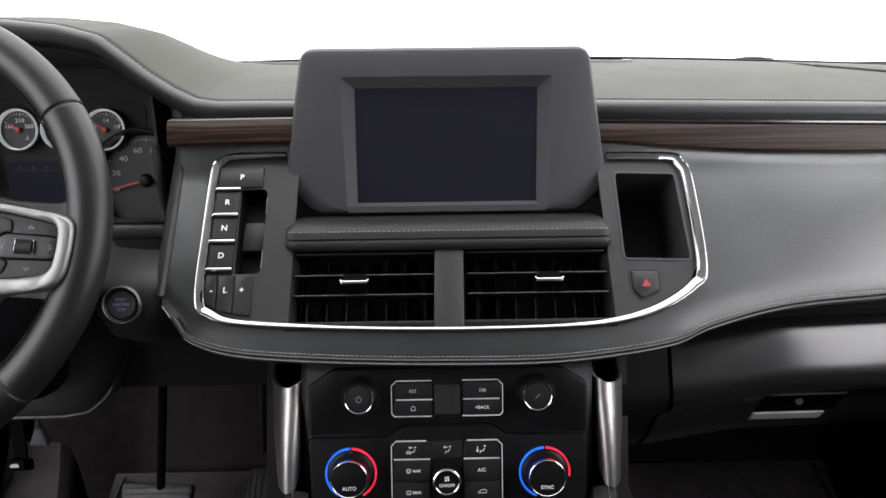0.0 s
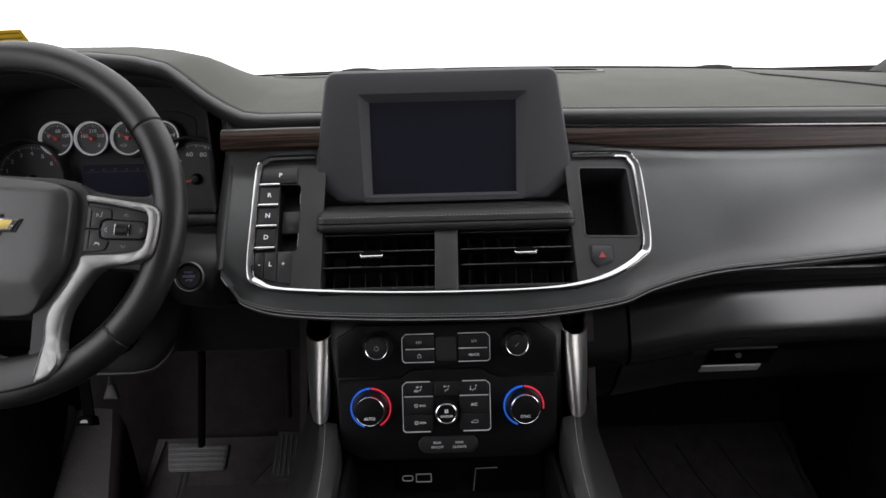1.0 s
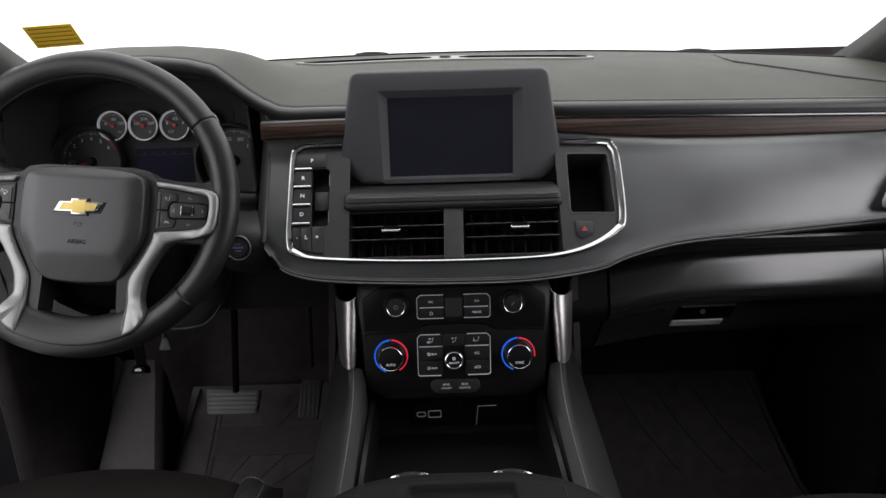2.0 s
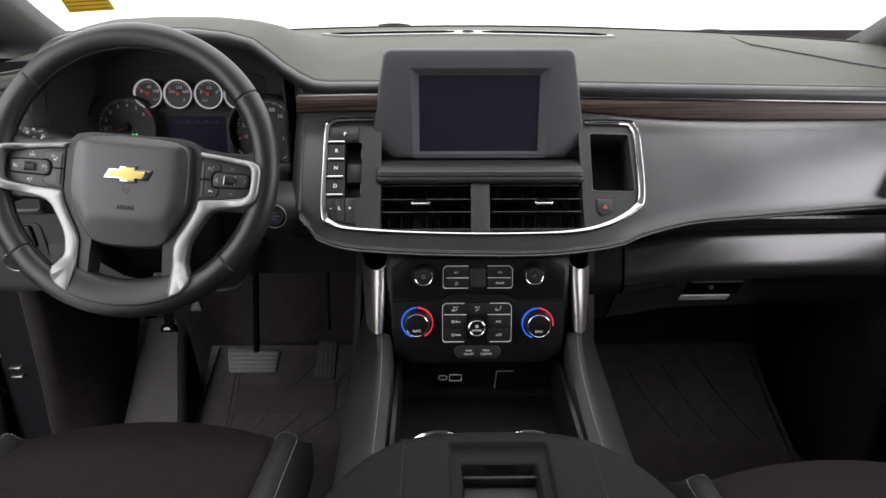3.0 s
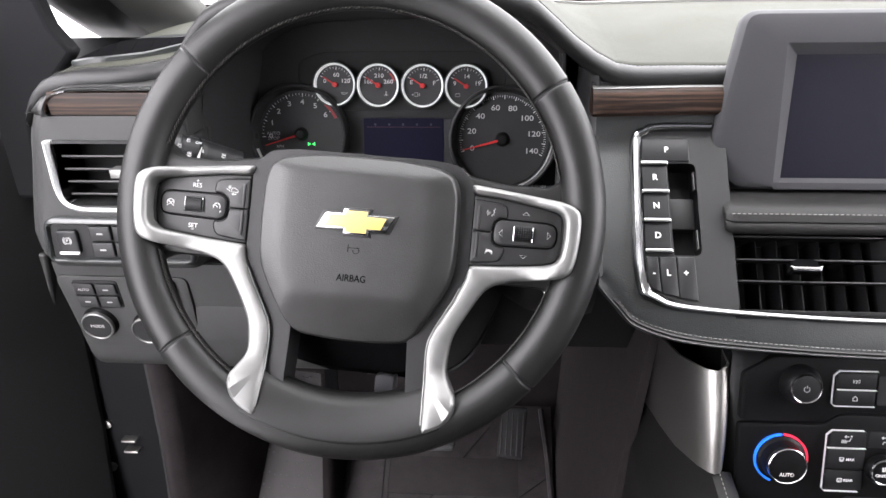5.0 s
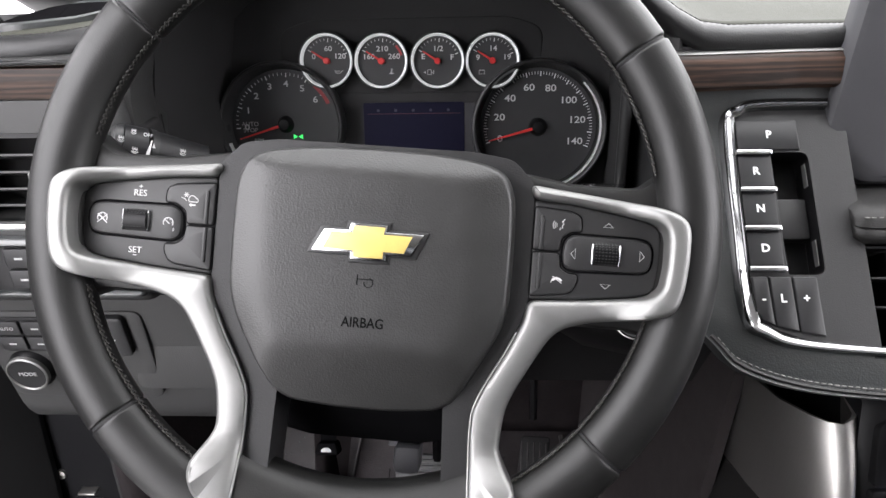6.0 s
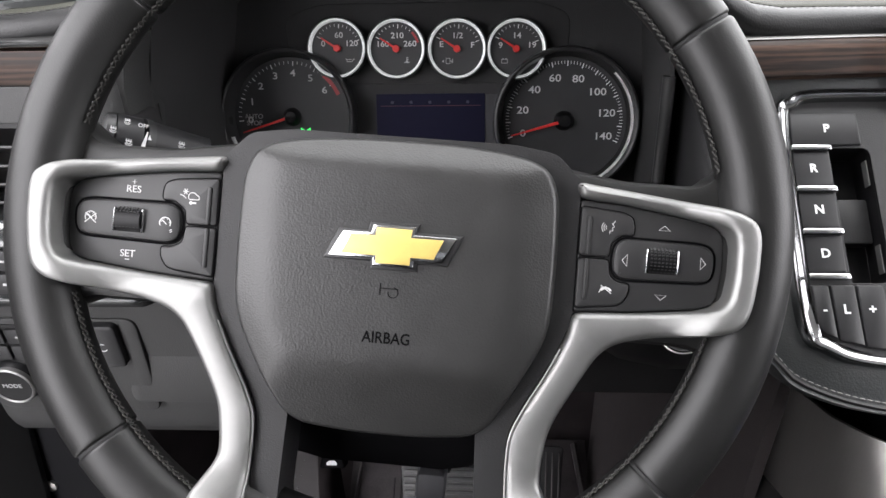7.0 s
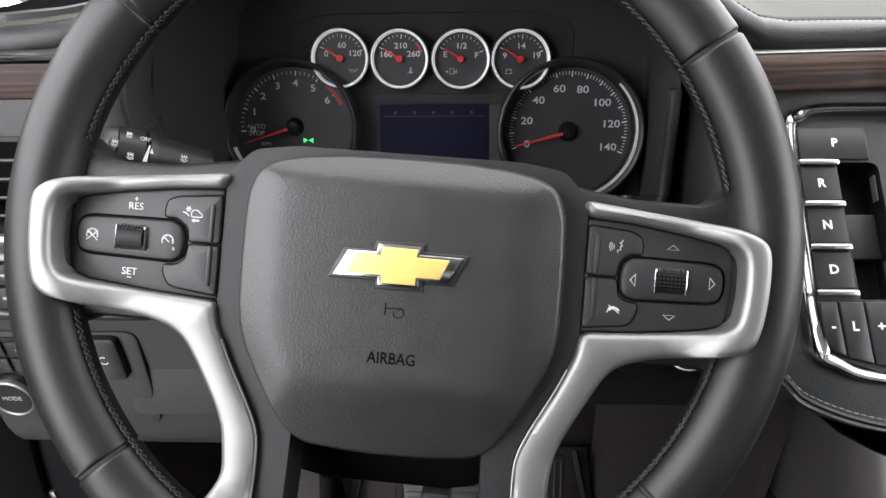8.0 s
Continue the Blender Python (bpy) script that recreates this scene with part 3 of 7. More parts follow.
for dy in (0.0125, 0.0205):
    seam = [(x, front_y(x) + dy, top_z(x, front_y(x) + dy) + 0.0006) for x in np.linspace(0.15 if dy > 0.02 else -0.775, 0.82, 500)]
    part("stitching", stitches(seam, 0.0042, 0.0030, 0.0004), M_thread if dy > 0.02 else M_thread_dark, dash, "grey thread seam")
# windscreen vent in the dash top
bm = bmesh.new()
def on_top(x, y, dz=0.0):
    return (x, y, top_z(x, y) + dz)
def top_strip(x0, x1, yfun, w, dz, n=40, lift=0.003):
    rows = []
    for x in np.linspace(x0, x1, n):
        y = yfun(x)
        e = w * min(1, 8 * min(x - x0, x1 - x) / (x1 - x0) + 0.25)
        rows.append([on_top(x, y - e, dz - lift), on_top(x, y - e, dz), on_top(x, y + e, dz), on_top(x, y + e, dz - lift)])
    return loft(rows, closed=True, caps=True)
vy = lambda x: 1.128 - 0.35 * x * x
part("defroster_frame", top_strip(-0.285, 0.288, vy, 0.029, 0.003, lift=0.006), M_pale, dash, "raised vent surround")
for x0, x1 in ((-0.270, -0.025), (0.030, 0.275)):
    part("defroster_slot", top_strip(x0, x1, vy, 0.014, 0.0042), M_unlit, dash, "black vent slot")
part("light_sensor", moved(lathe([(0.012, -0.004), (0.012, 0.004), (0.009, 0.007), (0.001, 0.008)], 24), Matrix.Translation((0.002, 1.128, top_z(0.0, 1.128)))), M_black, dash)
rows = []
for x in np.linspace(0.530, 0.802, 30):
    lo = interp(x, (0.526, 0.58, 0.644, 0.705, 0.74, 0.773, 0.804), (1.03, 0.956, 0.88, 0.835, 0.85, 0.90, 1.10))
    hi = min(interp(x, (0.526, 0.545, 0.804), (1.05, 1.19, 1.14)), 1.225 - 0.15 * (x / 0.86) ** 2)
    ys = [lo + (hi - lo) * k / 6 for k in range(7)]
    rows.append([on_top(x, lo, -0.003)] + [on_top(x, y, 0.0010 + 0.001 * math.sin(math.pi * k / 6)) for k, y in enumerate(ys)] + [on_top(x, hi, -0.003)])
part("speaker_cover", loft(rows, closed=True, caps=True), M_pad, dash, "dark perforated speaker cover")
rows = []
for x in np.linspace(0.530, 0.802, 30):
    lo = interp(x, (0.526, 0.58, 0.644, 0.705, 0.74, 0.773, 0.804), (1.03, 0.956, 0.88, 0.835, 0.85, 0.90, 1.10))
    w = 0.030 * min(1, (x - 0.524) / 0.03)
    rows.append([on_top(x, lo + w * k, d) for k, d in ((0.0, -0.002), (0.06, 0.0024), (0.5, 0.0030), (1.0, 0.0026), (1.02, -0.002))])
part("speaker_lip", loft(rows, closed=True, caps=True), M_lining, dash, "dark front lip of the speaker cover")

def wood_low(x):
    return front_z(x) - interp(x, (0.16, 0.229, 0.309, 0.40, 0.486, 0.602, 0.672, 0.82), (0.038, 0.0426, 0.0461, 0.0463, 0.0448, 0.0426, 0.0392, 0.036))


# the raked leather face, its lower stitched edge and the roll beneath it
BZ_LEAN = 41.12
BZ = leaning(0.003, 0.716, 0.820, BZ_LEAN)
VX = (-0.262, -0.245, -0.23, -0.1855, -0.096, 0, 0.1, 0.195, 0.24, 0.31, 0.40, 0.5, 0.63, 0.82)
VB = (-0.145, -0.166, -0.181, -0.1940, -0.2010, -0.2038, -0.203, -0.191, -0.174, -0.1565, -0.148, -0.140, -0.131, -0.122)


VS = spline(list(zip(VX, VB)), 8)


def face_low(x):
    return interp(x, [p.x for p in VS], [p.y for p in VS])


def face(x, v, w=0.0):
    return BZ @ Vector((x - 0.003, v, w))


FX = sorted(set([round(float(v), 4) for v in list(np.linspace(-0.262, 0.82, 110)) + list(np.linspace(-0.262, -0.17, 30))]))
cols = []
for x in FX:
    vb = face_low(x)
    behind = abs(x - 0.0015) < 0.138
    col = [Vector((x, 0.76, 0.80)), Vector((x, 0.75, 0.80))] if behind else [Vector((x, 0.738, wood_low(x) + 0.004)), Vector((x, 0.722, wood_low(x) - 0.001))]
    v0 = -0.045 if behind else min(-0.006, (wood_low(x) - 0.009 - 0.82) / 0.7533)
    for s in (0, 0.1, 0.25, 0.4, 0.55, 0.7, 0.82, 0.91, 0.96, 1.0):
        v = v0 + (vb - v0) * s
        out = -0.004 + 0.006 * smooth01((x - 0.25) / 0.2) * math.sin(math.pi * s) - 0.012 * smooth01((s - 0.9) / 0.1) * 0.4
        col.append(face(x, v, out))
    e = face(x, vb, -0.004)
    col += [e + Vector((0, 0.002, -0.004)), e + Vector((0, 0.008, -0.009)), e + Vector((0, 0.022, -0.014)), e + Vector((0, 0.06, -0.022)), Vector((x, 0.74, min(e.z - 0.026, 0.66)))]
    cols.append(col)
body = loft([c + [Vector((c[0].x, 0.775, 0.66)), Vector((c[0].x, 0.775, c[0].z - 0.002))] for c in cols], closed=True, caps=True)
opening = spline([(-0.222, -0.002), (-0.2295, -0.012), (-0.2298, -0.08), (-0.228, -0.142), (-0.2175, -0.157), (-0.190, -0.1655), (-0.10, -0.172), (-0.003, -0.1745), (0.097, -0.1735), (0.149, -0.169), (0.189, -0.1575), (0.2215, -0.1375), (0.2325, -0.1175), (0.234, -0.029), (0.228, -0.010), (0.217, -0.003)], 5) 
part("leather_face", carved(body, moved(prism([tuple(p) for p in opening], -0.30, 0.06), BZ)), M_leather, dash, "smooth charcoal leather face", sharp=50)
seam = [face(x, face_low(x) + 0.004, -0.0030) for x in np.linspace(-0.245, 0.82, 400)]
part("stitching", stitches(seam, 0.0042, 0.0030, 0.00042), M_thread, dash, "grey thread seam")
groove = [face(x, face_low(x) + 0.0005, -0.0034) for x in np.linspace(-0.25, 0.82, 160)]
part("piping", tube(groove, 0.0016, 6), M_rim, dash)

# wood and chrome bands under the dash edge
def band(x0, x1, prof, zfun, n=60):
    """prof: (y offset, z offset) pairs round a closed section; zfun gives the height along x."""
    rows = [[(x, front_y(x) + dy, zfun(x) + dz) for dy, dz in prof] for x in np.linspace(x0, x1, n)]
    return loft(rows, closed=True, caps=True)
for x0, x1 in ((-0.268, -0.140), (0.150, 0.82)):
    part("recess_band", band(x0, x1, ((0.004, -0.010), (0.004, -0.018), (0.03, -0.018), (0.03, -0.010)), front_z), M_plastic, dash)
    if x0 < 0:
        part("chrome_strip", band(x0, x1, ((-0.0075, -0.0142), (-0.0085, -0.0136), (-0.0075, -0.0130), (0.02, -0.0128), (0.02, -0.0142)), front_z), M_satin, dash, "thin satin strip")
    else:
        part("chrome_strip", band(x0, x1, ((-0.0075, -0.0187), (-0.0095, -0.0176), (-0.0070, -0.0166), (-0.0072, -0.0160), (-0.0086, -0.0154), (-0.0068, -0.0148), (0.02, -0.0145), (0.02, -0.0187)), front_z), M_dark_chrome, dash, "thin polished chrome strip")
    up = 0.0045 if x0 < 0 else 0.0
    rows = [[(x, front_y(x) - 0.008, front_z(x) - 0.0188 + up), (x, front_y(x) - 0.0125, front_z(x) - 0.0225 + up), (x, front_y(x) - 0.0155, 0.5 * (front_z(x) - 0.02 + wood_low(x))), (x, front_y(x) - 0.0165, wood_low(x) + 0.003), (x, front_y(x) - 0.014, wood_low(x)), (x, front_y(x) + 0.01, wood_low(x)), (x, front_y(x) + 0.01, front_z(x) - 0.0188 + up)] for x in np.linspace(x0, x1, 70)]
    part("wood_trim", loft(rows, closed=True, caps=True), M_wood, dash, "dark open-pore wood band")
# lower body of the dashboard behind the stack, knee panel and under-tray
part("under_body", loft([[(x, 0.715, 0.655), (x, 0.74, 0.62), (x, 0.78, 0.54), (x, 0.86, 0.50), (x, 1.05, 0.47), (x, 1.30, 0.47)] for x in (-0.82, -0.30, -0.28, -0.14, 0.14, 0.24, 0.82)]), M_void, dash, "black underside", solid=0.01)
def knee(x, s):
    """Knee panel: s from its upper edge down and under."""
    y = interp(s, (0, 0.15, 0.7, 0.85, 1), (0.682, 0.684, 0.706, 0.722, 0.775))
    zb = interp(x, (-0.43, -0.40, -0.38, -0.36, -0.345, -0.285), (0.525, 0.530, 0.548, 0.590, 0.640, 0.650))
    z = 0.690 - (0.690 - zb) * interp(s, (0, 0.15, 0.7, 0.85, 1), (0, 0.11, 0.79, 0.94, 1))
    return Vector((x, y + 0.03 * smooth01((x + 0.42) / 0.12), z))
part("panel_edge", tube([knee(x, 0.86) + Vector((0, -0.001, 0)) for x in np.linspace(-0.50, -0.352, 24)], 0.0028, 8), M_plastic, dash)
part("knee_panel", loft([[knee(x, s) for s in np.linspace(0, 1, 16)] for x in np.linspace(-0.815, -0.285, 30)]), M_endskin, dash, "dark moulded knee panel", solid=0.004)

# side panel between the instruments and the centre, with its seam
rows = []
for z in np.linspace(0.875, 0.714, 14):
    v = (z - 0.82) / 0.7533
    yb = 0.716 + 0.6577 * v if z < 0.83 else 0.722
    yb = max(yb, 0.600)
    rows.append([(-0.258, yb + 0.030, z), (-0.259, yb + 0.004, z), (-0.262, yb + 0.001, z), (-0.266, yb + 0.004, z), (-0.271, yb + 0.012, z), (-0.278, yb + 0.03, z), (-0.277, 0.76, z), (-0.274, 0.86, z)])
part("side_panel", loft(rows), M_soft, dash, "dark soft panel beside the instruments", solid=0.004)
rows = []
for z in np.linspace(0.741, 0.640, 12):
    yb = interp(z, (0.640, 0.655, 0.68, 0.71, 0.728, 0.741), (0.700, 0.650, 0.628, 0.622, 0.632, 0.680))
    rows.append([(-0.262, yb + 0.01, z), (-0.275, yb + 0.002, z), (-0.295, yb + 0.002, z), (-0.325, yb + 0.014, z), (-0.345, yb + 0.04, z), (-0.36, 0.74, z)])
part("switch_panel", loft(rows), M_soft, dash, "dark plastic panel for the start button", solid=0.004)

# ---- left end of the dashboard ----
EZ = (0.69, 0.72, 0.76, 0.80, 0.835, 0.870)
def end_left(z):
    return interp(z, EZ, (-0.806, -0.8165, -0.812, -0.805, -0.800, -0.790))
def end_y(x, z):
    y = interp(z, (0.69, 0.697, 0.71, 0.735, 0.76, 0.80, 0.835, 0.87), (0.672, 0.661, 0.656, 0.657, 0.662, 0.667, 0.671, 0.680))
    return y + 0.016 * smooth01((end_left(z) + 0.022 - x) / 0.022) ** 2
rows = []
for u in [0, 0.01, 0.03, 0.06, 0.1, 0.16] + list(np.linspace(0.22, 1, 14)):
    r = []
    for z in (0.8465, 0.8455, 0.842, 0.82, 0.80, 0.78, 0.76, 0.745, 0.73, 0.71, 0.70, 0.696, 0.692):
        x = end_left(z) + u * (-0.652 - end_left(z))
        r.append((x, end_y(x, z) + (0.02 if z > 0.846 else 0.02 if z < 0.694 else 0), z))
    rows.append(r)
for x, dy in ((-0.648, 0.004), (-0.6455, 0.014), (-0.645, 0.07)):
    rows.append([(x, max(y, min(y + dy, 0.738)), z) for _, y, z in rows[19]])
rows = [[(x, 0.74, z) for x, y, z in rows[0]]] + rows
end_vent = rounded([(-0.770, 0.761), (-0.640, 0.761), (-0.640, 0.822), (-0.770, 0.822)], [0.016, 0.002, 0.002, 0.004], 5)
body = loft([r + [(r[0][0], 0.76, 0.70), (r[0][0], 0.76, 0.835)] for r in rows], closed=True, caps=True)
part("end_panel", carved(body, moved(prism(end_vent, -0.03, 0.20), pose(0, 0.70, 0, 90))), M_endskin, dash, "charcoal outer end panel", sharp=50)
part("end_cap", slab([(0.74, 0.60), (0.72, 0.69), (0.70, 0.74), (0.70, 0.845), (0.95, 0.872), (0.95, 0.60)], -0.806, -0.796), M_soft, dash, bevel=0.003)
def left_band(pts, out, thick):
    """A strip laid on the end panel along (x, z) points, as wide as thick."""
    N = normals2(pts, False)
    rows = []
    for p, n in zip(pts, N):
        rows.append([(p[0] + n.x * a * thick / 2, end_y(p[0], min(p[1], 0.868)) + dy, p[1] + n.y * a * thick / 2) for a, dy in ((-1, 0.01), (-1, -out * 0.6), (0, -out), (1, -out * 0.6), (1, 0.01))])
    return loft(rows, closed=True, caps=True)
zw = [(x, 0.8565) for x in np.linspace(-0.7675, -0.650, 16)]
part("wood_trim", left_band(zw, 0.004, 0.0205), M_wood, dash, "dark open-pore wood band")
arc_x, arc_z = (-0.803, -0.7725, -0.7700, -0.7640, -0.752, -0.735, -0.648), (0.8455, 0.8460, 0.8560, 0.8635, 0.8675, 0.8688, 0.8698)
cp = spline(list(zip(arc_x[1:], arc_z[1:])), 6)
part("chrome_strip", left_band(cp, 0.0085, 0.0030), M_chrome, dash, "thin polished chrome strip")
rows = []
for x in [-0.799, -0.797, -0.793, -0.786, -0.780, -0.7770, -0.7762, -0.7758, -0.7740, -0.7720, -0.7695, -0.7660] + list(np.linspace(-0.762, -0.648, 20)):
    zb, zt = interp(x + 0.0035, arc_x, arc_z) + (0.0016 if x > -0.7760 else -0.001), top_z(x, front_y(x)) - 0.013
    zt = max(zt, zb + 0.002)
    yb, yt = end_y(x, min(zb, 0.868)), front_y(x) - 0.001
    rows.append([(x, yb + 0.012, zb), (x, yb + 0.002, zb), (x, 0.6 * yb + 0.4 * yt - 0.002, zb + 0.35 * (zt - zb)), (x, 0.2 * yb + 0.8 * yt - 0.004, zb + 0.75 * (zt - zb)), (x, yt, zt), (x, yt + 0.03, zt)])
part("upper_roll", loft(rows, closed=True, caps=True), M_hub, dash, "leather roll above the wood", sharp=70)
# ---- centre of the dashboard ----
# chrome ring
RP = [(-0.160, 0.0045), (-0.208, 0.0045), (-0.2215, 0.000), (-0.2290, -0.011), (-0.230, -0.08), (-0.2285, -0.144), (-0.2175, -0.158), (-0.190, -0.1665), (-0.10, -0.1725), (-0.003, -0.175), (0.097, -0.174), (0.149, -0.1695), (0.189, -0.158), (0.2215, -0.138), (0.2330, -0.1175), (0.2345, -0.029), (0.2290, -0.009), (0.219, -0.001), (0.157, 0.0003)]
RW = (0.0065, 0.0075, 0.0085, 0.0095, 0.0092, 0.0098, 0.0085, 0.0066, 0.0055, 0.0052, 0.0055, 0.0068, 0.0082, 0.0095, 0.012, 0.0125, 0.012, 0.0105, 0.009)
rp = spline(RP, 8)
N = normals2(rp, False)
rows = []
for k, (p, n) in enumerate(zip(rp, N)):
    w = interp(k / 8, range(len(RW)), RW) / 2
    lift = 0.0035 * max(0, 1 - k / 20)
    low = max(0.0, min(1.0, -n.y * 1.3 - 0.15))
    sides = ((-1, -0.004), (-1, 0.0024), (-0.84, 0.0034), (-0.66, 0.0020), (0.40, 0.0033), (0.60, 0.0046), (0.84, 0.0036), (1, -0.004))
    foot = ((-1, -0.004), (-1, 0.0006), (-0.85, 0.0012), (0.0, 0.0012 + 0.42 * w), (0.55, 0.0012 + 0.62 * w), (0.8, 0.0011 + 0.62 * w), (1, 0.0004 + 0.3 * w), (1, -0.004))
    prof = [(a0 + (a1 - a0) * low, b0 + (b1 - b0) * low) for (a0, b0), (a1, b1) in zip(sides, foot)]
    rows.append([(p.x + n.x * a * w, p.y + n.y * a * w, b + lift) for a, b in prof])
part("chrome_ring", loft(rows, closed=True, caps=True), M_dark_chrome, dash, "polished chrome surround of the centre panel", m=BZ, sharp=70)

pl = rounded([(-0.226, 0.002), (-0.147, 0.003), (-0.147, -0.172), (-0.19, -0.164), (-0.214, -0.156), (-0.226, -0.144)], 0.006)
slot = rounded([(-0.2012, -0.0312), (-0.1758, -0.0312), (-0.1752, -0.1195), (-0.1995, -0.1195)], [0.002, 0.006, 0.006, 0.002])
pr = rounded([(0.147, 0.002), (0.226, -0.002), (0.2305, -0.03), (0.2295, -0.116), (0.218, -0.136), (0.186, -0.1555), (0.147, -0.170)], 0.006)
pocket = rounded([(0.1640, -0.0185), (0.2215, -0.0205), (0.2235, -0.111), (0.1625, -0.109)], 0.004)
part("centre_plate", prism(pl, -0.003, 0.0, holes=(slot,)), M_soft, dash, "dark plate round the gear keys", m=BZ, bevel=0.0008)
part("centre_plate", prism(pr, -0.003, 0.0, holes=(pocket,)), M_soft, dash, "dark plate round the phone slot", m=BZ, bevel=0.0008)


def well(outline, depth, m, mat, name, parent, label=""):
    """An open-fronted box behind an opening."""
    d = inset(outline, -0.002)
    rows = [[(*p, z) for p in q] for q, z in ((outline, -0.0005), (outline, -depth), (d, -depth - 0.002), (d, -0.0035))]
    bm = loft(rows + [rows[0]], closed=True)
    bm.faces.new([bm.verts.new((*p, -depth)) for p in inset(outline, 0.0003)])
    return part(name, bm, mat, parent, label, m=m, sharp=30)


well(slot, 0.022, BZ, M_black, "key_recess", dash, "deep black finger recess")
well(pocket, 0.07, BZ, M_void, "phone_slot", dash, "deep black phone slot")
part("slot_step", box(-0.1985, -0.1762, -0.092, -0.062, -0.021, -0.010, 0.002), M_soft, dash, m=BZ)
part("slot_lip", sweep(pocket, ((-0.0002, 0), (0.0022, 0), (0.0022, 0.0006), (0.0004, 0.0008))), M_house, dash, m=BZ)
for v0, v1 in ((-0.055, -0.038), (-0.112, -0.094)):
    part("slot_light", box(-0.1772, -0.1764, v0, v1, -0.009, -0.004), M_satin, dash, "thin bright edge light", m=BZ)

# gear keys
GK = BZ @ Matrix.Translation((-0.0026, -0.0016, 0))
gears = thing("gear_selector", BZ @ Matrix.Translation((-0.20, -0.08, 0)), "row of black gear keys with chrome bars", "gear selector")
def key(o, label=""):
    return part("key", prism(o, -0.002, 0.0018, 0.0012), M_key, gears, label, m=GK)
def trap(u0, u1, v1, v0, s=0.0):
    return rounded([(u0 - s, v0), (u1 - s, v0), (u1, v1), (u0, v1)], 0.0012, 3)
k = key(trap(-0.2215, -0.1785, -0.0055, -0.0280, -0.0003), "wide key marked P")
part("letter", words("P", 0.0078, -0.199, -0.0168, 0.0019, bold=0.00018), M_white, k, m=GK)
for body, v1, v0 in (("R", -0.0325, -0.0560), ("N", -0.0600, -0.0835), ("D", -0.0880, -0.1120)):
    k = key(trap(-0.2222, -0.1992, v1, v0))
    part("letter", words(body, 0.0078, -0.2105, 0.5 * (v0 + v1), 0.0019, bold=0.00018), M_white, k, m=GK)
for v in (-0.0302, -0.0580, -0.0858, -0.1143):
    part("chrome_bar", box(-0.2230, -0.1985, v - 0.0021, v + 0.0015, -0.002, 0.0044, 0.0011), M_chrome, gears, "chrome key bar", m=GK)
for body, o, u in (("-", [(-0.2222, -0.1195), (-0.2115, -0.1195), (-0.2100, -0.1525), (-0.2170, -0.1490), (-0.2215, -0.1430)], -0.2155), ("L", [(-0.2108, -0.1195), (-0.1962, -0.1195), (-0.1950, -0.1565), (-0.2092, -0.1530)], -0.2030), ("+", [(-0.1955, -0.1195), (-0.1795, -0.1195), (-0.1785, -0.1595), (-0.1943, -0.1568)], -0.1880)):
    k = key(rounded(o, 0.001, 2))
    part("letter", words(body, 0.0078, u, -0.1345, 0.0019, bold=0.00018), M_white, k, m=GK)

# hazard switch
HZ = BZ @ Matrix.Translation((0.0022, 0, 0))
haz = thing("hazard_switch", BZ @ Matrix.Translation((0.176, -0.135, 0)), "black hazard switch with a red triangle", "switch")
ho = rounded([(0.1630, -0.1215), (0.1895, -0.1225), (0.1885, -0.1420), (0.1700, -0.1505), (0.1630, -0.1420)], 0.004)
part("bezel", sweep(ho, ((0.0, -0.001), (0.0016, -0.001), (0.0016, 0.0004), (0.0, 0.0006))), M_void, haz, m=HZ)
part("button", prism(inset(ho, 0.0006), -0.001, 0.0018, 0.0014), M_key, haz, m=HZ)
bm = prism([(0.1718, -0.1382), (0.1802, -0.1382), (0.1762, -0.1308)], 0.0015, 0.0021)
part("triangle_mark", bm, M_red_print, haz, "red triangle mark", m=HZ)

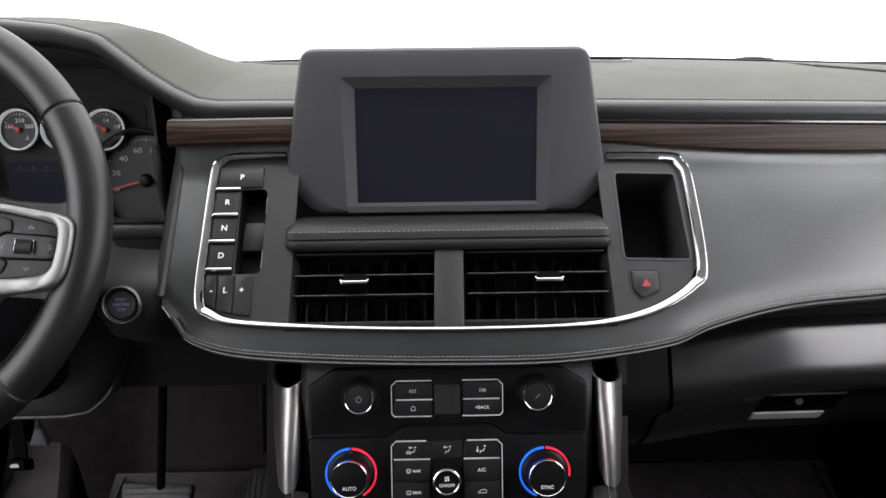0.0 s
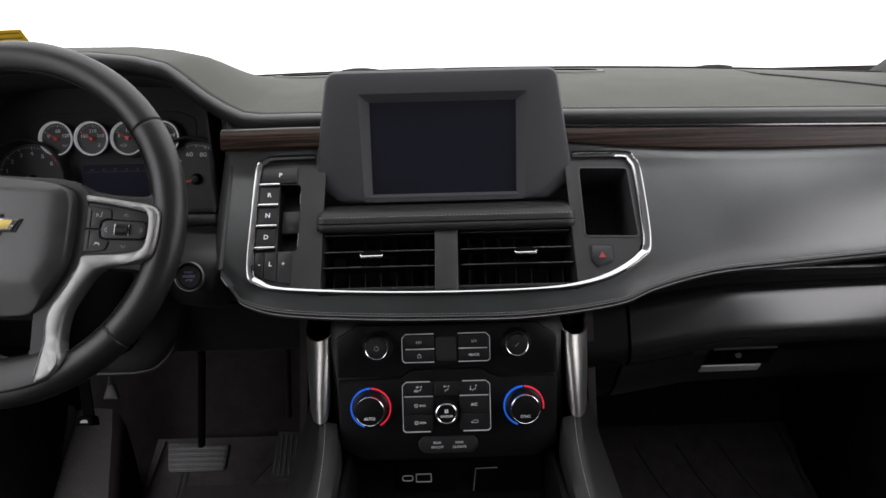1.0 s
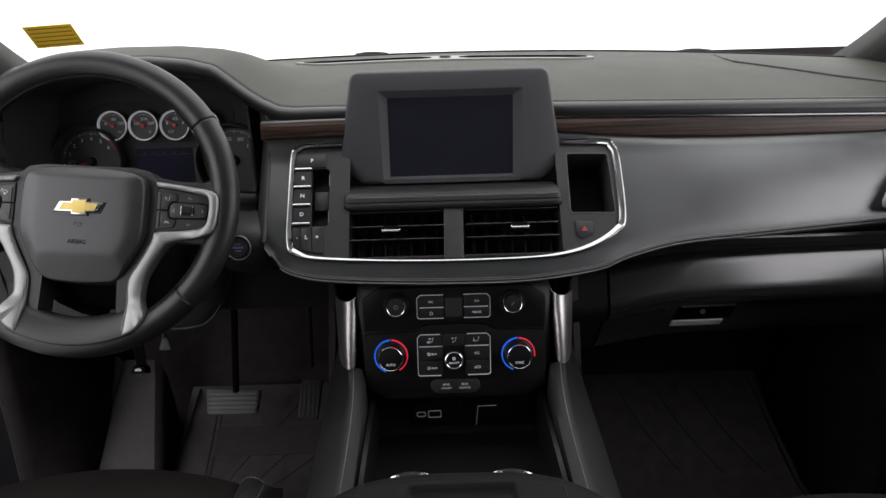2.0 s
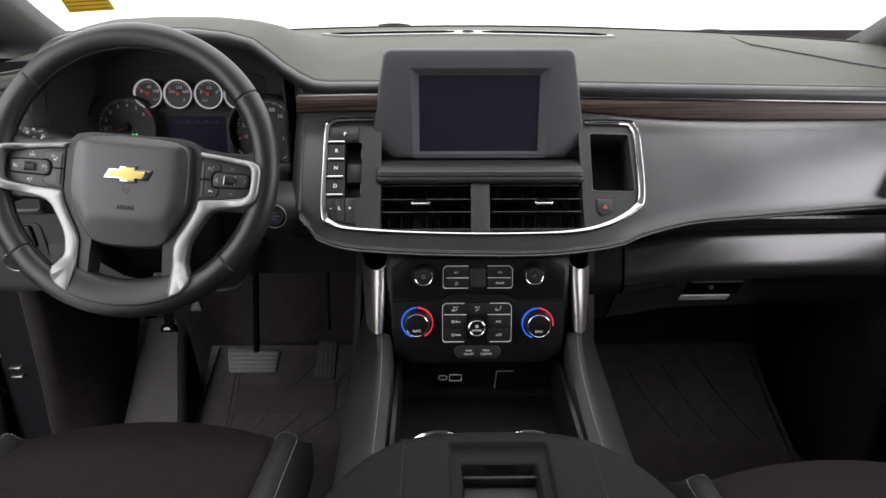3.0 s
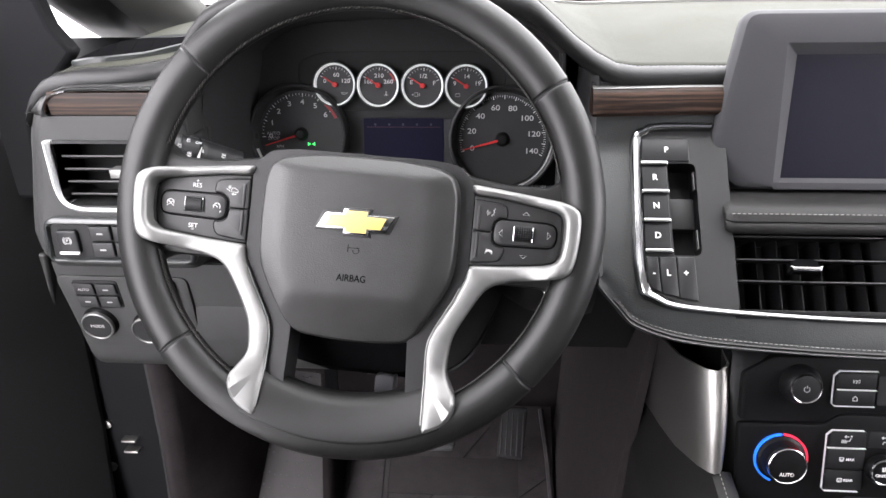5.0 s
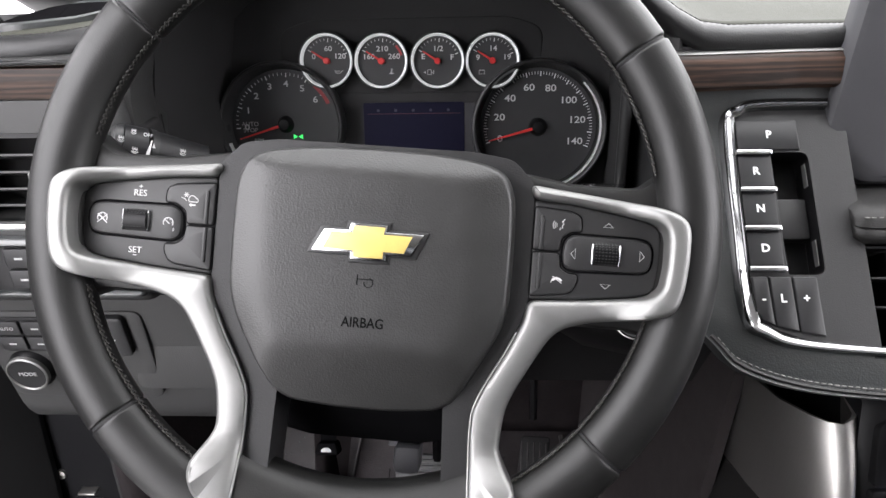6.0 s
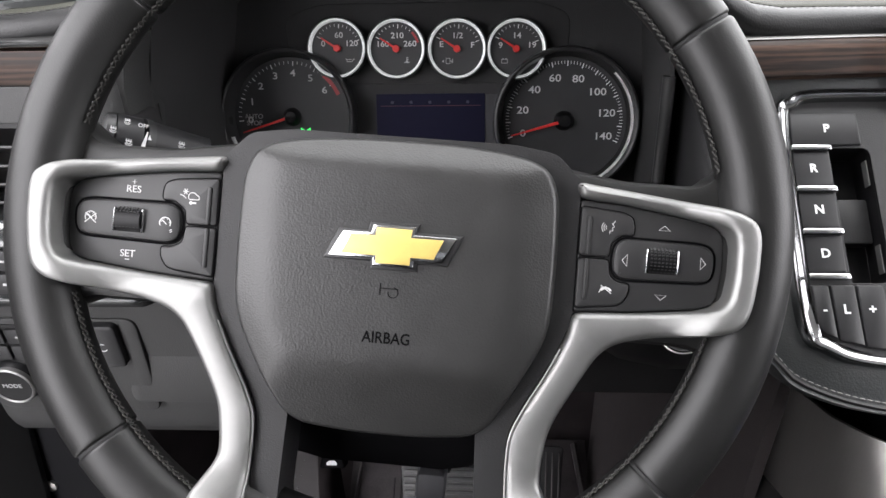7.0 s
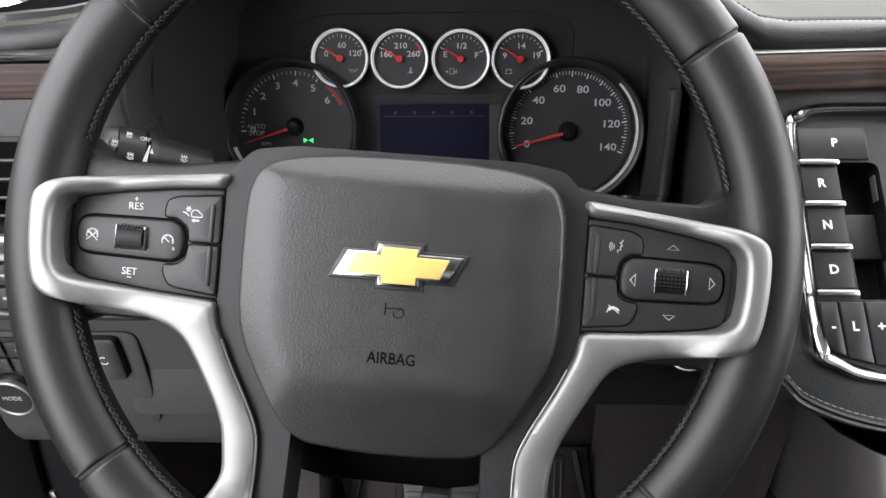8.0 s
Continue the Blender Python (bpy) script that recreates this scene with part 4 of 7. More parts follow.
# centre air vents
def centre_vent(sx):
    v = thing("air_vent", BZ @ Matrix.Translation((sx * 0.08, -0.135, 0)), "black slatted centre air vent with a chrome tab", "air vent", "centre vents")
    u0, u1 = sorted((sx * 0.0125, sx * 0.1475))
    o = [(u0, -0.170), (u1, -0.170), (u1, -0.094), (u0, -0.094)]
    well(o, 0.055, BZ, M_void, "vent_box", v)
    for vv in (-0.1000, -0.1214, -0.1410):
        sl = part("slat", moved(box(u0 + 0.002, u1 - 0.002, -0.0010, 0.0010, -0.024, 0.0, 0.0008), Matrix.Translation((0, vv, -0.003)) @ pose(0, 0, 0, 10)), M_black, v, m=BZ)
        part("edge", box(u0 + 0.003, u1 - 0.003, vv - 0.0006, vv + 0.0006, -0.0034, -0.0022, 0.0004), M_plastic, sl, "grey front edge", m=BZ)
    for k in range(7):
        u = u0 + (k + 0.6) * (u1 - u0) / 7.2
        part("vane", moved(box(-0.0008, 0.0008, -0.034, 0.034, -0.018, 0.0, 0.0006), Matrix.Translation((u, -0.130, -0.029)) @ pose(0, 0, 0, 0, -24 * sx)), M_black, v, m=BZ)
    uc = -0.0886 if sx < 0 else 0.0896
    t = part("tab", loft([[(uc + a * w, b, c) for a, b, c in ((-1, -0.1322, z0), (1, -0.1322, z0), (0.86, -0.1232, z0 - 0.001), (0.55, -0.1214, z0 - 0.002), (-0.55, -0.1214, z0 - 0.002), (-0.86, -0.1232, z0 - 0.001))] for w, z0 in ((0.0118, -0.010), (0.0128, 0.0010), (0.0118, 0.0030))], closed=True, caps=True), M_unlit, v, m=BZ, sharp=30)
    part("tab_trim", prism(rounded([(uc - 0.0135, -0.1276), (uc - 0.0105, -0.1292), (uc + 0.0105, -0.1292), (uc + 0.0135, -0.1276), (uc + 0.0118, -0.1326), (uc - 0.0118, -0.1326)], 0.0006, 2), 0.0005, 0.0046, 0.0008), M_chrome, t, "chrome tab front", m=BZ)
    return v
centre_vent(-1)
centre_vent(1)
part("vent_divider", prism(rounded([(-0.0165, -0.173), (0.0105, -0.173), (0.0120, -0.085), (-0.0150, -0.085)], 0.002), -0.03, 0.0016, 0.0015), M_plastic, dash, "grey divider between the vents", m=BZ)
part("vent_floor", prism([(-0.15, -0.174), (0.148, -0.174), (0.148, -0.1665), (-0.15, -0.1665)], -0.05, -0.0010, 0.001), M_black, dash, m=BZ)

# padded shelf under the display
prof = [(y, z - 0.0075) for y, z in ((0.715, 0.7725), (0.690, 0.7755), (0.672, 0.7770), (0.6605, 0.7755), (0.6535, 0.7705), (0.6505, 0.7655), (0.6520, 0.7645), (0.6492, 0.7630), (0.6478, 0.7590), (0.6490, 0.7545), (0.656, 0.7518), (0.70, 0.7518))]
rows = []
for x in [-0.151, -0.1505, -0.1485, -0.144] + list(np.linspace(-0.14, 0.143, 20)) + [0.147, 0.1515, 0.1535, 0.154]:
    e = min(x + 0.151, 0.154 - x)
    k = 1 - 0.10 * (1 - min(1, e / 0.007)) ** 2
    rows.append([(x, 0.70 + (y - 0.70) * k, 0.7565 + (z - 0.7565) * (0.72 + 0.28 * min(1, e / 0.006))) for y, z in prof])
shelf = thing("padded_shelf", pose(0, 0.70, 0.764), "charcoal stitched leather pad under the display", "dash pad")
part("pad", loft(rows, closed=True, caps=True), M_console, shelf, sharp=55)
part("stitching", stitches([(x, 0.6528, 0.7645) for x in np.linspace(-0.146, 0.149, 40)], 0.0046, 0.0032, 0.0004), M_thread, shelf, "grey thread seam")

# display
HD = leaning(0.0015, 0.704, 0.795, 8)
disp = thing("infotainment_display", HD, "switched-off display in a grey plastic housing", "display")
ho = rounded([(-0.1405, 0.1345), (0.1395, 0.1345), (0.1605, 0.000), (0.1330, -0.0265), (-0.1330, -0.0265), (-0.1620, 0.000)], [0.014, 0.014, 0.008, 0.010, 0.010, 0.008], 6)
r0 = rounded([(-0.1025, 0.1065), (0.1025, 0.1065), (0.0990, -0.0245), (-0.0990, -0.0245)], 0.002, 2)
r1 = rounded([(-0.0895, 0.0960), (0.0895, 0.0960), (0.0893, -0.0155), (-0.0893, -0.0155)], 0.001, 2)
bm = bmesh.new()
layers = [(inset(ho, 0.012), -0.030), (inset(ho, 0.003), -0.026), (ho, -0.010), (inset(ho, 0.0008), -0.006), (inset(ho, 0.0035), -0.0018), (inset(ho, 0.008), 0.0)]
V = [[bm.verts.new((*p, z)) for p in o] for o, z in layers]
for a, b in zip(V, V[1:]):
    for j in range(len(a)):
        bm.faces.new((a[j - 1], a[j], b[j], b[j - 1]))
inn = [bm.verts.new((*p, 0.0)) for p in r0]
es = [bm.edges.get((V[-1][j - 1], V[-1][j])) for j in range(len(V[-1]))] + [bm.edges.new((inn[j - 1], inn[j])) for j in range(len(inn))]
bmesh.ops.triangle_fill(bm, edges=es, use_beauty=True)
low = [bm.verts.new((*p, -0.0095)) for p in r1]
for j in range(len(inn)):
    bm.faces.new((inn[j - 1], inn[j], low[j], low[j - 1]))
bm.faces.new(V[0])
part("housing", bm, M_house, disp, "grey plastic housing", m=HD, sharp=30)
part("screen", box(-0.0895, 0.0895, -0.0157, 0.0962, -0.0125, -0.0092), M_screen, disp, "dark blank screen glass", m=HD)
part("stand", box(-0.11, 0.11, -0.02, 0.06, -0.09, -0.03, 0.01), M_black, disp, m=HD)

# ---- centre stack below ----
ST = leaning(-0.002, 0.583, 0.551, 14.8)
part("stack_body", loft([[(-0.14, 0.72, z), (-0.138, y + 0.012, z), (-0.128, y + 0.004, z), (0.124, y + 0.004, z), (0.134, y + 0.012, z), (0.136, 0.72, z)] for y, z in ((0.650, 0.665), (0.606, 0.640), (0.588, 0.56), (0.578, 0.52), (0.585, 0.49), (0.610, 0.478))]), M_black, dash, "black body of the centre stack", sharp=50)
audio = thing("audio_panel", ST @ Matrix.Translation((0, 0.068, 0)), "black audio control panel with two chrome-ringed knobs", "control panel")
ao = rounded([(-0.104, 0.0985), (0.104, 0.0985), (0.129, 0.083), (0.129, 0.0365), (0.0535, 0.0365), (0.0405, 0.0465), (-0.0405, 0.0465), (-0.0535, 0.0365), (-0.129, 0.0365), (-0.129, 0.083)], 0.005)
part("face_plate", prism(ao, -0.012, 0.0, 0.003), M_black, audio, m=ST)
def audio_knob(u, v):
    T = ST @ Matrix.Translation((u, v, 0))
    k = part("knob", lathe([(0.0180, -0.001), (0.0180, 0.003), (0.0160, 0.009), (0.0142, 0.0125), (0.0134, 0.0132), (0.001, 0.0132)], 40), M_black, audio, m=T)
    part("ring", hoop([(0.0133, 0.0128), (0.0133, 0.0150), (0.0127, 0.0159), (0.0120, 0.0154), (0.0118, 0.0142)], 40), M_chrome, k, "chrome ring", m=T)
    part("cap", lathe([(0.0117, 0.0130), (0.0117, 0.0146), (0.0100, 0.0152), (0.001, 0.0150)], 32), M_key, k, m=T)
    return k, T
k, T = audio_knob(-0.0800, 0.0740)
bm = arc_band(0.0022, 0.0027, 120, 420, 0.0153, 0.0155, 16)
join(bm, box(-0.0003, 0.0003, 0.001, 0.0036, 0.0153, 0.0155))
part("power_mark", bm, M_grey_print, k, m=T)
k, T = audio_knob(0.0810, 0.0745)
part("tick_mark", moved(box(-0.0030, 0.0030, -0.0003, 0.0003, 0.0153, 0.0155), pose(0, 0, 0, 0, 0, 45)), M_grey_print, k, m=T)


def c_frame(o_w, o_h, cx, cy, r, gap, m, parent):
    """A chrome frame open in the middle of its long sides."""
    for sx in (-1, 1):
        pts = [(cx + sx * gap, cy + o_h / 2), (cx + sx * (o_w / 2 - r), cy + o_h / 2), (cx + sx * o_w / 2, cy + o_h / 2 - r), (cx + sx * o_w / 2, cy - o_h / 2 + r * 0.6), (cx + sx * (o_w / 2 - r * 0.6), cy - o_h / 2), (cx + sx * gap, cy - o_h / 2)]
        part("chrome_frame", sweep(pts, ((-0.00038, 0), (-0.00038, 0.0022), (0.00038, 0.0022), (0.00038, 0)), closed=False), M_dialring, parent, "thin chrome frame", m=m)


c_frame(0.102, 0.033, -0.0005, 0.0705, 0.0045, 0.014, ST, audio)
for sx in (-1, 1):
    part("chrome_line", box(min(sx * 0.014, sx * 0.0475), max(sx * 0.014, sx * 0.0475), 0.0691, 0.0698, 0, 0.0024), M_dialring, audio, "thin chrome line", m=ST)
    for v0, v1, mark in ((0.0705, 0.0845, "|<<" if sx < 0 else ">>|"), (0.0545, 0.0685, "home" if sx < 0 else "BACK")):
        u0, u1 = sorted((sx * 0.0145, sx * 0.0490))
        k = part("key", prism(rounded([(u0, v0), (u1, v0), (u1, v1), (u0, v1)], 0.002, 3), 0, 0.0018, 0.0008), M_key, audio, m=ST)
        uc, vc = 0.5 * (u0 + u1), 0.5 * (v0 + v1)
        if mark == "BACK":
            part("mark", words("<BACK", 0.0042, uc, vc, 0.0019, bold=0.00006), M_white, k, m=ST)
        elif mark == "home":
            bm = sweep([(uc - 0.0018, vc - 0.002), (uc + 0.0018, vc - 0.002), (uc + 0.0018, vc + 0.0005), (uc, vc + 0.0024), (uc - 0.0018, vc + 0.0005)], ((-0.0003, 0.0018), (0.0003, 0.0018), (0.0003, 0.0020), (-0.0003, 0.0020)))
            part("mark", bm, M_white, k, m=ST)
        else:
            bm = bmesh.new()
            for du in (-0.0024, 0.0004):
                sweep([(uc + du, vc + 0.0016), (uc + du, vc - 0.0016), (uc + du + 0.0024, vc)] if sx > 0 else [(uc - du, vc + 0.0016), (uc - du - 0.0024, vc), (uc - du, vc - 0.0016)], ((-0.0003, 0.0018), (0.0003, 0.0018), (0.0003, 0.0020), (-0.0003, 0.0020)), bm=bm)
            box(uc + sx * 0.0030 - 0.0002, uc + sx * 0.0030 + 0.0002, vc - 0.0016, vc + 0.0016, 0.0018, 0.0020, bm=bm)
            part("mark", bm, M_white, k, m=ST)
part("blank_key", prism(rrect(0.024, 0.028, 0.003, -0.0005, 0.0690), 0, 0.0014, 0.001), M_void, audio, m=ST)

clim = thing("climate_panel", ST @ Matrix.Translation((0, 0.0, 0)), "black climate control panel with red and blue lit dials", "control panel")
co = rounded([(-0.129, 0.0345), (-0.0545, 0.0345), (-0.0415, 0.0445), (0.0415, 0.0445), (0.0545, 0.0345), (0.129, 0.0345), (0.127, -0.046), (0.10, -0.062), (-0.10, -0.062), (-0.127, -0.046)], 0.005)
part("face_plate", prism(co, -0.012, -0.0015, 0.003), M_black, clim, m=ST)
def climate_dial(u, v, body):
    T = ST @ Matrix.Translation((u, v, 0))
    k = part("dial", lathe([(0.0215, -0.002), (0.0215, 0.002), (0.0190, 0.0035), (0.0175, 0.012), (0.0165, 0.0150), (0.0158, 0.0155), (0.001, 0.0150)], 44), M_black, clim, m=T)
    part("blue_ring", arc_band(0.0222, 0.0238, 92, 250, -0.0012, 0.0012), M_blue_lit, k, "blue lit arc", m=T)
    part("red_ring", arc_band(0.0222, 0.0238, -62 if body == "AUTO" else -10, 88, -0.0012, 0.0012), M_red_lit, k, "red lit arc", m=T)
    part("chrome_ring", hoop([(0.0172, 0.0125), (0.0170, 0.0160), (0.0163, 0.0166), (0.0157, 0.0160), (0.0155, 0.0150)], 44), M_chrome, k, "chrome ring", m=T)
    part("mark", words(body, 0.0046, 0, -0.0085, 0.0153, bold=0.00008), M_white, k, m=T)
climate_dial(-0.0900, 0.0015, "AUTO")
climate_dial(0.0890, -0.0005, "SYNC")
c_frame(0.102, 0.059, -0.0015, 0.0015, 0.0045, 0.019, ST, clim)
def icon_person(uc, vc, arrows):
    """A seated figure's outline with the arrows of the air."""
    line = ((-0.0004, 0.0008), (0.0004, 0.0008), (0.0004, 0.0010), (-0.0004, 0.0010))
    bm = sweep([(uc + 0.0028, vc + 0.0012), (uc + 0.0016, vc - 0.0016), (uc - 0.0008, vc - 0.0014), (uc - 0.0014, vc - 0.0036)], line, closed=False)
    join(bm, moved(lathe([(0.0009, 0.0008), (0.0009, 0.0010), (0.0001, 0.0010)], 12), Matrix.Translation((uc + 0.0030, vc + 0.0030, 0))))
    if arrows & 1:
        sweep([(uc + 0.0010, vc + 0.0026), (uc - 0.0026, vc + 0.0026)], line, closed=False, bm=bm)
        sweep([(uc - 0.0014, vc + 0.0038), (uc - 0.0028, vc + 0.0026), (uc - 0.0014, vc + 0.0014)], line, closed=False, bm=bm)
    if arrows & 2:
        sweep([(uc - 0.0036, vc + 0.0026), (uc - 0.0036, vc - 0.0020)], line, closed=False, bm=bm)
        sweep([(uc - 0.0048, vc - 0.0008), (uc - 0.0036, vc - 0.0024), (uc - 0.0024, vc - 0.0008)], line, closed=False, bm=bm)
    if arrows & 4:
        for q in range(3):
            sweep([(uc - 0.0046 + q * 0.0013, vc - 0.0004), (uc - 0.0050 + q * 0.0013, vc - 0.0034)], line, closed=False, bm=bm)
    return bm
def icon_wave(uc, vc, rear):
    bm = sweep(rounded([(uc - 0.0052, vc + 0.0018), (uc - 0.0012, vc + 0.0018), (uc - 0.0018, vc - 0.0014), (uc - 0.0046, vc - 0.0014)] if not rear else [(uc - 0.0052, vc + 0.0018), (uc - 0.0012, vc + 0.0018), (uc - 0.0012, vc - 0.0014), (uc - 0.0052, vc - 0.0014)], 0.0006, 2), ((-0.0003, 0.0008), (0.0003, 0.0008), (0.0003, 0.0010), (-0.0003, 0.0010)))
    for q in range(3):
        box(uc - 0.0044 + q * 0.001, uc - 0.0041 + q * 0.001, vc - 0.0022, vc + 0.0008, 0.0008, 0.0010, bm=bm)
    return bm
for j, (a, b) in enumerate(((-0.0500, -0.0170), (-0.0160, 0.0130), (0.0140, 0.0470))):
    k = part("key", prism(rounded([(a, 0.0145), (b, 0.0145), (b, 0.0300), (a, 0.0300)], 0.002, 3), -0.0015, 0.0008, 0.0008), M_key, clim, m=ST)
    part("mark", icon_person(0.5 * (a + b), 0.0222, (5, 1, 2)[j]), M_white, k, m=ST)
for sx in (-1, 1):
    u0, u1 = sorted((sx * 0.0155 - 0.0015, sx * 0.0490 - 0.0015))
    part("chrome_line", box(u0, u1, 0.0133, 0.0140, -0.001, 0.0016), M_dialring, clim, "thin chrome line", m=ST)
    for r in (0, 1):
        v1, v0 = (0.0125, -0.0070) if r == 0 else (-0.0080, -0.0270)
        k = part("key", prism(rounded([(u0, v0), (u1, v0), (u1, v1), (u0, v1)], 0.002, 3), -0.0015, 0.0008, 0.0008), M_key, clim, m=ST)
        uc, vc = 0.5 * (u0 + u1), 0.5 * (v0 + v1)
        if sx < 0:
            part("mark", icon_wave(uc, vc, r), M_white, k, m=ST)
            part("mark", words("MAX" if r == 0 else "REAR", 0.0034, uc + 0.0042, vc, 0.0009, bold=0.00008), M_white, k, m=ST)
        elif r == 0:
            part("mark", words("A/C", 0.0046, uc, vc, 0.0009, bold=0.0001), M_white, k, m=ST)
        else:
            bm = sweep(rounded([(uc - 0.0042, vc - 0.0012), (uc + 0.0042, vc - 0.0012), (uc + 0.0042, vc + 0.0016), (uc, vc + 0.0018), (uc - 0.002, vc + 0.0006)], 0.0008, 2), ((-0.0003, 0.0008), (0.0003, 0.0008), (0.0003, 0.0010), (-0.0003, 0.0010)))
            part("mark", bm, M_white, k, m=ST)
T = ST @ Matrix.Translation((-0.0018, -0.0055, 0))
k = part("fan_knob", lathe([(0.0140, -0.001), (0.0140, 0.003), (0.0125, 0.006), (0.001, 0.006)], 36), M_black, clim, m=T)
part("chrome_ring", hoop([(0.0128, 0.0045), (0.0126, 0.0075), (0.0115, 0.0082), (0.0106, 0.0075), (0.0104, 0.006)], 36), M_chrome, k, "chrome ring", m=T)
part("mark", words("ON/OFF", 0.0040, 0, -0.0038, 0.0061, bold=0.00006), M_white, k, m=T)
bm = bmesh.new()
for q in range(4):
    join(bm, moved(prism(rrect(0.0022, 0.0018, 0.0007, 0.0013, 0.0009, 2), 0.0060, 0.0063), Matrix.Translation((0, 0.0025, 0)) @ pose(0, 0, 0, 0, 0, 90 * q + 20)))
part("fan_mark", bm, M_white, k, m=T)
ro = rounded([(-0.0355, -0.0405), (-0.030, -0.0345), (0.030, -0.0345), (0.0345, -0.0405), (0.0345, -0.0460), (0.028, -0.0540), (-0.029, -0.0540), (-0.0355, -0.0465)], 0.003, 3)
k = part("rear_key", prism(ro, -0.002, 0.0012, 0.0012), M_plastic, clim, m=ST)
for u, a, b in ((-0.0135, "REAR", "ON/OFF"), (0.0125, "REAR", "CLIMATE")):
    part("mark", words(a, 0.0040, u, -0.0415, 0.0013), M_white, k, m=ST)
    part("mark", words(b, 0.0040, u, -0.0468, 0.0013), M_white, k, m=ST)

# metal uprights beside the stack
for sx in (-1, 1):
    rows = []
    for s in np.linspace(-0.05, 1, 11):
        top = [(-0.1360, 0.640, 0.626), (-0.1372, 0.619, 0.624), (-0.1415, 0.6135, 0.624), (-0.1490, 0.6115, 0.621), (-0.1572, 0.6165, 0.619), (-0.1650, 0.629, 0.616), (-0.1745, 0.655, 0.610), (-0.188, 0.730, 0.600)]
        bot = [(-0.1420, 0.600, 0.542), (-0.1425, 0.580, 0.540), (-0.1455, 0.5755, 0.539), (-0.1505, 0.5745, 0.538), (-0.1555, 0.579, 0.537), (-0.1615, 0.592, 0.533), (-0.172, 0.630, 0.523), (-0.188, 0.748, 0.500)]
        rows.append([((-sx) * (a[0] * (1 - s) + b[0] * s) - 0.0005, a[1] * (1 - s) + b[1] * s - 0.004 * math.sin(math.pi * max(0, s)), a[2] * (1 - s) + b[2] * s) for a, b in zip(top, bot)])
    part("metal_upright", loft(rows), M_brushed, dash, "brushed metal upright beside the stack", sharp=60, solid=0.003)


# strip under the dials beside the wheel
part("lower_trim", box(-0.430, -0.2885, 0.7175, 0.735, 0.7575, 0.7605, 0.001), M_chrome, dash, "thin chrome strip under the dials")
part("lower_trim", box(-0.430, -0.2885, 0.7195, 0.735, 0.7400, 0.7570, 0.004), M_brushed, dash, "satin strip under the dials")
# ---- instruments ----
IC = leaning(-0.4640, 0.832, 0.80, 12)
clus = thing("instrument_cluster", IC, "black instrument cluster with six round dials", "instrument cluster")
# hooded tunnel round the dials
def tunnel(s):
    pts = []
    for x in np.linspace(-0.640, -0.292, 25):
        pts.append((x, front_y(x) + 0.028, top_z(x, front_y(x)) - 0.0215))
    pts += [(-0.289, 0.735, 0.83), (-0.289, 0.735, 0.76), (-0.292, 0.735, 0.705), (-0.40, 0.73, 0.690), (-0.55, 0.73, 0.690), (-0.645, 0.725, 0.705), (-0.648, 0.722, 0.76), (-0.650, 0.722, 0.82)]
    c = Vector((-0.464, 0, 0.80))
    out = []
    for p in pts:
        k = 1 + 0.05 * s if p[0] > c.x else 1 - 0.10 * s
        out.append((c.x + (p[0] - c.x) * k, p[1] * (1 - s) + (0.872 + 0.2 * (p[2] - 0.8)) * s, c.z + (p[2] - c.z) * (1 - 0.22 * s)))
    return out
part("hood_lining", loft([tunnel(s) for s in (0, 0.15, 0.5, 1)], closed=True), M_lining, clus, "matt dark hood lining", sharp=45, solid=0.003)
rows = []
for z in np.linspace(0.700, 0.872, 18):
    x = interp(z, (0.700, 0.840, 0.855, 0.872), (-0.6430, -0.6432, -0.6405, -0.6350))
    rows.append([(x - 0.006, 0.682, z), (x - 0.0005, 0.684, z), (x + 0.0004, 0.692, z), (x + 0.0004, 0.712, z), (x - 0.0005, 0.7205, z), (x - 0.003, 0.7260, z), (x - 0.008, 0.730, z), (x - 0.010, 0.690, z)])
part("opening_lip", loft(rows, closed=True, caps=True), M_endskin, clus, "grey side lip of the opening", sharp=60)
part("opening_lip", tube([(-0.292, 0.737, 0.835), (-0.2915, 0.737, 0.76), (-0.2945, 0.737, 0.708)], 0.0045, 10), M_plastic, clus, "rounded lip of the opening")
part("dial_plate", prism(rounded([(-0.20, -0.11), (0.20, -0.11), (0.20, 0.06), (0.16, 0.125), (-0.16, 0.125), (-0.20, 0.06)], 0.03), -0.03, -0.012), M_lining, clus, m=IC)
part("upper_plate", prism(rounded([(-0.115, 0.012), (0.115, 0.012), (0.120, 0.068), (0.09, 0.078), (-0.09, 0.078), (-0.120, 0.068)], 0.012), -0.02, -0.0105, 0.002), M_lining, clus, m=IC)


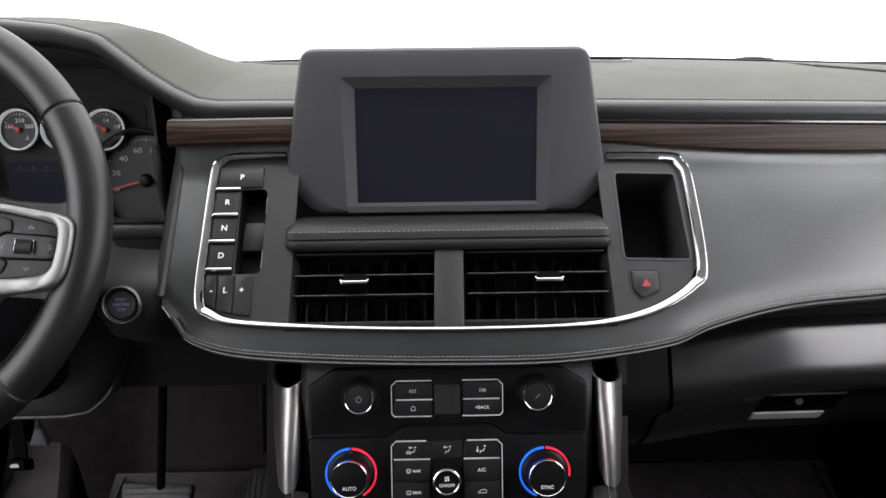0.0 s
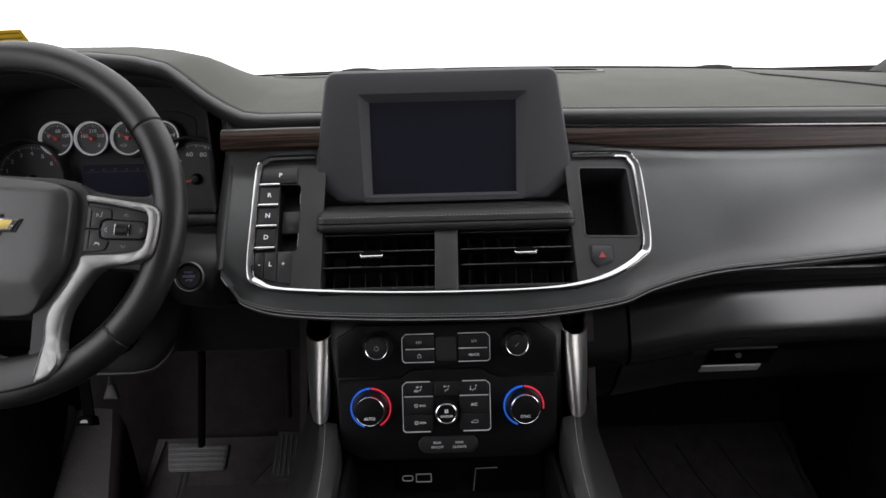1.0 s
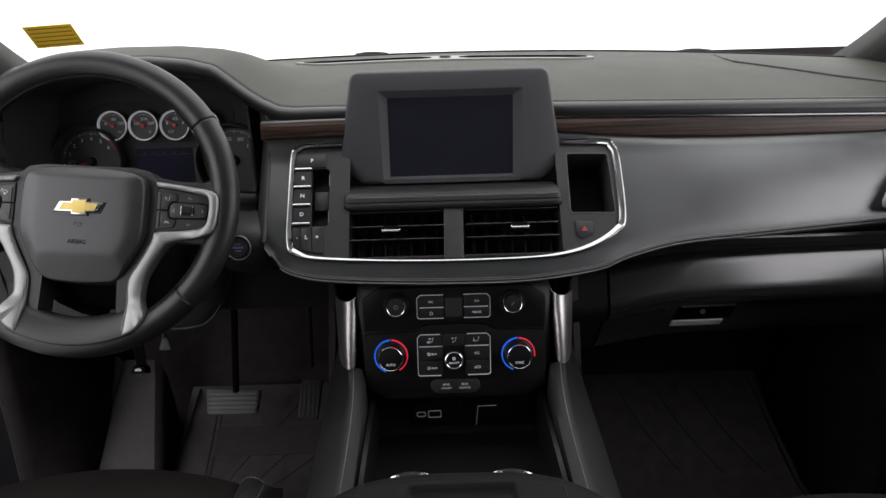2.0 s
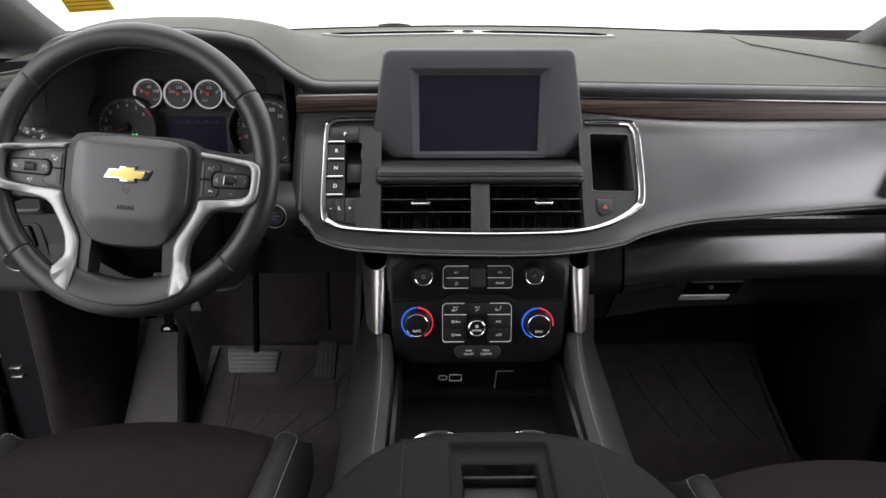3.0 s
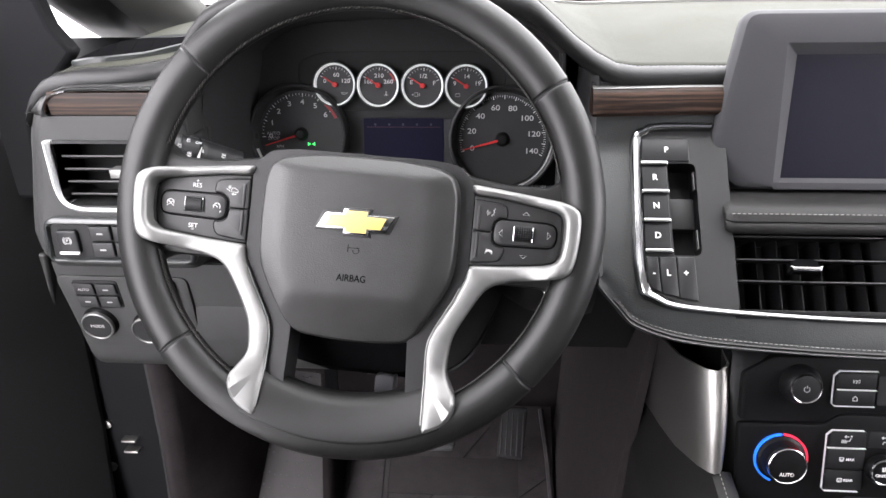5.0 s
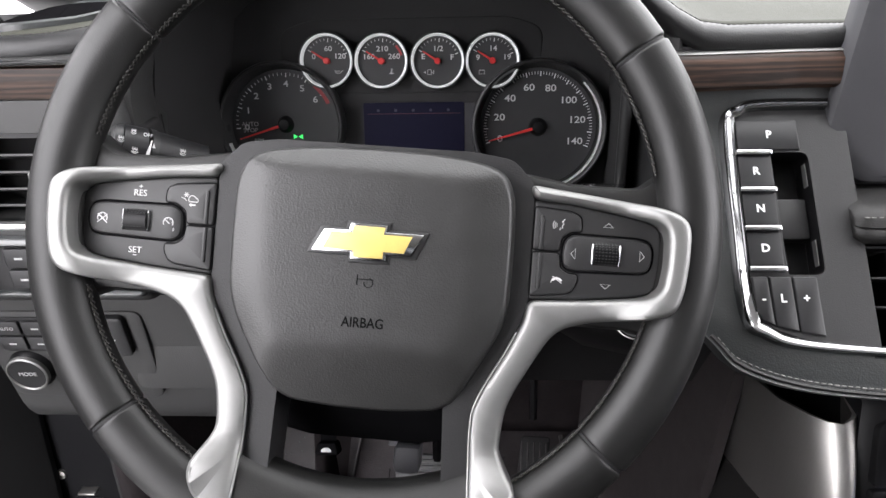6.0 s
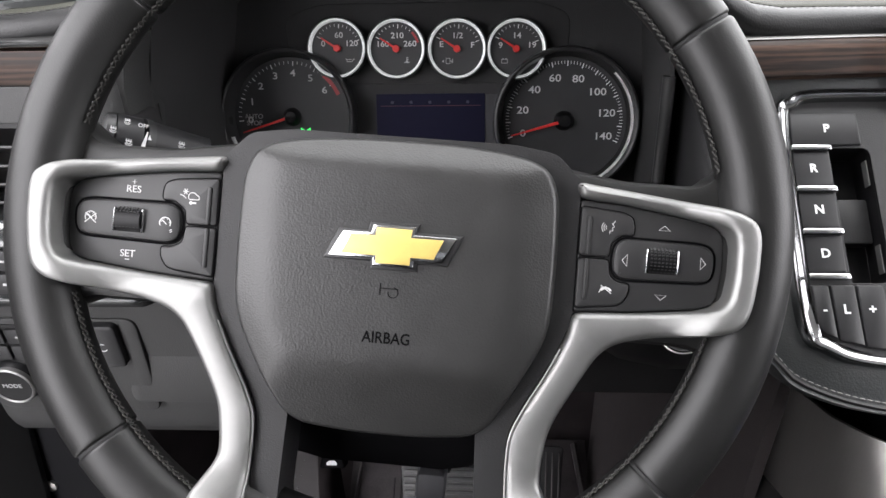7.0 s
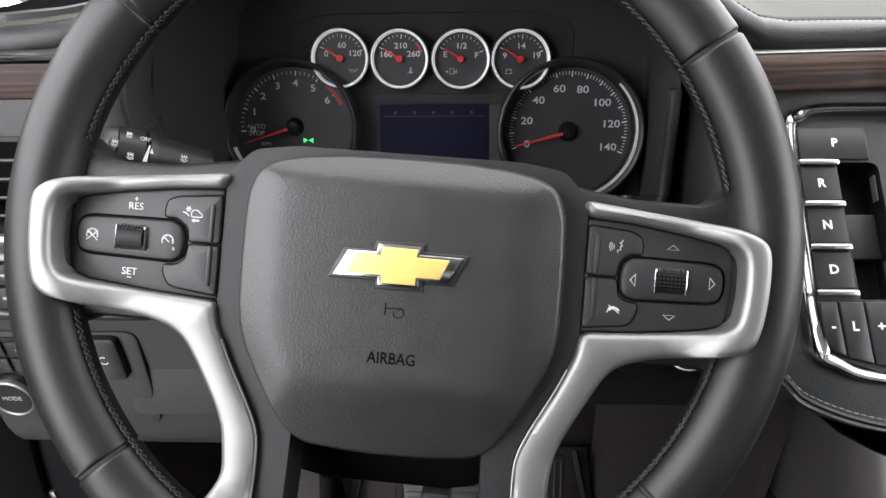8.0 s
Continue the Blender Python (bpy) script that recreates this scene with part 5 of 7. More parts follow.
def dial_symbol(sign):
    """A small outlined sign at the foot of a dial: oil can, thermometer, pump or battery."""
    def line(pts, closed=False):
        return sweep(pts, ((-0.0003, -0.003), (0.0003, -0.003), (0.0003, -0.0027), (-0.0003, -0.0027)), closed=closed)
    if sign == "oil":
        return join(line([(0.0080, -0.0112), (0.0125, -0.0112), (0.0136, -0.0094), (0.0148, -0.0090)]), line([(0.0080, -0.0112), (0.0080, -0.0094), (0.0120, -0.0094)]), line([(0.0068, -0.0088), (0.0080, -0.0096)]))
    if sign == "heat":
        return join(line([(0.0090, -0.0070), (0.0090, -0.0110)]), line([(0.0090, -0.0075), (0.0104, -0.0075)]), line([(0.0090, -0.0090), (0.0104, -0.0090)]), line([(0.0066, -0.0118), (0.0080, -0.0112), (0.0094, -0.0118), (0.0114, -0.0112)]), arc_band(0.0004, 0.0011, 0, 360, -0.003, -0.0027, 10, 0.0090, -0.0108))
    if sign == "fuel":
        return join(line([(-0.0096, -0.0122), (-0.0096, -0.0078), (-0.0062, -0.0078), (-0.0062, -0.0122)], True), line([(-0.0062, -0.0100), (-0.0048, -0.0100), (-0.0046, -0.0116), (-0.0038, -0.0112), (-0.0040, -0.0082)]), prism([(-0.0136, -0.0102), (-0.0114, -0.0090), (-0.0114, -0.0114)], -0.003, -0.0027))
    return join(line([(-0.0125, -0.0118), (-0.0125, -0.0086), (-0.0075, -0.0086), (-0.0075, -0.0118)], True), box(-0.0118, -0.0108, -0.0086, -0.0078, -0.003, -0.0027), box(-0.0092, -0.0082, -0.0086, -0.0078, -0.003, -0.0027))


def small_dial(u, v, texts, sign, red=None):
    T = IC @ Matrix.Translation((u, v, 0)) @ Matrix.Diagonal((0.95, 0.95, 1, 1))
    d = part("small_dial", lathe([(0.0225, -0.006), (0.0225, -0.003), (0.001, -0.003)], 40), M_dial, clus, m=T)
    part("chrome_ring", hoop([(0.0247, -0.006), (0.0248, 0.002), (0.0242, 0.0037), (0.0233, 0.0034), (0.0227, 0.0012), (0.0226, -0.003)], 48), M_gauge_ring, d, "silver ring with a faint glow added", m=T)
    part("dark_lip", hoop([(0.0262, -0.006), (0.0264, 0.0008), (0.0256, 0.0022), (0.0249, 0.0010), (0.0249, -0.006)], 48), M_plastic, d, m=T)
    bm = bmesh.new()
    for q in range(13):
        a = radians(150 - 130 * q / 12)
        L = 0.0034 if q % 6 == 0 else 0.0020
        w = 0.00028 if q % 6 == 0 else 0.00016
        join(bm, moved(box(0.0205 - L, 0.0205, -w, w, -0.003, -0.0028), pose(0, 0, 0, 0, 0, math.degrees(a))))
    part("scale_ring", bm, M_white, d, m=T)
    if red:
        part("red_zone", arc_band(0.0185, 0.0205, red[0], red[1], -0.003, -0.0027, 8), M_red_print, d, m=T)
    bm = bmesh.new()
    for body, x, y in texts:
        join(bm, words(body, 0.0068, x, y, -0.0029, bold=0.00007, stretch=1.12))
    part("scale_print", bm, M_print, d, m=T)
    bm = prism([(-0.0012, -0.003), (0.0012, -0.003), (0.0005, 0.0165), (-0.0005, 0.0165)], 0.0, 0.0006)
    part("needle", moved(bm, pose(0, 0, 0, 0, 0, 57)), M_red, d, "red needle", m=T)
    part("pivot", lathe([(0.0030, -0.003), (0.0030, 0.0012), (0.0024, 0.0018), (0.001, 0.0018)], 20), M_red, d, "red needle hub", m=T)
    part("symbol", dial_symbol(sign), M_grey_print, d, m=T)


small_dial(-0.0742, 0.0415, (("0", -0.0125, 0.004), ("60", 0.0015, 0.011), ("120", 0.0125, 0.004)), "oil")
small_dial(-0.0250, 0.0405, (("160", -0.0120, 0.004), ("210", 0.0010, 0.011), ("260", 0.0120, 0.004)), "heat", (15, 45))
small_dial(0.0253, 0.0398, (("E", -0.0135, 0.004), ("1/2", 0.0005, 0.011), ("F", 0.0135, 0.003)), "fuel")
small_dial(0.0740, 0.0392, (("9", -0.0135, 0.003), ("14", 0.0005, 0.011), ("19", 0.0135, 0.003)), "battery")


def big_dial(u, v, numbers, a0, a1, ticks, rad, needle, size, red=None, arc=(150, 330)):
    T = IC @ Matrix.Translation((u, v, 0)) @ Matrix.Diagonal((size, size, 1, 1))
    d = part("large_dial", lathe([(0.0535, -0.012), (0.0535, -0.008), (0.030, -0.009), (0.001, -0.009)], 56), M_dial, clus, m=T)
    part("outer_ring", hoop([(0.0605, -0.014), (0.0612, 0.0085), (0.0603, 0.0112), (0.0588, 0.0118), (0.0572, 0.0108), (0.0560, 0.0060), (0.0550, -0.002), (0.0535, -0.0085)], 72), M_plastic, d, "dark hooded dial surround", m=T)
    # arc only spans where the surround shines: its highlight as a pale band
    part("glint_arc", moved(arc_band(0.0551, 0.0566, arc[0], arc[1], 0.000, 0.0066, 48), Matrix()), M_dialring, d, "bright crescent for the glint on the surround", m=T)
    bm = bmesh.new()
    for q in range(ticks + 1):
        a = a0 + (a1 - a0) * q / ticks
        major = q % 5 == 0
        L, w = (0.0042, 0.0004) if major else (0.0026, 0.0002)
        join(bm, moved(box(0.0500 - L, 0.0500, -w, w, -0.0085, -0.0080), pose(0, 0, 0, 0, 0, a)))
    part("scale_ring", bm, M_white, d, m=T)
    if red:
        part("red_zone", arc_band(0.0465, 0.0500, red[0], red[1], -0.0088, -0.0078, 12), M_red_print, d, m=T)
    bm = bmesh.new()
    for j, body in enumerate(numbers):
        a = radians(a0 + (a1 - a0) * j / (len(numbers) - 1))
        join(bm, words(body, 0.0086, rad * math.cos(a), rad * math.sin(a), -0.0086, bold=0.00008, stretch=1.22))
    part("scale_print", bm, M_print, d, m=T)
    bm = prism([(-0.0014, 0.0), (0.0014, 0.0), (0.0005, 0.047), (-0.0005, 0.047)], -0.003, -0.0018)
    part("needle", moved(bm, pose(0, 0, 0, 0, 0, needle)), M_red, d, "red needle", m=T)
    part("pivot", lathe([(0.0085, -0.009), (0.0070, -0.004), (0.0050, -0.001), (0.001, -0.0005)], 30), M_black, d, m=T)
    return d, T


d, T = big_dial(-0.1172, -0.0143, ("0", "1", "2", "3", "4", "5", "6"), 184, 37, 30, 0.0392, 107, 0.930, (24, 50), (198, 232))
bm = words("AUTO", 0.0062, -0.036, 0.0005, -0.0086)
join(bm, words("STOP", 0.0062, -0.036, -0.0055, -0.0086), words("RPM", 0.0050, -0.028, -0.0155, -0.0086))
part("lettering", bm, M_grey_print, d, m=T)
bm = prism([(0.0075, -0.0145), (0.0075, -0.0100), (0.0115, -0.0122)], -0.0088, -0.0082)
join(bm, prism([(0.0165, -0.0145), (0.0165, -0.0100), (0.0125, -0.0122)], -0.0088, -0.0082))
part("green_lamp", bm, M_green_lit, d, "green lit symbol", m=T)
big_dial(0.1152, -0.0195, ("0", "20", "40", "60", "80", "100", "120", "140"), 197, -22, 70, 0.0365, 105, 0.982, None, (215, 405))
part("info_screen", prism(rounded([(-0.0435, -0.062), (0.0485, -0.062), (0.0485, 0.0040), (-0.0435, 0.0040)], 0.001, 2), -0.012, -0.006), M_info, clus, "small dark display", m=IC)
part("screen_line", box(-0.040, 0.045, -0.0062, -0.0057, -0.0062, -0.0058), M_dim_red, clus, "thin red line on the display", m=IC)
for q in range(5):
    part("screen_icon", prism(rrect(0.0026, 0.0024, 0.0008, -0.030 + 0.016 * q, -0.0030, 2), -0.0062, -0.0058), M_dim_blue, clus, m=IC)
part("screen_edge", prism([(0.0490, -0.062), (0.0590, -0.062), (0.0590, 0.0030), (0.0490, 0.0030)], -0.012, -0.0062), M_house, clus, m=IC)

# start button
SB = leaning(-0.2965, 0.6235, 0.7070, 14)
start = thing("start_button", SB, "round start button with a chrome ring", "button")
part("ring", hoop([(0.0172, -0.004), (0.0172, 0.0010), (0.0166, 0.0022), (0.0160, 0.0018), (0.0158, -0.002)], 40), M_brushed, start, "thin metal ring", m=SB)
part("collar", hoop([(0.0158, -0.004), (0.0158, 0.0016), (0.0148, 0.0022), (0.0136, 0.0008), (0.0134, -0.004)], 40), M_black, start, "black collar", m=SB)
k = part("cap", lathe([(0.0132, -0.004), (0.0132, 0.0005), (0.0120, 0.0015), (0.001, 0.0010)], 36), M_key, start, m=SB)
bm = words("START", 0.0035, 0, 0.0050, 0.0013)
join(bm, words("ENGINE", 0.0042, 0, 0.0003, 0.0013), words("STOP", 0.0035, 0, -0.0044, 0.0013))
part("lettering", bm, M_blue_print, k, "pale blue lettering", m=SB)

# ---- steering wheel ----
TURN = -4.5
SW = leaning(-0.4655, 0.573, 0.7939, 25.6, TURN)
wheel = thing("steering_wheel", SW, "charcoal leather steering wheel with silver spoke trims", "steering wheel")
RR = 0.1783


def rim_piece(a0, a1, r, n, gap=0.0):
    rows = []
    d = 0.0015 / (radians(a1 - a0) * RR)
    ends = [0, d * 0.25, d * 0.6, d]
    for s in (ends + list(np.linspace(2 * d, 1 - 2 * d, n - 7)) + [1 - e for e in ends[::-1]] if gap else np.linspace(0, 1, n + 1)):
        a = radians(a0 + (a1 - a0) * s)
        e = min(s, 1 - s) * radians(a1 - a0) * RR
        q = r * (1 - 0.07 * max(0, 1 - e / 0.0015) ** 2) if gap else r
        rows.append([((RR + q * math.cos(t)) * math.cos(a), (RR + q * math.cos(t)) * math.sin(a), 0.94 * q * math.sin(t)) for t in [2 * math.pi * j / 20 for j in range(20)]])
    return loft(rows, closed=True, caps=True)


part("rim_core", rim_piece(0, 360, 0.0157, 96), M_void, wheel, m=SW)
g = 0.26
for a0, a1, nn in ((36.5 + g, 142 - g, 40), (142 + g, 221.2 - g, 32), (221.2 + g, 320.6 - g, 40), (320.6 + g, 396.5 - g, 32)):
    part("rim_section", rim_piece(a0, a1, 0.0170, nn, 1), M_rim, wheel, "smooth charcoal leather", m=SW, sharp=60)
for d0, d1 in ((14, 166), (196, 247), (293, 346)):
    bm = bmesh.new()
    for q in range(int((d1 - d0) / 1.25)):
        a, a2 = radians(d0 + 1.25 * q), radians(d0 + 1.25 * (q + 1))
        for z0, z1, rr in ((0.0026, 0.0066, RR - 0.0170), (0.0066, 0.0026, RR - 0.0173)):
            tube([(rr * math.cos(a), rr * math.sin(a), z0), (rr * math.cos(0.5 * (a + a2)), rr * math.sin(0.5 * (a + a2)), 0.5 * (z0 + z1) + 0.0004), (rr * math.cos(a2), rr * math.sin(a2), z1)], 0.0005, 4, bm=bm)
    part("stitching", bm, M_thread_dark, wheel, "dark zigzag thread", m=SW)

# dark leather arms, lower bracket
def spread(bm):
    """Shifts the inner ends of the spokes to the right with the hub; the outer ends stay."""
    for v in bm.verts:
        v.co.x += 0.0037 * (1 - smooth01((abs(v.co.x) - 0.088) / 0.075))
    return bm


for sx in (-1, 1):
    o = rounded([(sx * p, q) for p, q in ((0.066, 0.040), (0.115, 0.0325), (0.150, 0.0325), (0.1690, 0.048), (0.1690, -0.055), (0.150, -0.047), (0.120, -0.047), (0.07, -0.050))], 0.006)
    part("arm", prism(o, -0.024, -0.0005, 0.006), M_rim, wheel, "dark leather arm", m=SW)
so = rounded([(-0.055, 0.0455), (0.055, 0.0455), (0.076, 0.0425), (0.0885, 0.0300), (0.0890, -0.0340), (0.0868, -0.0440), (0.0788, -0.0620), (0.0678, -0.0822), (0.0620, -0.0955), (0.0615, -0.1110), (0.0645, -0.1660), (0.030, -0.176), (-0.030, -0.176), (-0.0645, -0.1660), (-0.0615, -0.1110), (-0.0620, -0.0955), (-0.0678, -0.0822), (-0.0788, -0.0620), (-0.0868, -0.0440), (-0.0890, -0.0340), (-0.0885, 0.0300), (-0.076, 0.0425)], 0.004, 3)
hole = rounded([(-0.046, -0.080), (0.046, -0.080), (0.049, -0.146), (0.040, -0.1545), (-0.040, -0.1545), (-0.049, -0.146)], 0.010)
part("bracket", spread(prism(so, -0.030, 0.0030, holes=(hole,))), M_soft, wheel, "dark grey plastic centre bracket", m=SW, bevel=0.0035)

rows = []
for a in np.linspace(-115, -63, 29):
    c, s_ = math.cos(radians(a)), math.sin(radians(a))
    rows.append([(r * c + 0.002, r * s_, z) for r, z in ((0.150, -0.024), (0.1445, -0.012), (0.1440, -0.003), (0.1465, 0.003), (0.153, 0.0085), (0.161, 0.0130), (0.169, 0.0160), (0.1765, 0.0174), (0.1785, 0.0172), (0.1795, 0.0155))])
part("lower_cover", loft(rows), M_rim, wheel, "smooth dark leather cover at the rim", m=SW, sharp=70, solid=0.002)

# silver spoke trims
SP = SW @ Matrix.Translation((0, 0, -0.007))
PAD = [(0.0884, 0.0219), (0.112, 0.0205), (0.140, 0.0166), (0.156, 0.0137), (0.1609, 0.0109), (0.1629, 0.0045), (0.1630, -0.0095), (0.1615, -0.0210), (0.1584, -0.0258), (0.151, -0.0282), (0.119, -0.0318), (0.0884, -0.0338)]
OUTER = [(0.0858, 0.0296), (0.115, 0.0266), (0.139, 0.0241), (0.158, 0.0210), (0.168, 0.0180), (0.173, 0.0140), (0.1746, 0.0070), (0.1745, -0.0080), (0.1728, -0.0234), (0.170, -0.0323), (0.1645, -0.0366), (0.151, -0.0396), (0.135, -0.0420), (0.122, -0.0440), (0.109, -0.0480), (0.102, -0.0540), (0.0946, -0.0663), (0.0856, -0.0828), (0.0810, -0.0937), (0.0793, -0.1080), (0.0790, -0.1190), (0.0835, -0.1270), (0.0885, -0.1350), (0.0895, -0.1420), (0.0865, -0.1510), (0.0790, -0.1585)]
INNER = [(0.0650, -0.1655), (0.0632, -0.1250), (0.0625, -0.1110), (0.0628, -0.0958), (0.0686, -0.0826), (0.0796, -0.0624), (0.0875, -0.0444)]
for sx in (-1, 1):
    o = rounded([(sx * a, b) for a, b in OUTER + INNER + PAD[::-1]], 0.005, 3)
    bm = prism(o, -0.004, 0.0150, 0.0033)
    for v in bm.verts:
        if v.co.z > 0.0149 and v.co.y < -0.036:
            mid = interp(v.co.y, (-0.150, -0.120, -0.100, -0.080, -0.050), (0.075, 0.0705, 0.0712, 0.078, 0.092))
            v.co.z += 0.06 * smooth01((-0.036 - v.co.y) / 0.02) * (abs(v.co.x) - mid)
        v.co.z += 0.0118 * smooth01((math.hypot(v.co.x, v.co.y) - 0.138) / 0.026)
    part("spoke_trim", spread(bm), M_satin, wheel, "satin silver spoke trim", m=SP, sharp=50)
    # bright bead along the inner edge of the lower spoke
    bead = [((sx * (a - 0.0002)), b, 0.0128 + 0.0118 * smooth01((math.hypot(a, b) - 0.138) / 0.026)) for a, b in rounded(INNER, 0.008, 3)[3:-3]]
    part("trim_bead", spread(tube(bead, 0.0006, 6)), M_satin, wheel, "thin bright bead", m=SP)


# switch pads in the spokes
def mirrored(pts, sx, r, n=3):
    return rounded([(sx * a, b) for a, b in pts], r, n)


def pad_keys(sx):
    p = part("switch_pad", spread(prism(inset(mirrored(PAD, sx, 0.003), 0.0006), -0.004, 0.0104, 0.0014)), M_padkey, wheel, "dark grey switch pad", m=SP)
    r = mirrored([(0.106, -0.0075), (0.107, 0.0008), (0.1115, 0.0042), (0.150, 0.0039), (0.1555, 0.0026), (0.1578, -0.0015), (0.1578, -0.0085), (0.156, -0.0135), (0.1516, -0.0149), (0.112, -0.0161), (0.1072, -0.0138)], sx, 0.003)
    part("groove", spread(sweep(r, ((-0.0002, 0.0100), (0.0009, 0.0100), (0.0009, 0.0108), (-0.0002, 0.0108)))), M_unlit, p, m=SP)
    rk = prism(inset(r, 0.0003), 0.008, 0.0130, 0.0022)
    part("rocker", spread(rk), M_padkey, p, "raised rocker key", m=SP)
    up = mirrored([(0.0895, 0.0180), (0.1105, 0.0162), (0.1155, 0.0140), (0.1165, 0.0100), (0.1165, 0.0056), (0.1105, 0.0056), (0.1052, 0.0015), (0.1045, -0.0055), (0.0895, -0.0055)], sx, 0.0018)
    lo = mirrored([(0.0895, -0.0069), (0.1045, -0.0069), (0.1055, -0.0148), (0.1100, -0.0176), (0.1158, -0.0178), (0.1155, -0.0225), (0.1130, -0.0272), (0.1095, -0.0286), (0.0895, -0.0310)], sx, 0.0018)
    for o in (up, lo):
        k = part("side_key", spread(prism(o, 0.009, 0.0118, 0.0010)), M_padkey, p, m=SP)
        part("key_gap", spread(sweep(o, ((-0.0001, 0.0100), (0.0006, 0.0100), (0.0006, 0.0107), (-0.0001, 0.0107)))), M_unlit, k, m=SP)
        b0, b1 = (0.0135, -0.0055) if o is up else (-0.0069, -0.0268)
        part("key_ridge", spread(box(min(sx * 0.0925, sx * 0.0950), max(sx * 0.0925, sx * 0.0950), b1, b0, 0.0110, 0.0128, 0.0010)), M_padkey, k, m=SP)
    # knurled roller in a chrome cradle
    cx, cy = sx * 0.1308 + 0.0016, -0.0059
    for e in (-1, 1):
        part("roller_cheek", box(cx + e * 0.0072 - 0.0006, cx + e * 0.0072 + 0.0006, cy - 0.0060, cy + 0.0060, 0.010, 0.0150, 0.0006), M_chrome, p, "chrome cheek", m=SP)
    bm = lathe([(0.0066, -0.0064), (0.0066, 0.0064)], 40)
    bm.transform(Matrix.Translation((cx, cy, 0.0100)) @ pose(0, 0, 0, 0, 90, 0))
    part("roller", bm, M_black, p, m=SP)
    bm = bmesh.new()
    for q in range(10):
        t = radians(25 + 130 * q / 9)
        for w in range(7):
            if 3 <= q <= 6 and sx < 0:
                continue
            join(bm, moved(box(-0.0005, 0.0005, -0.0004, 0.0004, 0, 0.0007), Matrix.Translation((cx - 0.0054 + w * 0.0018, cy + 0.0066 * math.cos(t), 0.0100 + 0.0066 * math.sin(t))) @ pose(0, 0, 0, -math.degrees(t))))
    part("knurling", bm, M_plastic, p, m=SP)
    return p


pL, pR = pad_keys(-1), pad_keys(1)
def line_mark(pts, z, closed=False, w=0.0002):
    return sweep(pts, ((-w, z), (w, z), (w, z + 0.0002), (-w, z + 0.0002)), closed=closed)
for pts, z in (([(0.1308, 0.0092), (0.1362, 0.0092), (0.1335, 0.0115)], 0.0105), ([(0.1312, -0.0220), (0.1339, -0.0243), (0.1366, -0.0220)], 0.0105), ([(0.1138, -0.0065), (0.1162, -0.0037), (0.1162, -0.0093)], 0.0131), ([(0.1532, -0.0054), (0.1508, -0.0082), (0.1508, -0.0026)], 0.0131)):
    part("arrow_mark", line_mark(pts, z, True), M_print, pR, m=SP)
part("lettering", words("RES", 0.0050, -0.1295, 0.0096, 0.0105), M_print, pL, m=SP)
part("lettering", words("+", 0.0045, -0.1294, 0.0131, 0.0105), M_print, pL, m=SP)
part("lettering", words("SET", 0.0050, -0.1302, -0.0228, 0.0105), M_print, pL, m=SP)
part("lettering", box(-0.1313, -0.1291, -0.0258, -0.0254, 0.0105, 0.0107), M_print, pL, m=SP)
def gauge_icon(cx, cy, z, cross):
    bm = arc_band(0.0026, 0.0030, -30, 210, z, z + 0.0002, 14, cx, cy)
    join(bm, moved(box(-0.0024, 0.0010, -0.0002, 0.0002, z, z + 0.0002), Matrix.Translation((cx, cy, 0)) @ pose(0, 0, 0, 0, 0, -40)))
    for q in range(4):
        a = radians(10 + 50 * q)
        join(bm, moved(box(0.0019, 0.0025, -0.00015, 0.00015, z, z + 0.0002), Matrix.Translation((cx, cy, 0)) @ pose(0, 0, 0, 0, 0, math.degrees(a))))
    if cross:
        for a in (-40, 40):
            join(bm, moved(box(-0.0037, 0.0037, -0.0002, 0.0002, z, z + 0.0002), Matrix.Translation((cx, cy - 0.0004, 0)) @ pose(0, 0, 0, 0, 0, a)))
    return bm
part("symbol", gauge_icon(-0.1491, -0.0058, 0.0131, True), M_print, pL, m=SP)
bm = gauge_icon(-0.1110, -0.0060, 0.0131, False)
join(bm, line_mark([(-0.1075, -0.0090), (-0.1085, -0.0098), (-0.1072, -0.0098), (-0.1082, -0.0106)], 0.0131))
part("symbol", bm, M_print, pL, m=SP)
# car with a spark and an arrow under it
bm = line_mark(rounded([(-0.1005, 0.0066), (-0.0952, 0.0066), (-0.0952, 0.0082), (-0.0965, 0.0088), (-0.0976, 0.0100), (-0.0998, 0.0100), (-0.1008, 0.0084)], 0.0006, 2), 0.0119, True)
for q in range(3):
    join(bm, moved(box(-0.0015, 0.0015, -0.0002, 0.0002, 0.0119, 0.0121), Matrix.Translation((-0.1022, 0.0104, 0)) @ pose(0, 0, 0, 0, 0, 60 * q)))
join(bm, prism([(-0.1004, 0.0049), (-0.0990, 0.0060), (-0.0990, 0.0053), (-0.0966, 0.0053), (-0.0966, 0.0045), (-0.0990, 0.0045), (-0.0990, 0.0038)], 0.0119, 0.0121), line_mark([(-0.1050, 0.0088), (-0.1032, 0.0082), (-0.1018, 0.0070)], 0.0119))
part("symbol", bm, M_print, pL, m=SP)
# talking head and the hung-up receiver
bm = line_mark([(0.1072, 0.0058), (0.1072, 0.0070), (0.1086, 0.0072), (0.1083, 0.0086), (0.1092, 0.0092), (0.1080, 0.0108)], 0.0119)
for q in range(3):
    join(bm, arc_band(0.0012 + q * 0.0010, 0.0015 + q * 0.0010, 140, 220, 0.0119, 0.0121, 6, 0.1066, 0.0086))
join(bm, moved(box(-0.0010, 0.0010, -0.0002, 0.0002, 0.0119, 0.0121), Matrix.Translation((0.1090, 0.0112, 0)) @ pose(0, 0, 0, 0, 0, 60)))
part("symbol", bm, M_print, pR, m=SP)
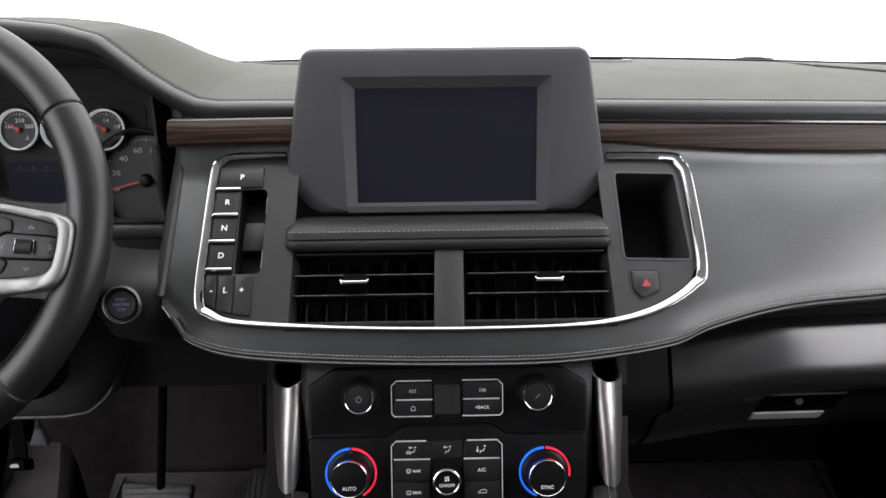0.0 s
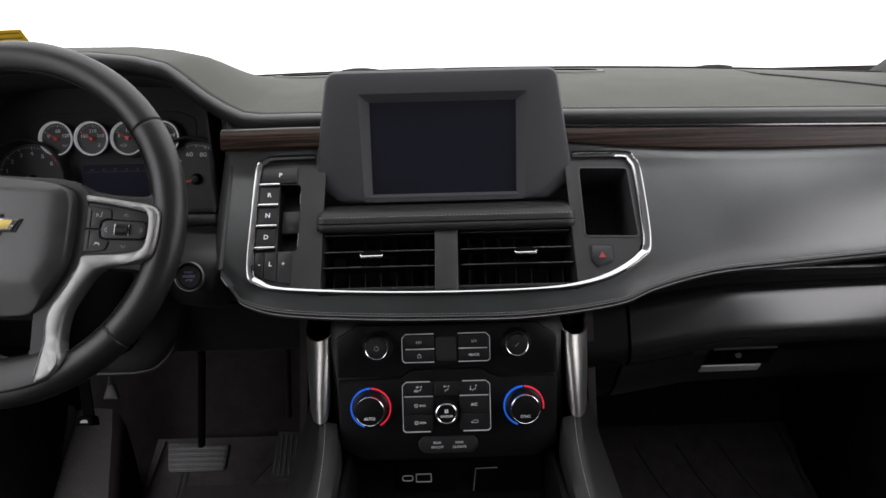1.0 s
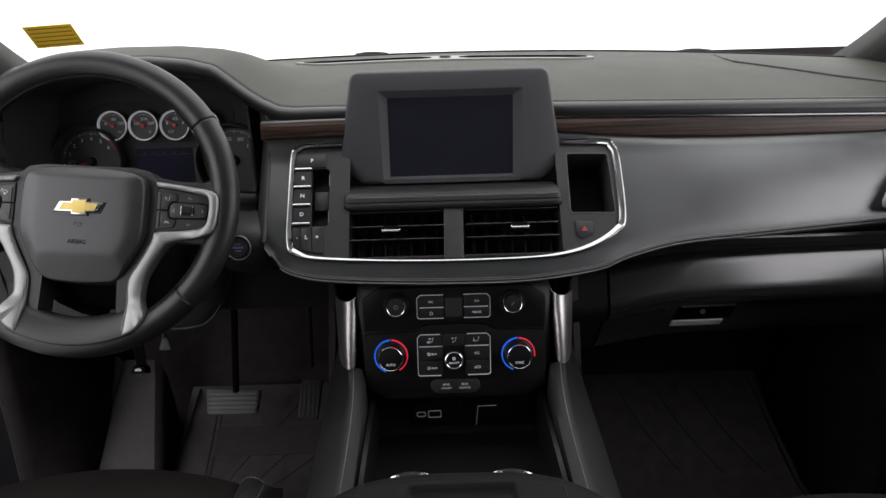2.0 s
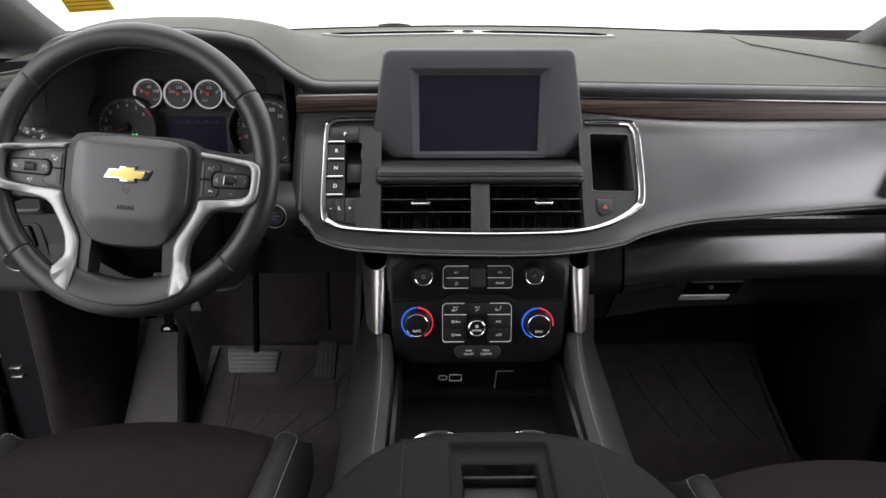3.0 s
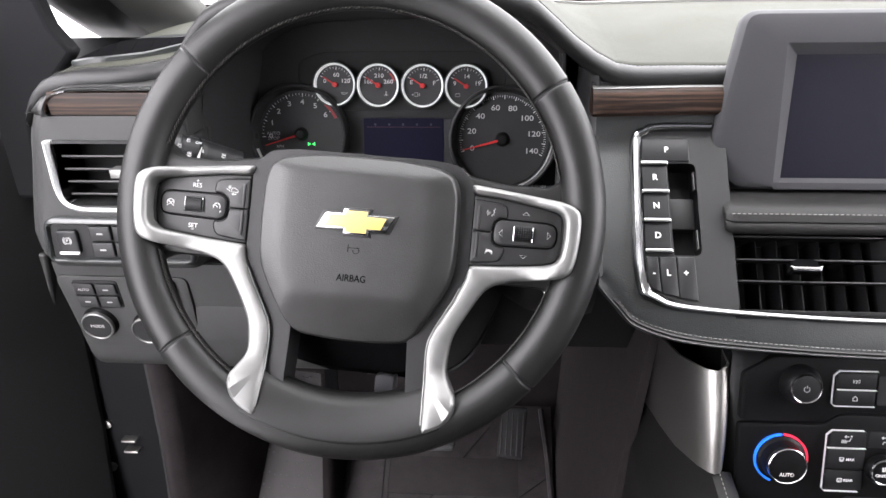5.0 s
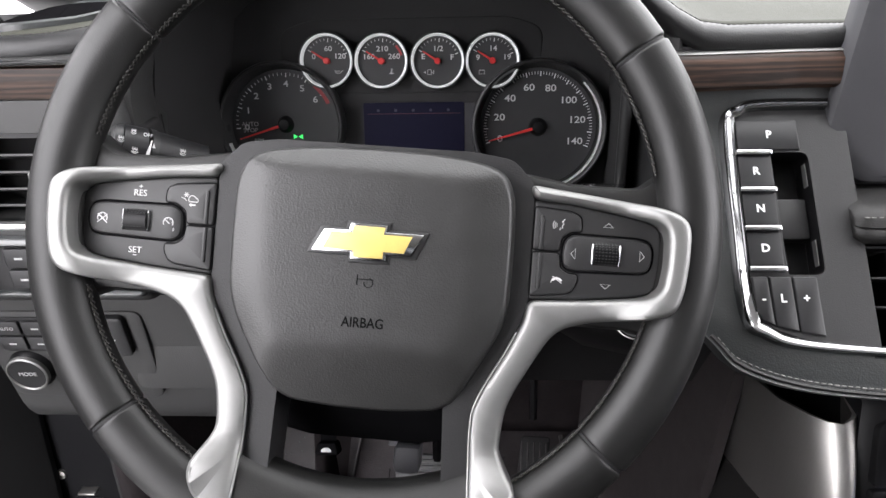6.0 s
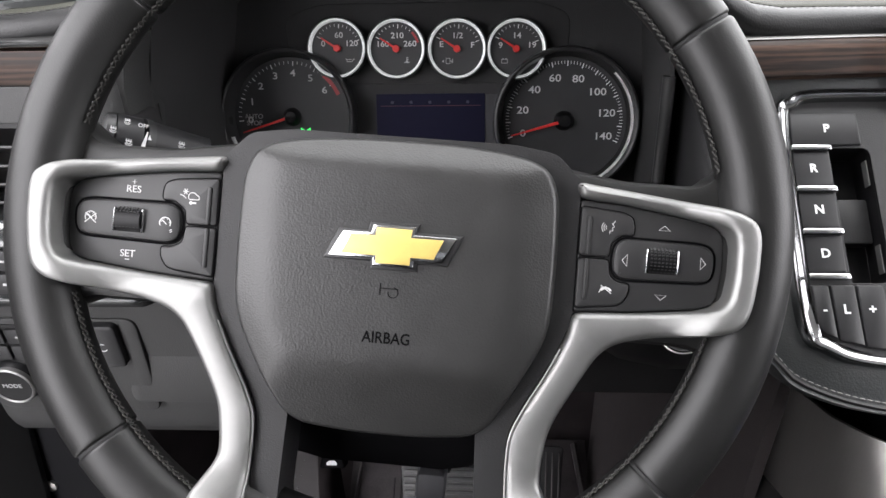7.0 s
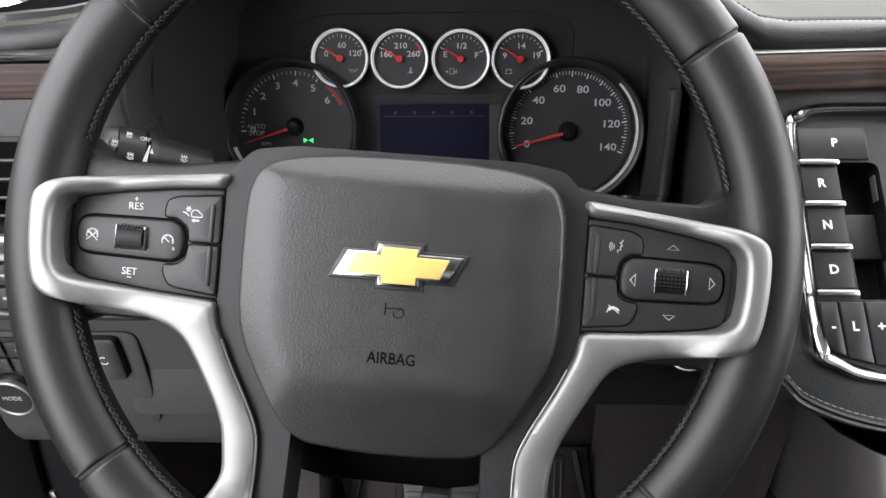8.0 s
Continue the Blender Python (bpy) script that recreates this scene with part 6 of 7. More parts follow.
bm = arc_band(0.0022, 0.0032, 30, 150, 0.0119, 0.0121, 10, 0.1075, -0.0232)
join(bm, moved(box(-0.0032, 0.0032, -0.0002, 0.0002, 0.0119, 0.0121), Matrix.Translation((0.1075, -0.0212, 0)) @ pose(0, 0, 0, 0, 0, -35)))
join(bm, line_mark([(0.1042, -0.0230), (0.1052, -0.0206), (0.1075, -0.0198)], 0.0119))
part("symbol", bm, M_print, pR, m=SP)

# airbag cover: a flat face that falls away to the sides, the top and a lower facet
HALF = [(0.0, 0.0442), (0.030, 0.0436), (0.050, 0.0415), (0.063, 0.0388), (0.0722, 0.0335), (0.0772, 0.0220), (0.0783, 0.0), (0.0783, -0.0180), (0.0779, -0.0370), (0.0752, -0.0505), (0.0690, -0.0630), (0.0605, -0.0785), (0.0515, -0.0945), (0.0430, -0.1008), (0.020, -0.1034)]
HO = rounded(HALF + [(0.0, -0.1038)] + [(-a, b) for a, b in HALF[:0:-1]], 0.012, 4)
HC = Vector((0, -0.026))
def hub_z(k, p):
    q = HC + (Vector(p) - HC) * k
    u, v = abs(q.x), q.y
    faces = (0.0190, 0.0190 - 0.30 * (u - 0.060), 0.0190 - 0.62 * (v - 0.0285), 0.0190 + 0.46 * (v + 0.066), 0.0190 - 0.42 * (0.88 * u - 0.47 * v - 0.074))
    z = -0.0011 * math.log(sum(math.exp(-f / 0.0011) for f in faces)) + 0.0006
    return z - 0.013 * max(0, (k - 0.955) / 0.045) ** 2.4
ks = (1.0, 1.0, 0.994, 0.985, 0.972, 0.958, 0.945, 0.93, 0.91, 0.89, 0.87, 0.85, 0.83, 0.81, 0.79, 0.77, 0.75, 0.73, 0.71, 0.69, 0.67, 0.65, 0.62, 0.59, 0.56, 0.53, 0.50, 0.46, 0.42, 0.36, 0.28, 0.18)
bm = bmesh.new()
V = []
for j, k in enumerate(ks):
    V.append([bm.verts.new((*(HC + (Vector(p) - HC) * k), -0.030 if j == 0 else hub_z(k, p))) for p in HO])
for a, b in zip(V, V[1:]):
    for j in range(len(a)):
        bm.faces.new((a[j - 1], a[j], b[j], b[j - 1]))
tip = bm.verts.new((*HC, hub_z(0, HC)))
for j in range(len(HO)):
    bm.faces.new((V[-1][j - 1], V[-1][j], tip))
bm.faces.new(V[0])
HUB = SW @ Matrix.Translation((0.0050, 0, 0))
cover = part("airbag_cover", bm, M_hub, wheel, "grained charcoal airbag cover", m=HUB, sharp=60)
# cross-shaped badge, plain: gold field in a chrome frame on a dark base
SB2 = HUB @ Matrix.Translation((0, -0.0084, 0.0195))
def cross(pts, s=1.0):
    return [(s * a, s * b) for a, b in pts]
BASE = [(-0.0325, -0.0078), (-0.0262, 0.0068), (-0.0122, 0.0068), (-0.0112, 0.0108), (0.0122, 0.0108), (0.0112, 0.0068), (0.0325, 0.0068), (0.0262, -0.0078), (0.0118, -0.0078), (0.0122, -0.0116), (-0.0098, -0.0116), (-0.0102, -0.0078)]
FRAME = [(-0.0300, -0.0066), (-0.0236, 0.0056), (-0.0104, 0.0056), (-0.0096, 0.0094), (0.0106, 0.0094), (0.0098, 0.0056), (0.0300, 0.0056), (0.0236, -0.0066), (0.0104, -0.0066), (0.0104, -0.0100), (-0.0088, -0.0100), (-0.0090, -0.0066)]
FIELD = [(-0.0238, -0.0050), (-0.0196, 0.0042), (-0.0082, 0.0042), (-0.0078, 0.0080), (0.0090, 0.0080), (0.0084, 0.0042), (0.0238, 0.0042), (0.0196, -0.0050), (0.0088, -0.0050), (0.0086, -0.0086), (-0.0072, -0.0086), (-0.0074, -0.0050)]
part("badge_base", prism(BASE, -0.003, 0.0016, 0.0014), M_plastic, cover, "dark badge base", m=SB2)
part("badge_frame", prism(FRAME, 0.0010, 0.0034, 0.0011), M_chrome, cover, "chrome badge frame", m=SB2)
part("badge_field", prism(FIELD, 0.0024, 0.0039, 0.0004), M_gold, cover, "gold badge field", m=SB2)
part("lettering", words("AIRBAG", 0.0076, 0.0, -0.0520, 0.0197, bold=0.00006, stretch=0.86), M_unlit, cover, "dark moulded lettering", m=HUB)
bm = box(-0.0048, -0.0043, -0.0318, -0.0262, 0.0190, 0.0199)
box(-0.0044, 0.0040, -0.0288, -0.0284, 0.0190, 0.0199, bm=bm)
join(bm, arc_band(0.0022, 0.0026, -190, 80, 0.0190, 0.0199, 12, 0.0016, -0.0304))
part("horn_mark", bm, M_unlit, cover, m=HUB)

# steering column and stalks
col = thing("steering_column", SW, "black steering column shroud", "steering column")
part("shroud", loft([[(x * k, y * k + dy, z) for x, y in rrect(0.150, 0.148, 0.04, 0, 0)] for k, dy, z in ((0.7, -0.045, -0.026), (0.98, -0.060, -0.050), (1.06, -0.070, -0.12), (1.0, -0.070, -0.20))], closed=True, caps=True), M_unlit, col, m=SW)
part("tilt_lever", box(0.020, 0.037, -0.152, -0.134, -0.072, -0.045, 0.004), M_house, col, "grey lever end", m=SW)
part("lever_base", box(0.006, 0.036, -0.133, -0.100, -0.085, -0.050, 0.004), M_jamb, col, m=SW)
part("shroud_seam", box(-0.045, 0.006, -0.106, -0.104, -0.065, -0.055, 0.0005), M_plastic, col, m=SW)
stalk = thing("wiper_stalk", pose(-0.56, 0.70, 0.80), "dark wiper stalk with white symbols", "stalk")
E0, E1, C0, C1, A0, A1 = (Vector(p) + Vector((-0.006, 0, -0.005)) for p in ((-0.6506, 0.668, 0.8228), (-0.6452, 0.671, 0.8201), (-0.6328, 0.679, 0.814), (-0.6295, 0.682, 0.8116), (-0.6141, 0.694, 0.803), (-0.6011, 0.702, 0.7961)))
part("end_cap", tube([E0, E0.lerp(E1, 0.3), E1], [0.0105, 0.0135, 0.0146], 20), M_plastic, stalk)
part("twist_grip", tube([E1.lerp(C0, 0.03), C0], [0.0148, 0.0150], 20), M_key, stalk)
part("collar", tube([C0.lerp(C1, 0.05), C1], 0.0154, 20), M_plastic, stalk)
part("arm", tube([C1, A0, A1], [0.0150, 0.0135, 0.0130], 16), M_key, stalk)
ax = (A0 - E0).normalized()
side = Vector((0, -0.82, 0.57))
side = (side - ax * side.dot(ax)).normalized()
across = side.cross(ax).normalized()
def on_stalk(p, lift=0.0165):
    """A flat frame on the front of the stalk, its x along the stalk."""
    o = p + side * lift
    return Matrix(((ax.x, across.x, side.x, o.x), (ax.y, across.y, side.y, o.y), (ax.z, across.z, side.z, o.z), (0, 0, 0, 1)))
def wash_icon(r):
    bm = arc_band(r, r + 0.0004, 200, 340, 0, 0.0003, 10)
    join(bm, arc_band(r * 0.5, r * 0.5 + 0.0004, 0, 360, 0, 0.0003, 12), box(-r, r, r * 0.2, r * 0.2 + 0.0005, 0, 0.0003))
    for k in (-1, 0, 1):
        join(bm, box(k * r * 0.7 - 0.0002, k * r * 0.7 + 0.0002, r * 0.5, r * 1.1, 0, 0.0003))
    return bm
part("symbol", wash_icon(0.0019), M_print, stalk, m=on_stalk(E0.lerp(E1, 0.65), 0.0144))
G = on_stalk(E1.lerp(C0, 0.5), 0.0151)
part("symbol", moved(wash_icon(0.0019), Matrix.Translation((-0.001, -0.006, -0.0008))), M_print, stalk, m=G)
part("symbol", moved(wash_icon(0.0016), Matrix.Translation((-0.003, 0.0070, -0.0014))), M_print, stalk, m=G)
part("lettering", words("OFF", 0.0036, 0.0065, 0.0065, -0.0012), M_print, stalk, m=G)
part("symbol", prism([(0.006, -0.008), (0.0085, -0.008), (0.0095, 0.003), (0.0088, 0.003)], 0, 0.0004), M_print, stalk, m=G)
part("symbol", prism([(-0.0012, -0.002), (0.0012, -0.002), (0, 0.0012)], 0, 0.0004), M_print, stalk, m=on_stalk(C0.lerp(C1, 0.5), 0.0155))
part("symbol", wash_icon(0.0020), M_print, stalk, m=on_stalk(C1.lerp(A0, 0.85), 0.0140))
# ---- left switch panels ----
LV = pose(0, 0.664, 0, 90)
lvent = thing("air_vent", leaning(-0.71, 0.67, 0.79, 0), "black slatted side air vent in a chrome frame", "air vent")
well(end_vent, 0.045, LV, M_void, "vent_box", lvent)
up = spline([(-0.7735, 0.824), (-0.7740, 0.800), (-0.7735, 0.778), (-0.7690, 0.764), (-0.7560, 0.7575), (-0.735, 0.7565), (-0.690, 0.7565), (-0.645, 0.7565)], 5)
N = normals2(up, False)
part("chrome_frame", loft([[(p.x + n.x * a * 0.0028, p.y + n.y * a * 0.0028, b) for a, b in ((-1, -0.010), (-1, 0.002), (-0.3, 0.0045), (0.6, 0.003), (1, -0.001), (1, -0.010))] for p, n in zip(up, N)], closed=True, caps=True), M_dialring, lvent, "thick chrome frame", m=LV, sharp=50)
for k in range(4):
    v = 0.7715 + k * 0.0125
    part("slat", moved(box(-0.764, -0.642, -0.0010, 0.0010, -0.022, 0.0, 0.0008), Matrix.Translation((0, v, -0.004)) @ pose(0, 0, 0, -22)), M_plastic, lvent, m=LV)
part("tab", box(-0.715, -0.696, 0.790, 0.799, -0.008, 0.006, 0.0015), M_satin, lvent, m=LV)
sw = thing("switch_panel", leaning(-0.721, 0.6545, 0.7285, 0), "dark switch panel with a parking brake switch", "switch panel")
S1 = WORLD[sw]
so1 = rounded([(-0.070, -0.022), (0.075, -0.022), (0.075, 0.020), (-0.066, 0.020)], 0.008)
part("recess", prism(so1, -0.004, 0.0008, 0.0005), M_void, sw, m=S1)
part("surround", sweep(so1, ((-0.003, -0.004), (-0.003, 0.0015), (-0.001, 0.0042), (0.0015, 0.0038), (0.003, 0.0005), (0.003, -0.004))), M_leather, sw, "rounded rim of the recess", m=S1, sharp=60)
k = part("brake_switch", prism(rrect(0.021, 0.025, 0.003, -0.047, -0.001), 0, 0.0050, 0.002), M_key, sw, m=S1)
part("trim", box(-0.0572, -0.0368, -0.0135, -0.0105, 0.0040, 0.0062, 0.0008), M_dialring, k, "bright lower edge", m=S1)
bm = arc_band(0.0028, 0.0033, 0, 360, 0.0050, 0.0053, 20, -0.047, 0.001)
join(bm, arc_band(0.0040, 0.0045, 120, 240, 0.0050, 0.0053, 10, -0.047, 0.001), arc_band(0.0040, 0.0045, -60, 60, 0.0050, 0.0053, 10, -0.047, 0.001), words("P", 0.0040, -0.047, 0.001, 0.0051))
part("mark", bm, M_print, k, m=S1)
for a, b in ((-0.024, -0.002), (0.000, 0.022)):
    for c, d_ in ((0.001, 0.016), (-0.016, -0.001)):
        k = part("key", prism(rounded([(a, c), (b, c), (b, d_), (a, d_)], 0.002, 3), 0, 0.0045, 0.0012), M_key, sw, m=S1)
        part("mark", box(0.5 * (a + b) - 0.003, 0.5 * (a + b) + 0.003, 0.5 * (c + d_) - 0.0008, 0.5 * (c + d_) + 0.0008, 0.0044, 0.0047), M_grey_print, k, m=S1)
lp = thing("headlamp_panel", leaning(-0.751, 0.690, 0.630, -8), "grey panel with headlamp knob and small keys", "switch panel")
S2 = WORLD[lp]
part("plate", prism(rounded([(-0.066, 0.045), (-0.058, -0.048), (-0.02, -0.050), (0.075, -0.050), (0.078, 0.045)], 0.010), -0.012, 0.002, 0.002), M_endskin, lp, m=S2)
part("key_field", prism(rrect(0.050, 0.036, 0.004, -0.024, 0.022), 0.001, 0.003, 0.001), M_black, lp, m=S2)
for i in range(2):
    for j in range(2):
        cx, cy = -0.036 + 0.024 * i, 0.030 - 0.016 * j
        k = part("key", prism(rrect(0.022, 0.014, 0.002, cx, cy, 2), 0.002, 0.0055, 0.001), M_key, lp, m=S2)
        part("mark", words("AUTO", 0.0045, cx, cy, 0.0056) if i + j == 0 else box(cx - 0.003, cx + 0.003, cy - 0.0007, cy + 0.0007, 0.0054, 0.0057), M_grey_print, k, m=S2)
def mode_knob(u, v, r, body):
    T = S2 @ Matrix.Translation((u, v, 0))
    k = part("knob", lathe([(r * 1.12, 0), (r * 1.10, 0.003), (r, 0.005), (r * 0.97, 0.0085), (r * 0.9, 0.0100), (0.001, 0.0096)], 40), M_black, lp, m=T)
    part("ring", hoop([(r * 1.00, 0.0070), (r * 0.99, 0.0104), (r * 0.92, 0.0112), (r * 0.87, 0.0104), (r * 0.86, 0.0092)], 40), M_satin, k, "chrome ring", m=T)
    if body:
        part("mark", words(body, 0.0055, 0, 0, 0.0098), M_grey_print, k, m=T)
mode_knob(-0.0325, -0.016, 0.0178, "MODE")
mode_knob(0.022, -0.021, 0.0172, "")
sw2 = thing("dimmer_switch", leaning(-0.700, 0.684, 0.652, -8), "small dark dimmer switch", "switch")
part("key", prism(rrect(0.026, 0.040, 0.004), -0.004, 0.005, 0.002), M_key, sw2, m=WORLD[sw2])
part("mark", arc_band(0.003, 0.0036, 60, 330, 0.0049, 0.0052, 12), M_white, sw2, m=WORLD[sw2])
part("storage_lid", prism(rounded([(-0.695, 0.592), (-0.47, 0.592), (-0.455, 0.61), (-0.455, 0.662), (-0.695, 0.662)], 0.008), -0.004, 0.003, 0.002), M_endskin, dash, "dark lid in the knee panel", m=Matrix.Translation((0, 0.694, 0)) @ pose(0, 0, 0, 90))

part("lid_pull", tube([(-0.600, 0.6895, 0.604), (-0.560, 0.6885, 0.6025), (-0.520, 0.6885, 0.6035), (-0.498, 0.6890, 0.609), (-0.490, 0.6895, 0.620)], 0.0030, 8), M_endskin, dash, "rounded pull edge of the lid")

# left upper vent in the dash top
tv = thing("demister_vent", pose(-0.735, 0.80, top_z(-0.735, 0.80)), "black slatted demister vent in the dash top", "air vent")
def draped(bm):
    """Lays a flat piece on the dash top."""
    for v in bm.verts:
        v.co.z += top_z(v.co.x, v.co.y)
    return bm
base = [(-0.768, 0.727), (-0.738, 0.724), (-0.700, 0.738), (-0.655, 0.758), (-0.655, 0.802), (-0.731, 0.816), (-0.790, 0.796)]
vo = rounded(base, 0.008)
part("frame", draped(sweep(vo, ((0, -0.004), (0, 0.0040), (0.0015, 0.0052), (0.003, 0.0040), (0.003, -0.004)))), M_leather, tv, "raised leather rim")
rows = []
for x in np.linspace(-0.786, -0.658, 16):
    lo, hi = interp(x, (-0.790, -0.768, -0.738, -0.700, -0.655), (0.790, 0.732, 0.728, 0.742, 0.762)), interp(x, (-0.790, -0.731, -0.655), (0.794, 0.813, 0.799))
    rows.append([on_top(x, lo + (hi - lo) * k / 5, 0.0014) for k in range(6)])
part("backing", loft(rows), M_unlit, tv, solid=0.003)
for k in range(6):
    x = -0.768 + k * 0.019
    part("slat", draped(tube([(x - 0.008, 0.803 if k else 0.785, 0.0030), (x + 0.002, 0.775, 0.0034), (x + 0.013, 0.746, 0.0030)], 0.0018, 6)), M_unlit, tv)

# right end vent
RV = leaning(0.694, 0.640, 0.772, 33)
rvent = thing("air_vent", RV, "black slatted passenger air vent with a chrome edge", "air vent")
ro2 = rounded([(-0.094, -0.033), (0.070, -0.030), (0.070, 0.070), (-0.005, 0.060), (-0.050, 0.0258), (-0.0726, 0.0018)], [0.002, 0.002, 0.002, 0.02, 0.02, 0.02])
part("frame", sweep(ro2, ((-0.0005, -0.008), (-0.0005, 0.0005), (0.002, 0.0022), (0.007, 0.0008), (0.012, -0.006))), M_leather, rvent, "smooth leather lip", m=RV, sharp=60)
well(ro2, 0.05, RV, M_void, "vent_box", rvent)
part("chrome_edge", tube([(-0.098, -0.0370, 0.003), (-0.06, -0.0362, 0.004), (0.0, -0.0350, 0.004), (0.07, -0.034, 0.004)], 0.0034, 8), M_chrome, rvent, "chrome lower edge", m=RV)
for k in range(5):
    v = -0.014 + k * 0.0175
    u0 = interp(v, (-0.033, 0.0018, 0.0258, 0.060), (-0.090, -0.070, -0.046, -0.002))
    part("slat", box(u0, 0.068, v, v + 0.0018, -0.022, -0.003, 0.0006), M_plastic, rvent, m=RV)
for u in (-0.060, -0.040, -0.020):
    part("vane", box(u, u + 0.0014, -0.030, interp(u, (-0.0726, -0.05, -0.005), (0.0, 0.022, 0.056)), -0.045, -0.026), M_black, rvent, m=RV)

# ---- glove box ----
glove = thing("glove_box", pose(0.46, 0.74, 0.54), "dark glove box with a pull handle", "glove box")
def glove_row(x, k=0.0):
    return [Vector((x, y, z)) for y, z in ((0.775, 0.640), (0.722, 0.641), (0.716, 0.639), (0.711, 0.633), (0.7055, 0.622), (0.700, 0.610), (0.695, 0.598), (0.691, 0.588), (0.689, 0.578), (0.692, 0.568), (0.703, 0.558), (0.722, 0.548), (0.738, 0.527), (0.750, 0.505), (0.765, 0.485), (0.785, 0.465))]
def glove_z(x):
    return interp(x, (0.17, 0.25, 0.36, 0.5, 0.8), (-0.030, -0.020, 0.0, 0.004, 0.008))
part("lid", loft([[p + Vector((0, 0, glove_z(x))) for p in glove_row(x)] for x in np.linspace(0.2425, 0.662, 24)]), M_lid, glove, "dark padded lid", sharp=60, solid=0.012)
part("side_fill", loft([[p + Vector((0, 0.003, glove_z(x))) for p in glove_row(x)] for x in np.linspace(0.160, 0.2390, 8)]), M_black, glove, sharp=60, solid=0.012)
part("side_fill", loft([[p + Vector((0, 0.003, glove_z(x))) for p in glove_row(x)] for x in np.linspace(0.6655, 0.82, 8)]), M_lid, glove, sharp=60, solid=0.012)
def on_lid(x, z, out):
    """A point of the lid at a given height, lifted off it."""
    row = [p + Vector((0, 0, glove_z(x))) for p in glove_row(x)][::-1]
    return Vector((x, interp(z, [p.z for p in row], [p.y for p in row]) - out, z))
def lid_patch(x0, x1, z0, z1, out):
    return loft([[on_lid(x, z, out) for z in np.linspace(z0, z1, 6)] for x in np.linspace(x0, x1, 10)])
# dark patch laid on the lid gives the shade of the handle slit
part("handle_recess", lid_patch(0.362, 0.456, 0.512, 0.5440, 0.0012), M_unlit, glove, "dark patch for the shaded slit behind the handle", solid=0.001)
part("handle_edge", lid_patch(0.366, 0.453, 0.5455, 0.5475, 0.0022), M_satin, glove, "thin bright edge", solid=0.002)
part("lock", moved(lathe([(0.004, 0), (0.004, 0.003), (0.001, 0.003)], 20), leaning(0.404, on_lid(0.404, 0.5330, 0.002).y, 0.5330, 0)), M_satin, glove)
part("lower_lip", lid_patch(0.361, 0.447, 0.4940, 0.5085, 0.0020), M_lipsheen, glove, "lower lip, its sheen put into a pale colour", solid=0.003, bevel=0.002)

# ---- lower console ----
con = thing("centre_console", pose(0, 0.45, 0.25), "dark centre console with leather sides and open cubby", "console")
part("body", loft([[(-0.165, y, 0.0), (-0.165, y, z), (0.162, y, z), (0.162, y, 0.0)] for y, z in ((-0.6, 0.42), (0.25, 0.42), (0.42, 0.415), (0.56, 0.40), (0.74, 0.40))]), M_void, con, solid=0.006)
part("cubby_back", loft([[(-0.125, y, z), (0.122, y, z)] for y, z in ((0.600, 0.485), (0.612, 0.465), (0.614, 0.425), (0.600, 0.405), (0.50, 0.402))]), M_black, con, solid=0.005)
for sx in (-1, 1):
    part("cubby_side", loft([[(sx * 0.124, y, z) for y, z in ((0.62, z0), (0.5, z0), (0.30, z0))] for z0 in (0.40, 0.45, 0.49)]), M_black, con, solid=0.006)
    A = spline([(0.1530, 0.580, 0.5365), (0.1500, 0.545, 0.523), (0.1490, 0.500, 0.509), (0.1490, 0.450, 0.501), (0.1490, 0.400, 0.497), (0.1490, 0.300, 0.494), (0.1490, 0.20, 0.494)], 4)
    B = spline([(0.1885, 0.748, 0.4985), (0.1955, 0.690, 0.466), (0.1960, 0.600, 0.458), (0.1945, 0.520, 0.456), (0.1930, 0.430, 0.452), (0.1920, 0.320, 0.450), (0.1920, 0.20, 0.450)], 4)
    rows = []
    for p, q in zip(A, B):
        i0 = Vector((p.x - 0.020, p.y + 0.004, p.z - 0.004))
        sec = [Vector((i0.x - 0.004, i0.y, i0.z - 0.10)), Vector((i0.x - 0.003, i0.y, i0.z - 0.012)), i0, p + Vector((-0.007, 0, 0.0015)), p, p + (q - p) * 0.12 + Vector((0, 0, 0.003)), p + (q - p) * 0.5 + Vector((0.004, 0, 0.006)), p + (q - p) * 0.88 + Vector((0.002, 0, 0.004)), q, q + Vector((0.003, 0, -0.012)), q + Vector((0.008, 0.01, -0.15)), Vector((q.x + 0.02, q.y + 0.03, 0.0))]
        rows.append([Vector((sx * v.x, v.y, v.z)) for v in sec])
    part("leather_side", loft(rows), M_console, con, "charcoal stitched leather side", sharp=50, solid=0.006)
    part("stitching", stitches([r[3] + Vector((0, 0, 0.0006)) for r in rows], 0.0044, 0.003, 0.0004), M_thread, con, "grey thread seam")
    part("tunnel_side", loft([[Vector((sx * (0.190 + 0.052 * t), y, (zt) * (1 - t))) for t in (0, 0.3, 0.7, 1)] for y, zt in ((0.70, 0.63), (0.80, 0.61), (0.95, 0.57), (1.12, 0.50), (1.30, 0.45))]), M_tunnel, con, "carpeted tunnel side", solid=0.01)
for cx in (-0.062, 0.060):
    c = part("cup_holder", lathe([(0.036, 0.36), (0.040, 0.45), (0.041, 0.452), (0.037, 0.45), (0.034, 0.37), (0.001, 0.37)], 40), M_void, con, m=Matrix.Translation((cx, 0.398, 0.012)))
    part("cup_ring", hoop([(0.0400, 0.450), (0.0435, 0.453), (0.0440, 0.456), (0.0410, 0.458), (0.0385, 0.455), (0.0385, 0.448)], 48), M_chrome, c, "chrome cup ring", m=Matrix.Translation((cx, 0.398, 0.012)))
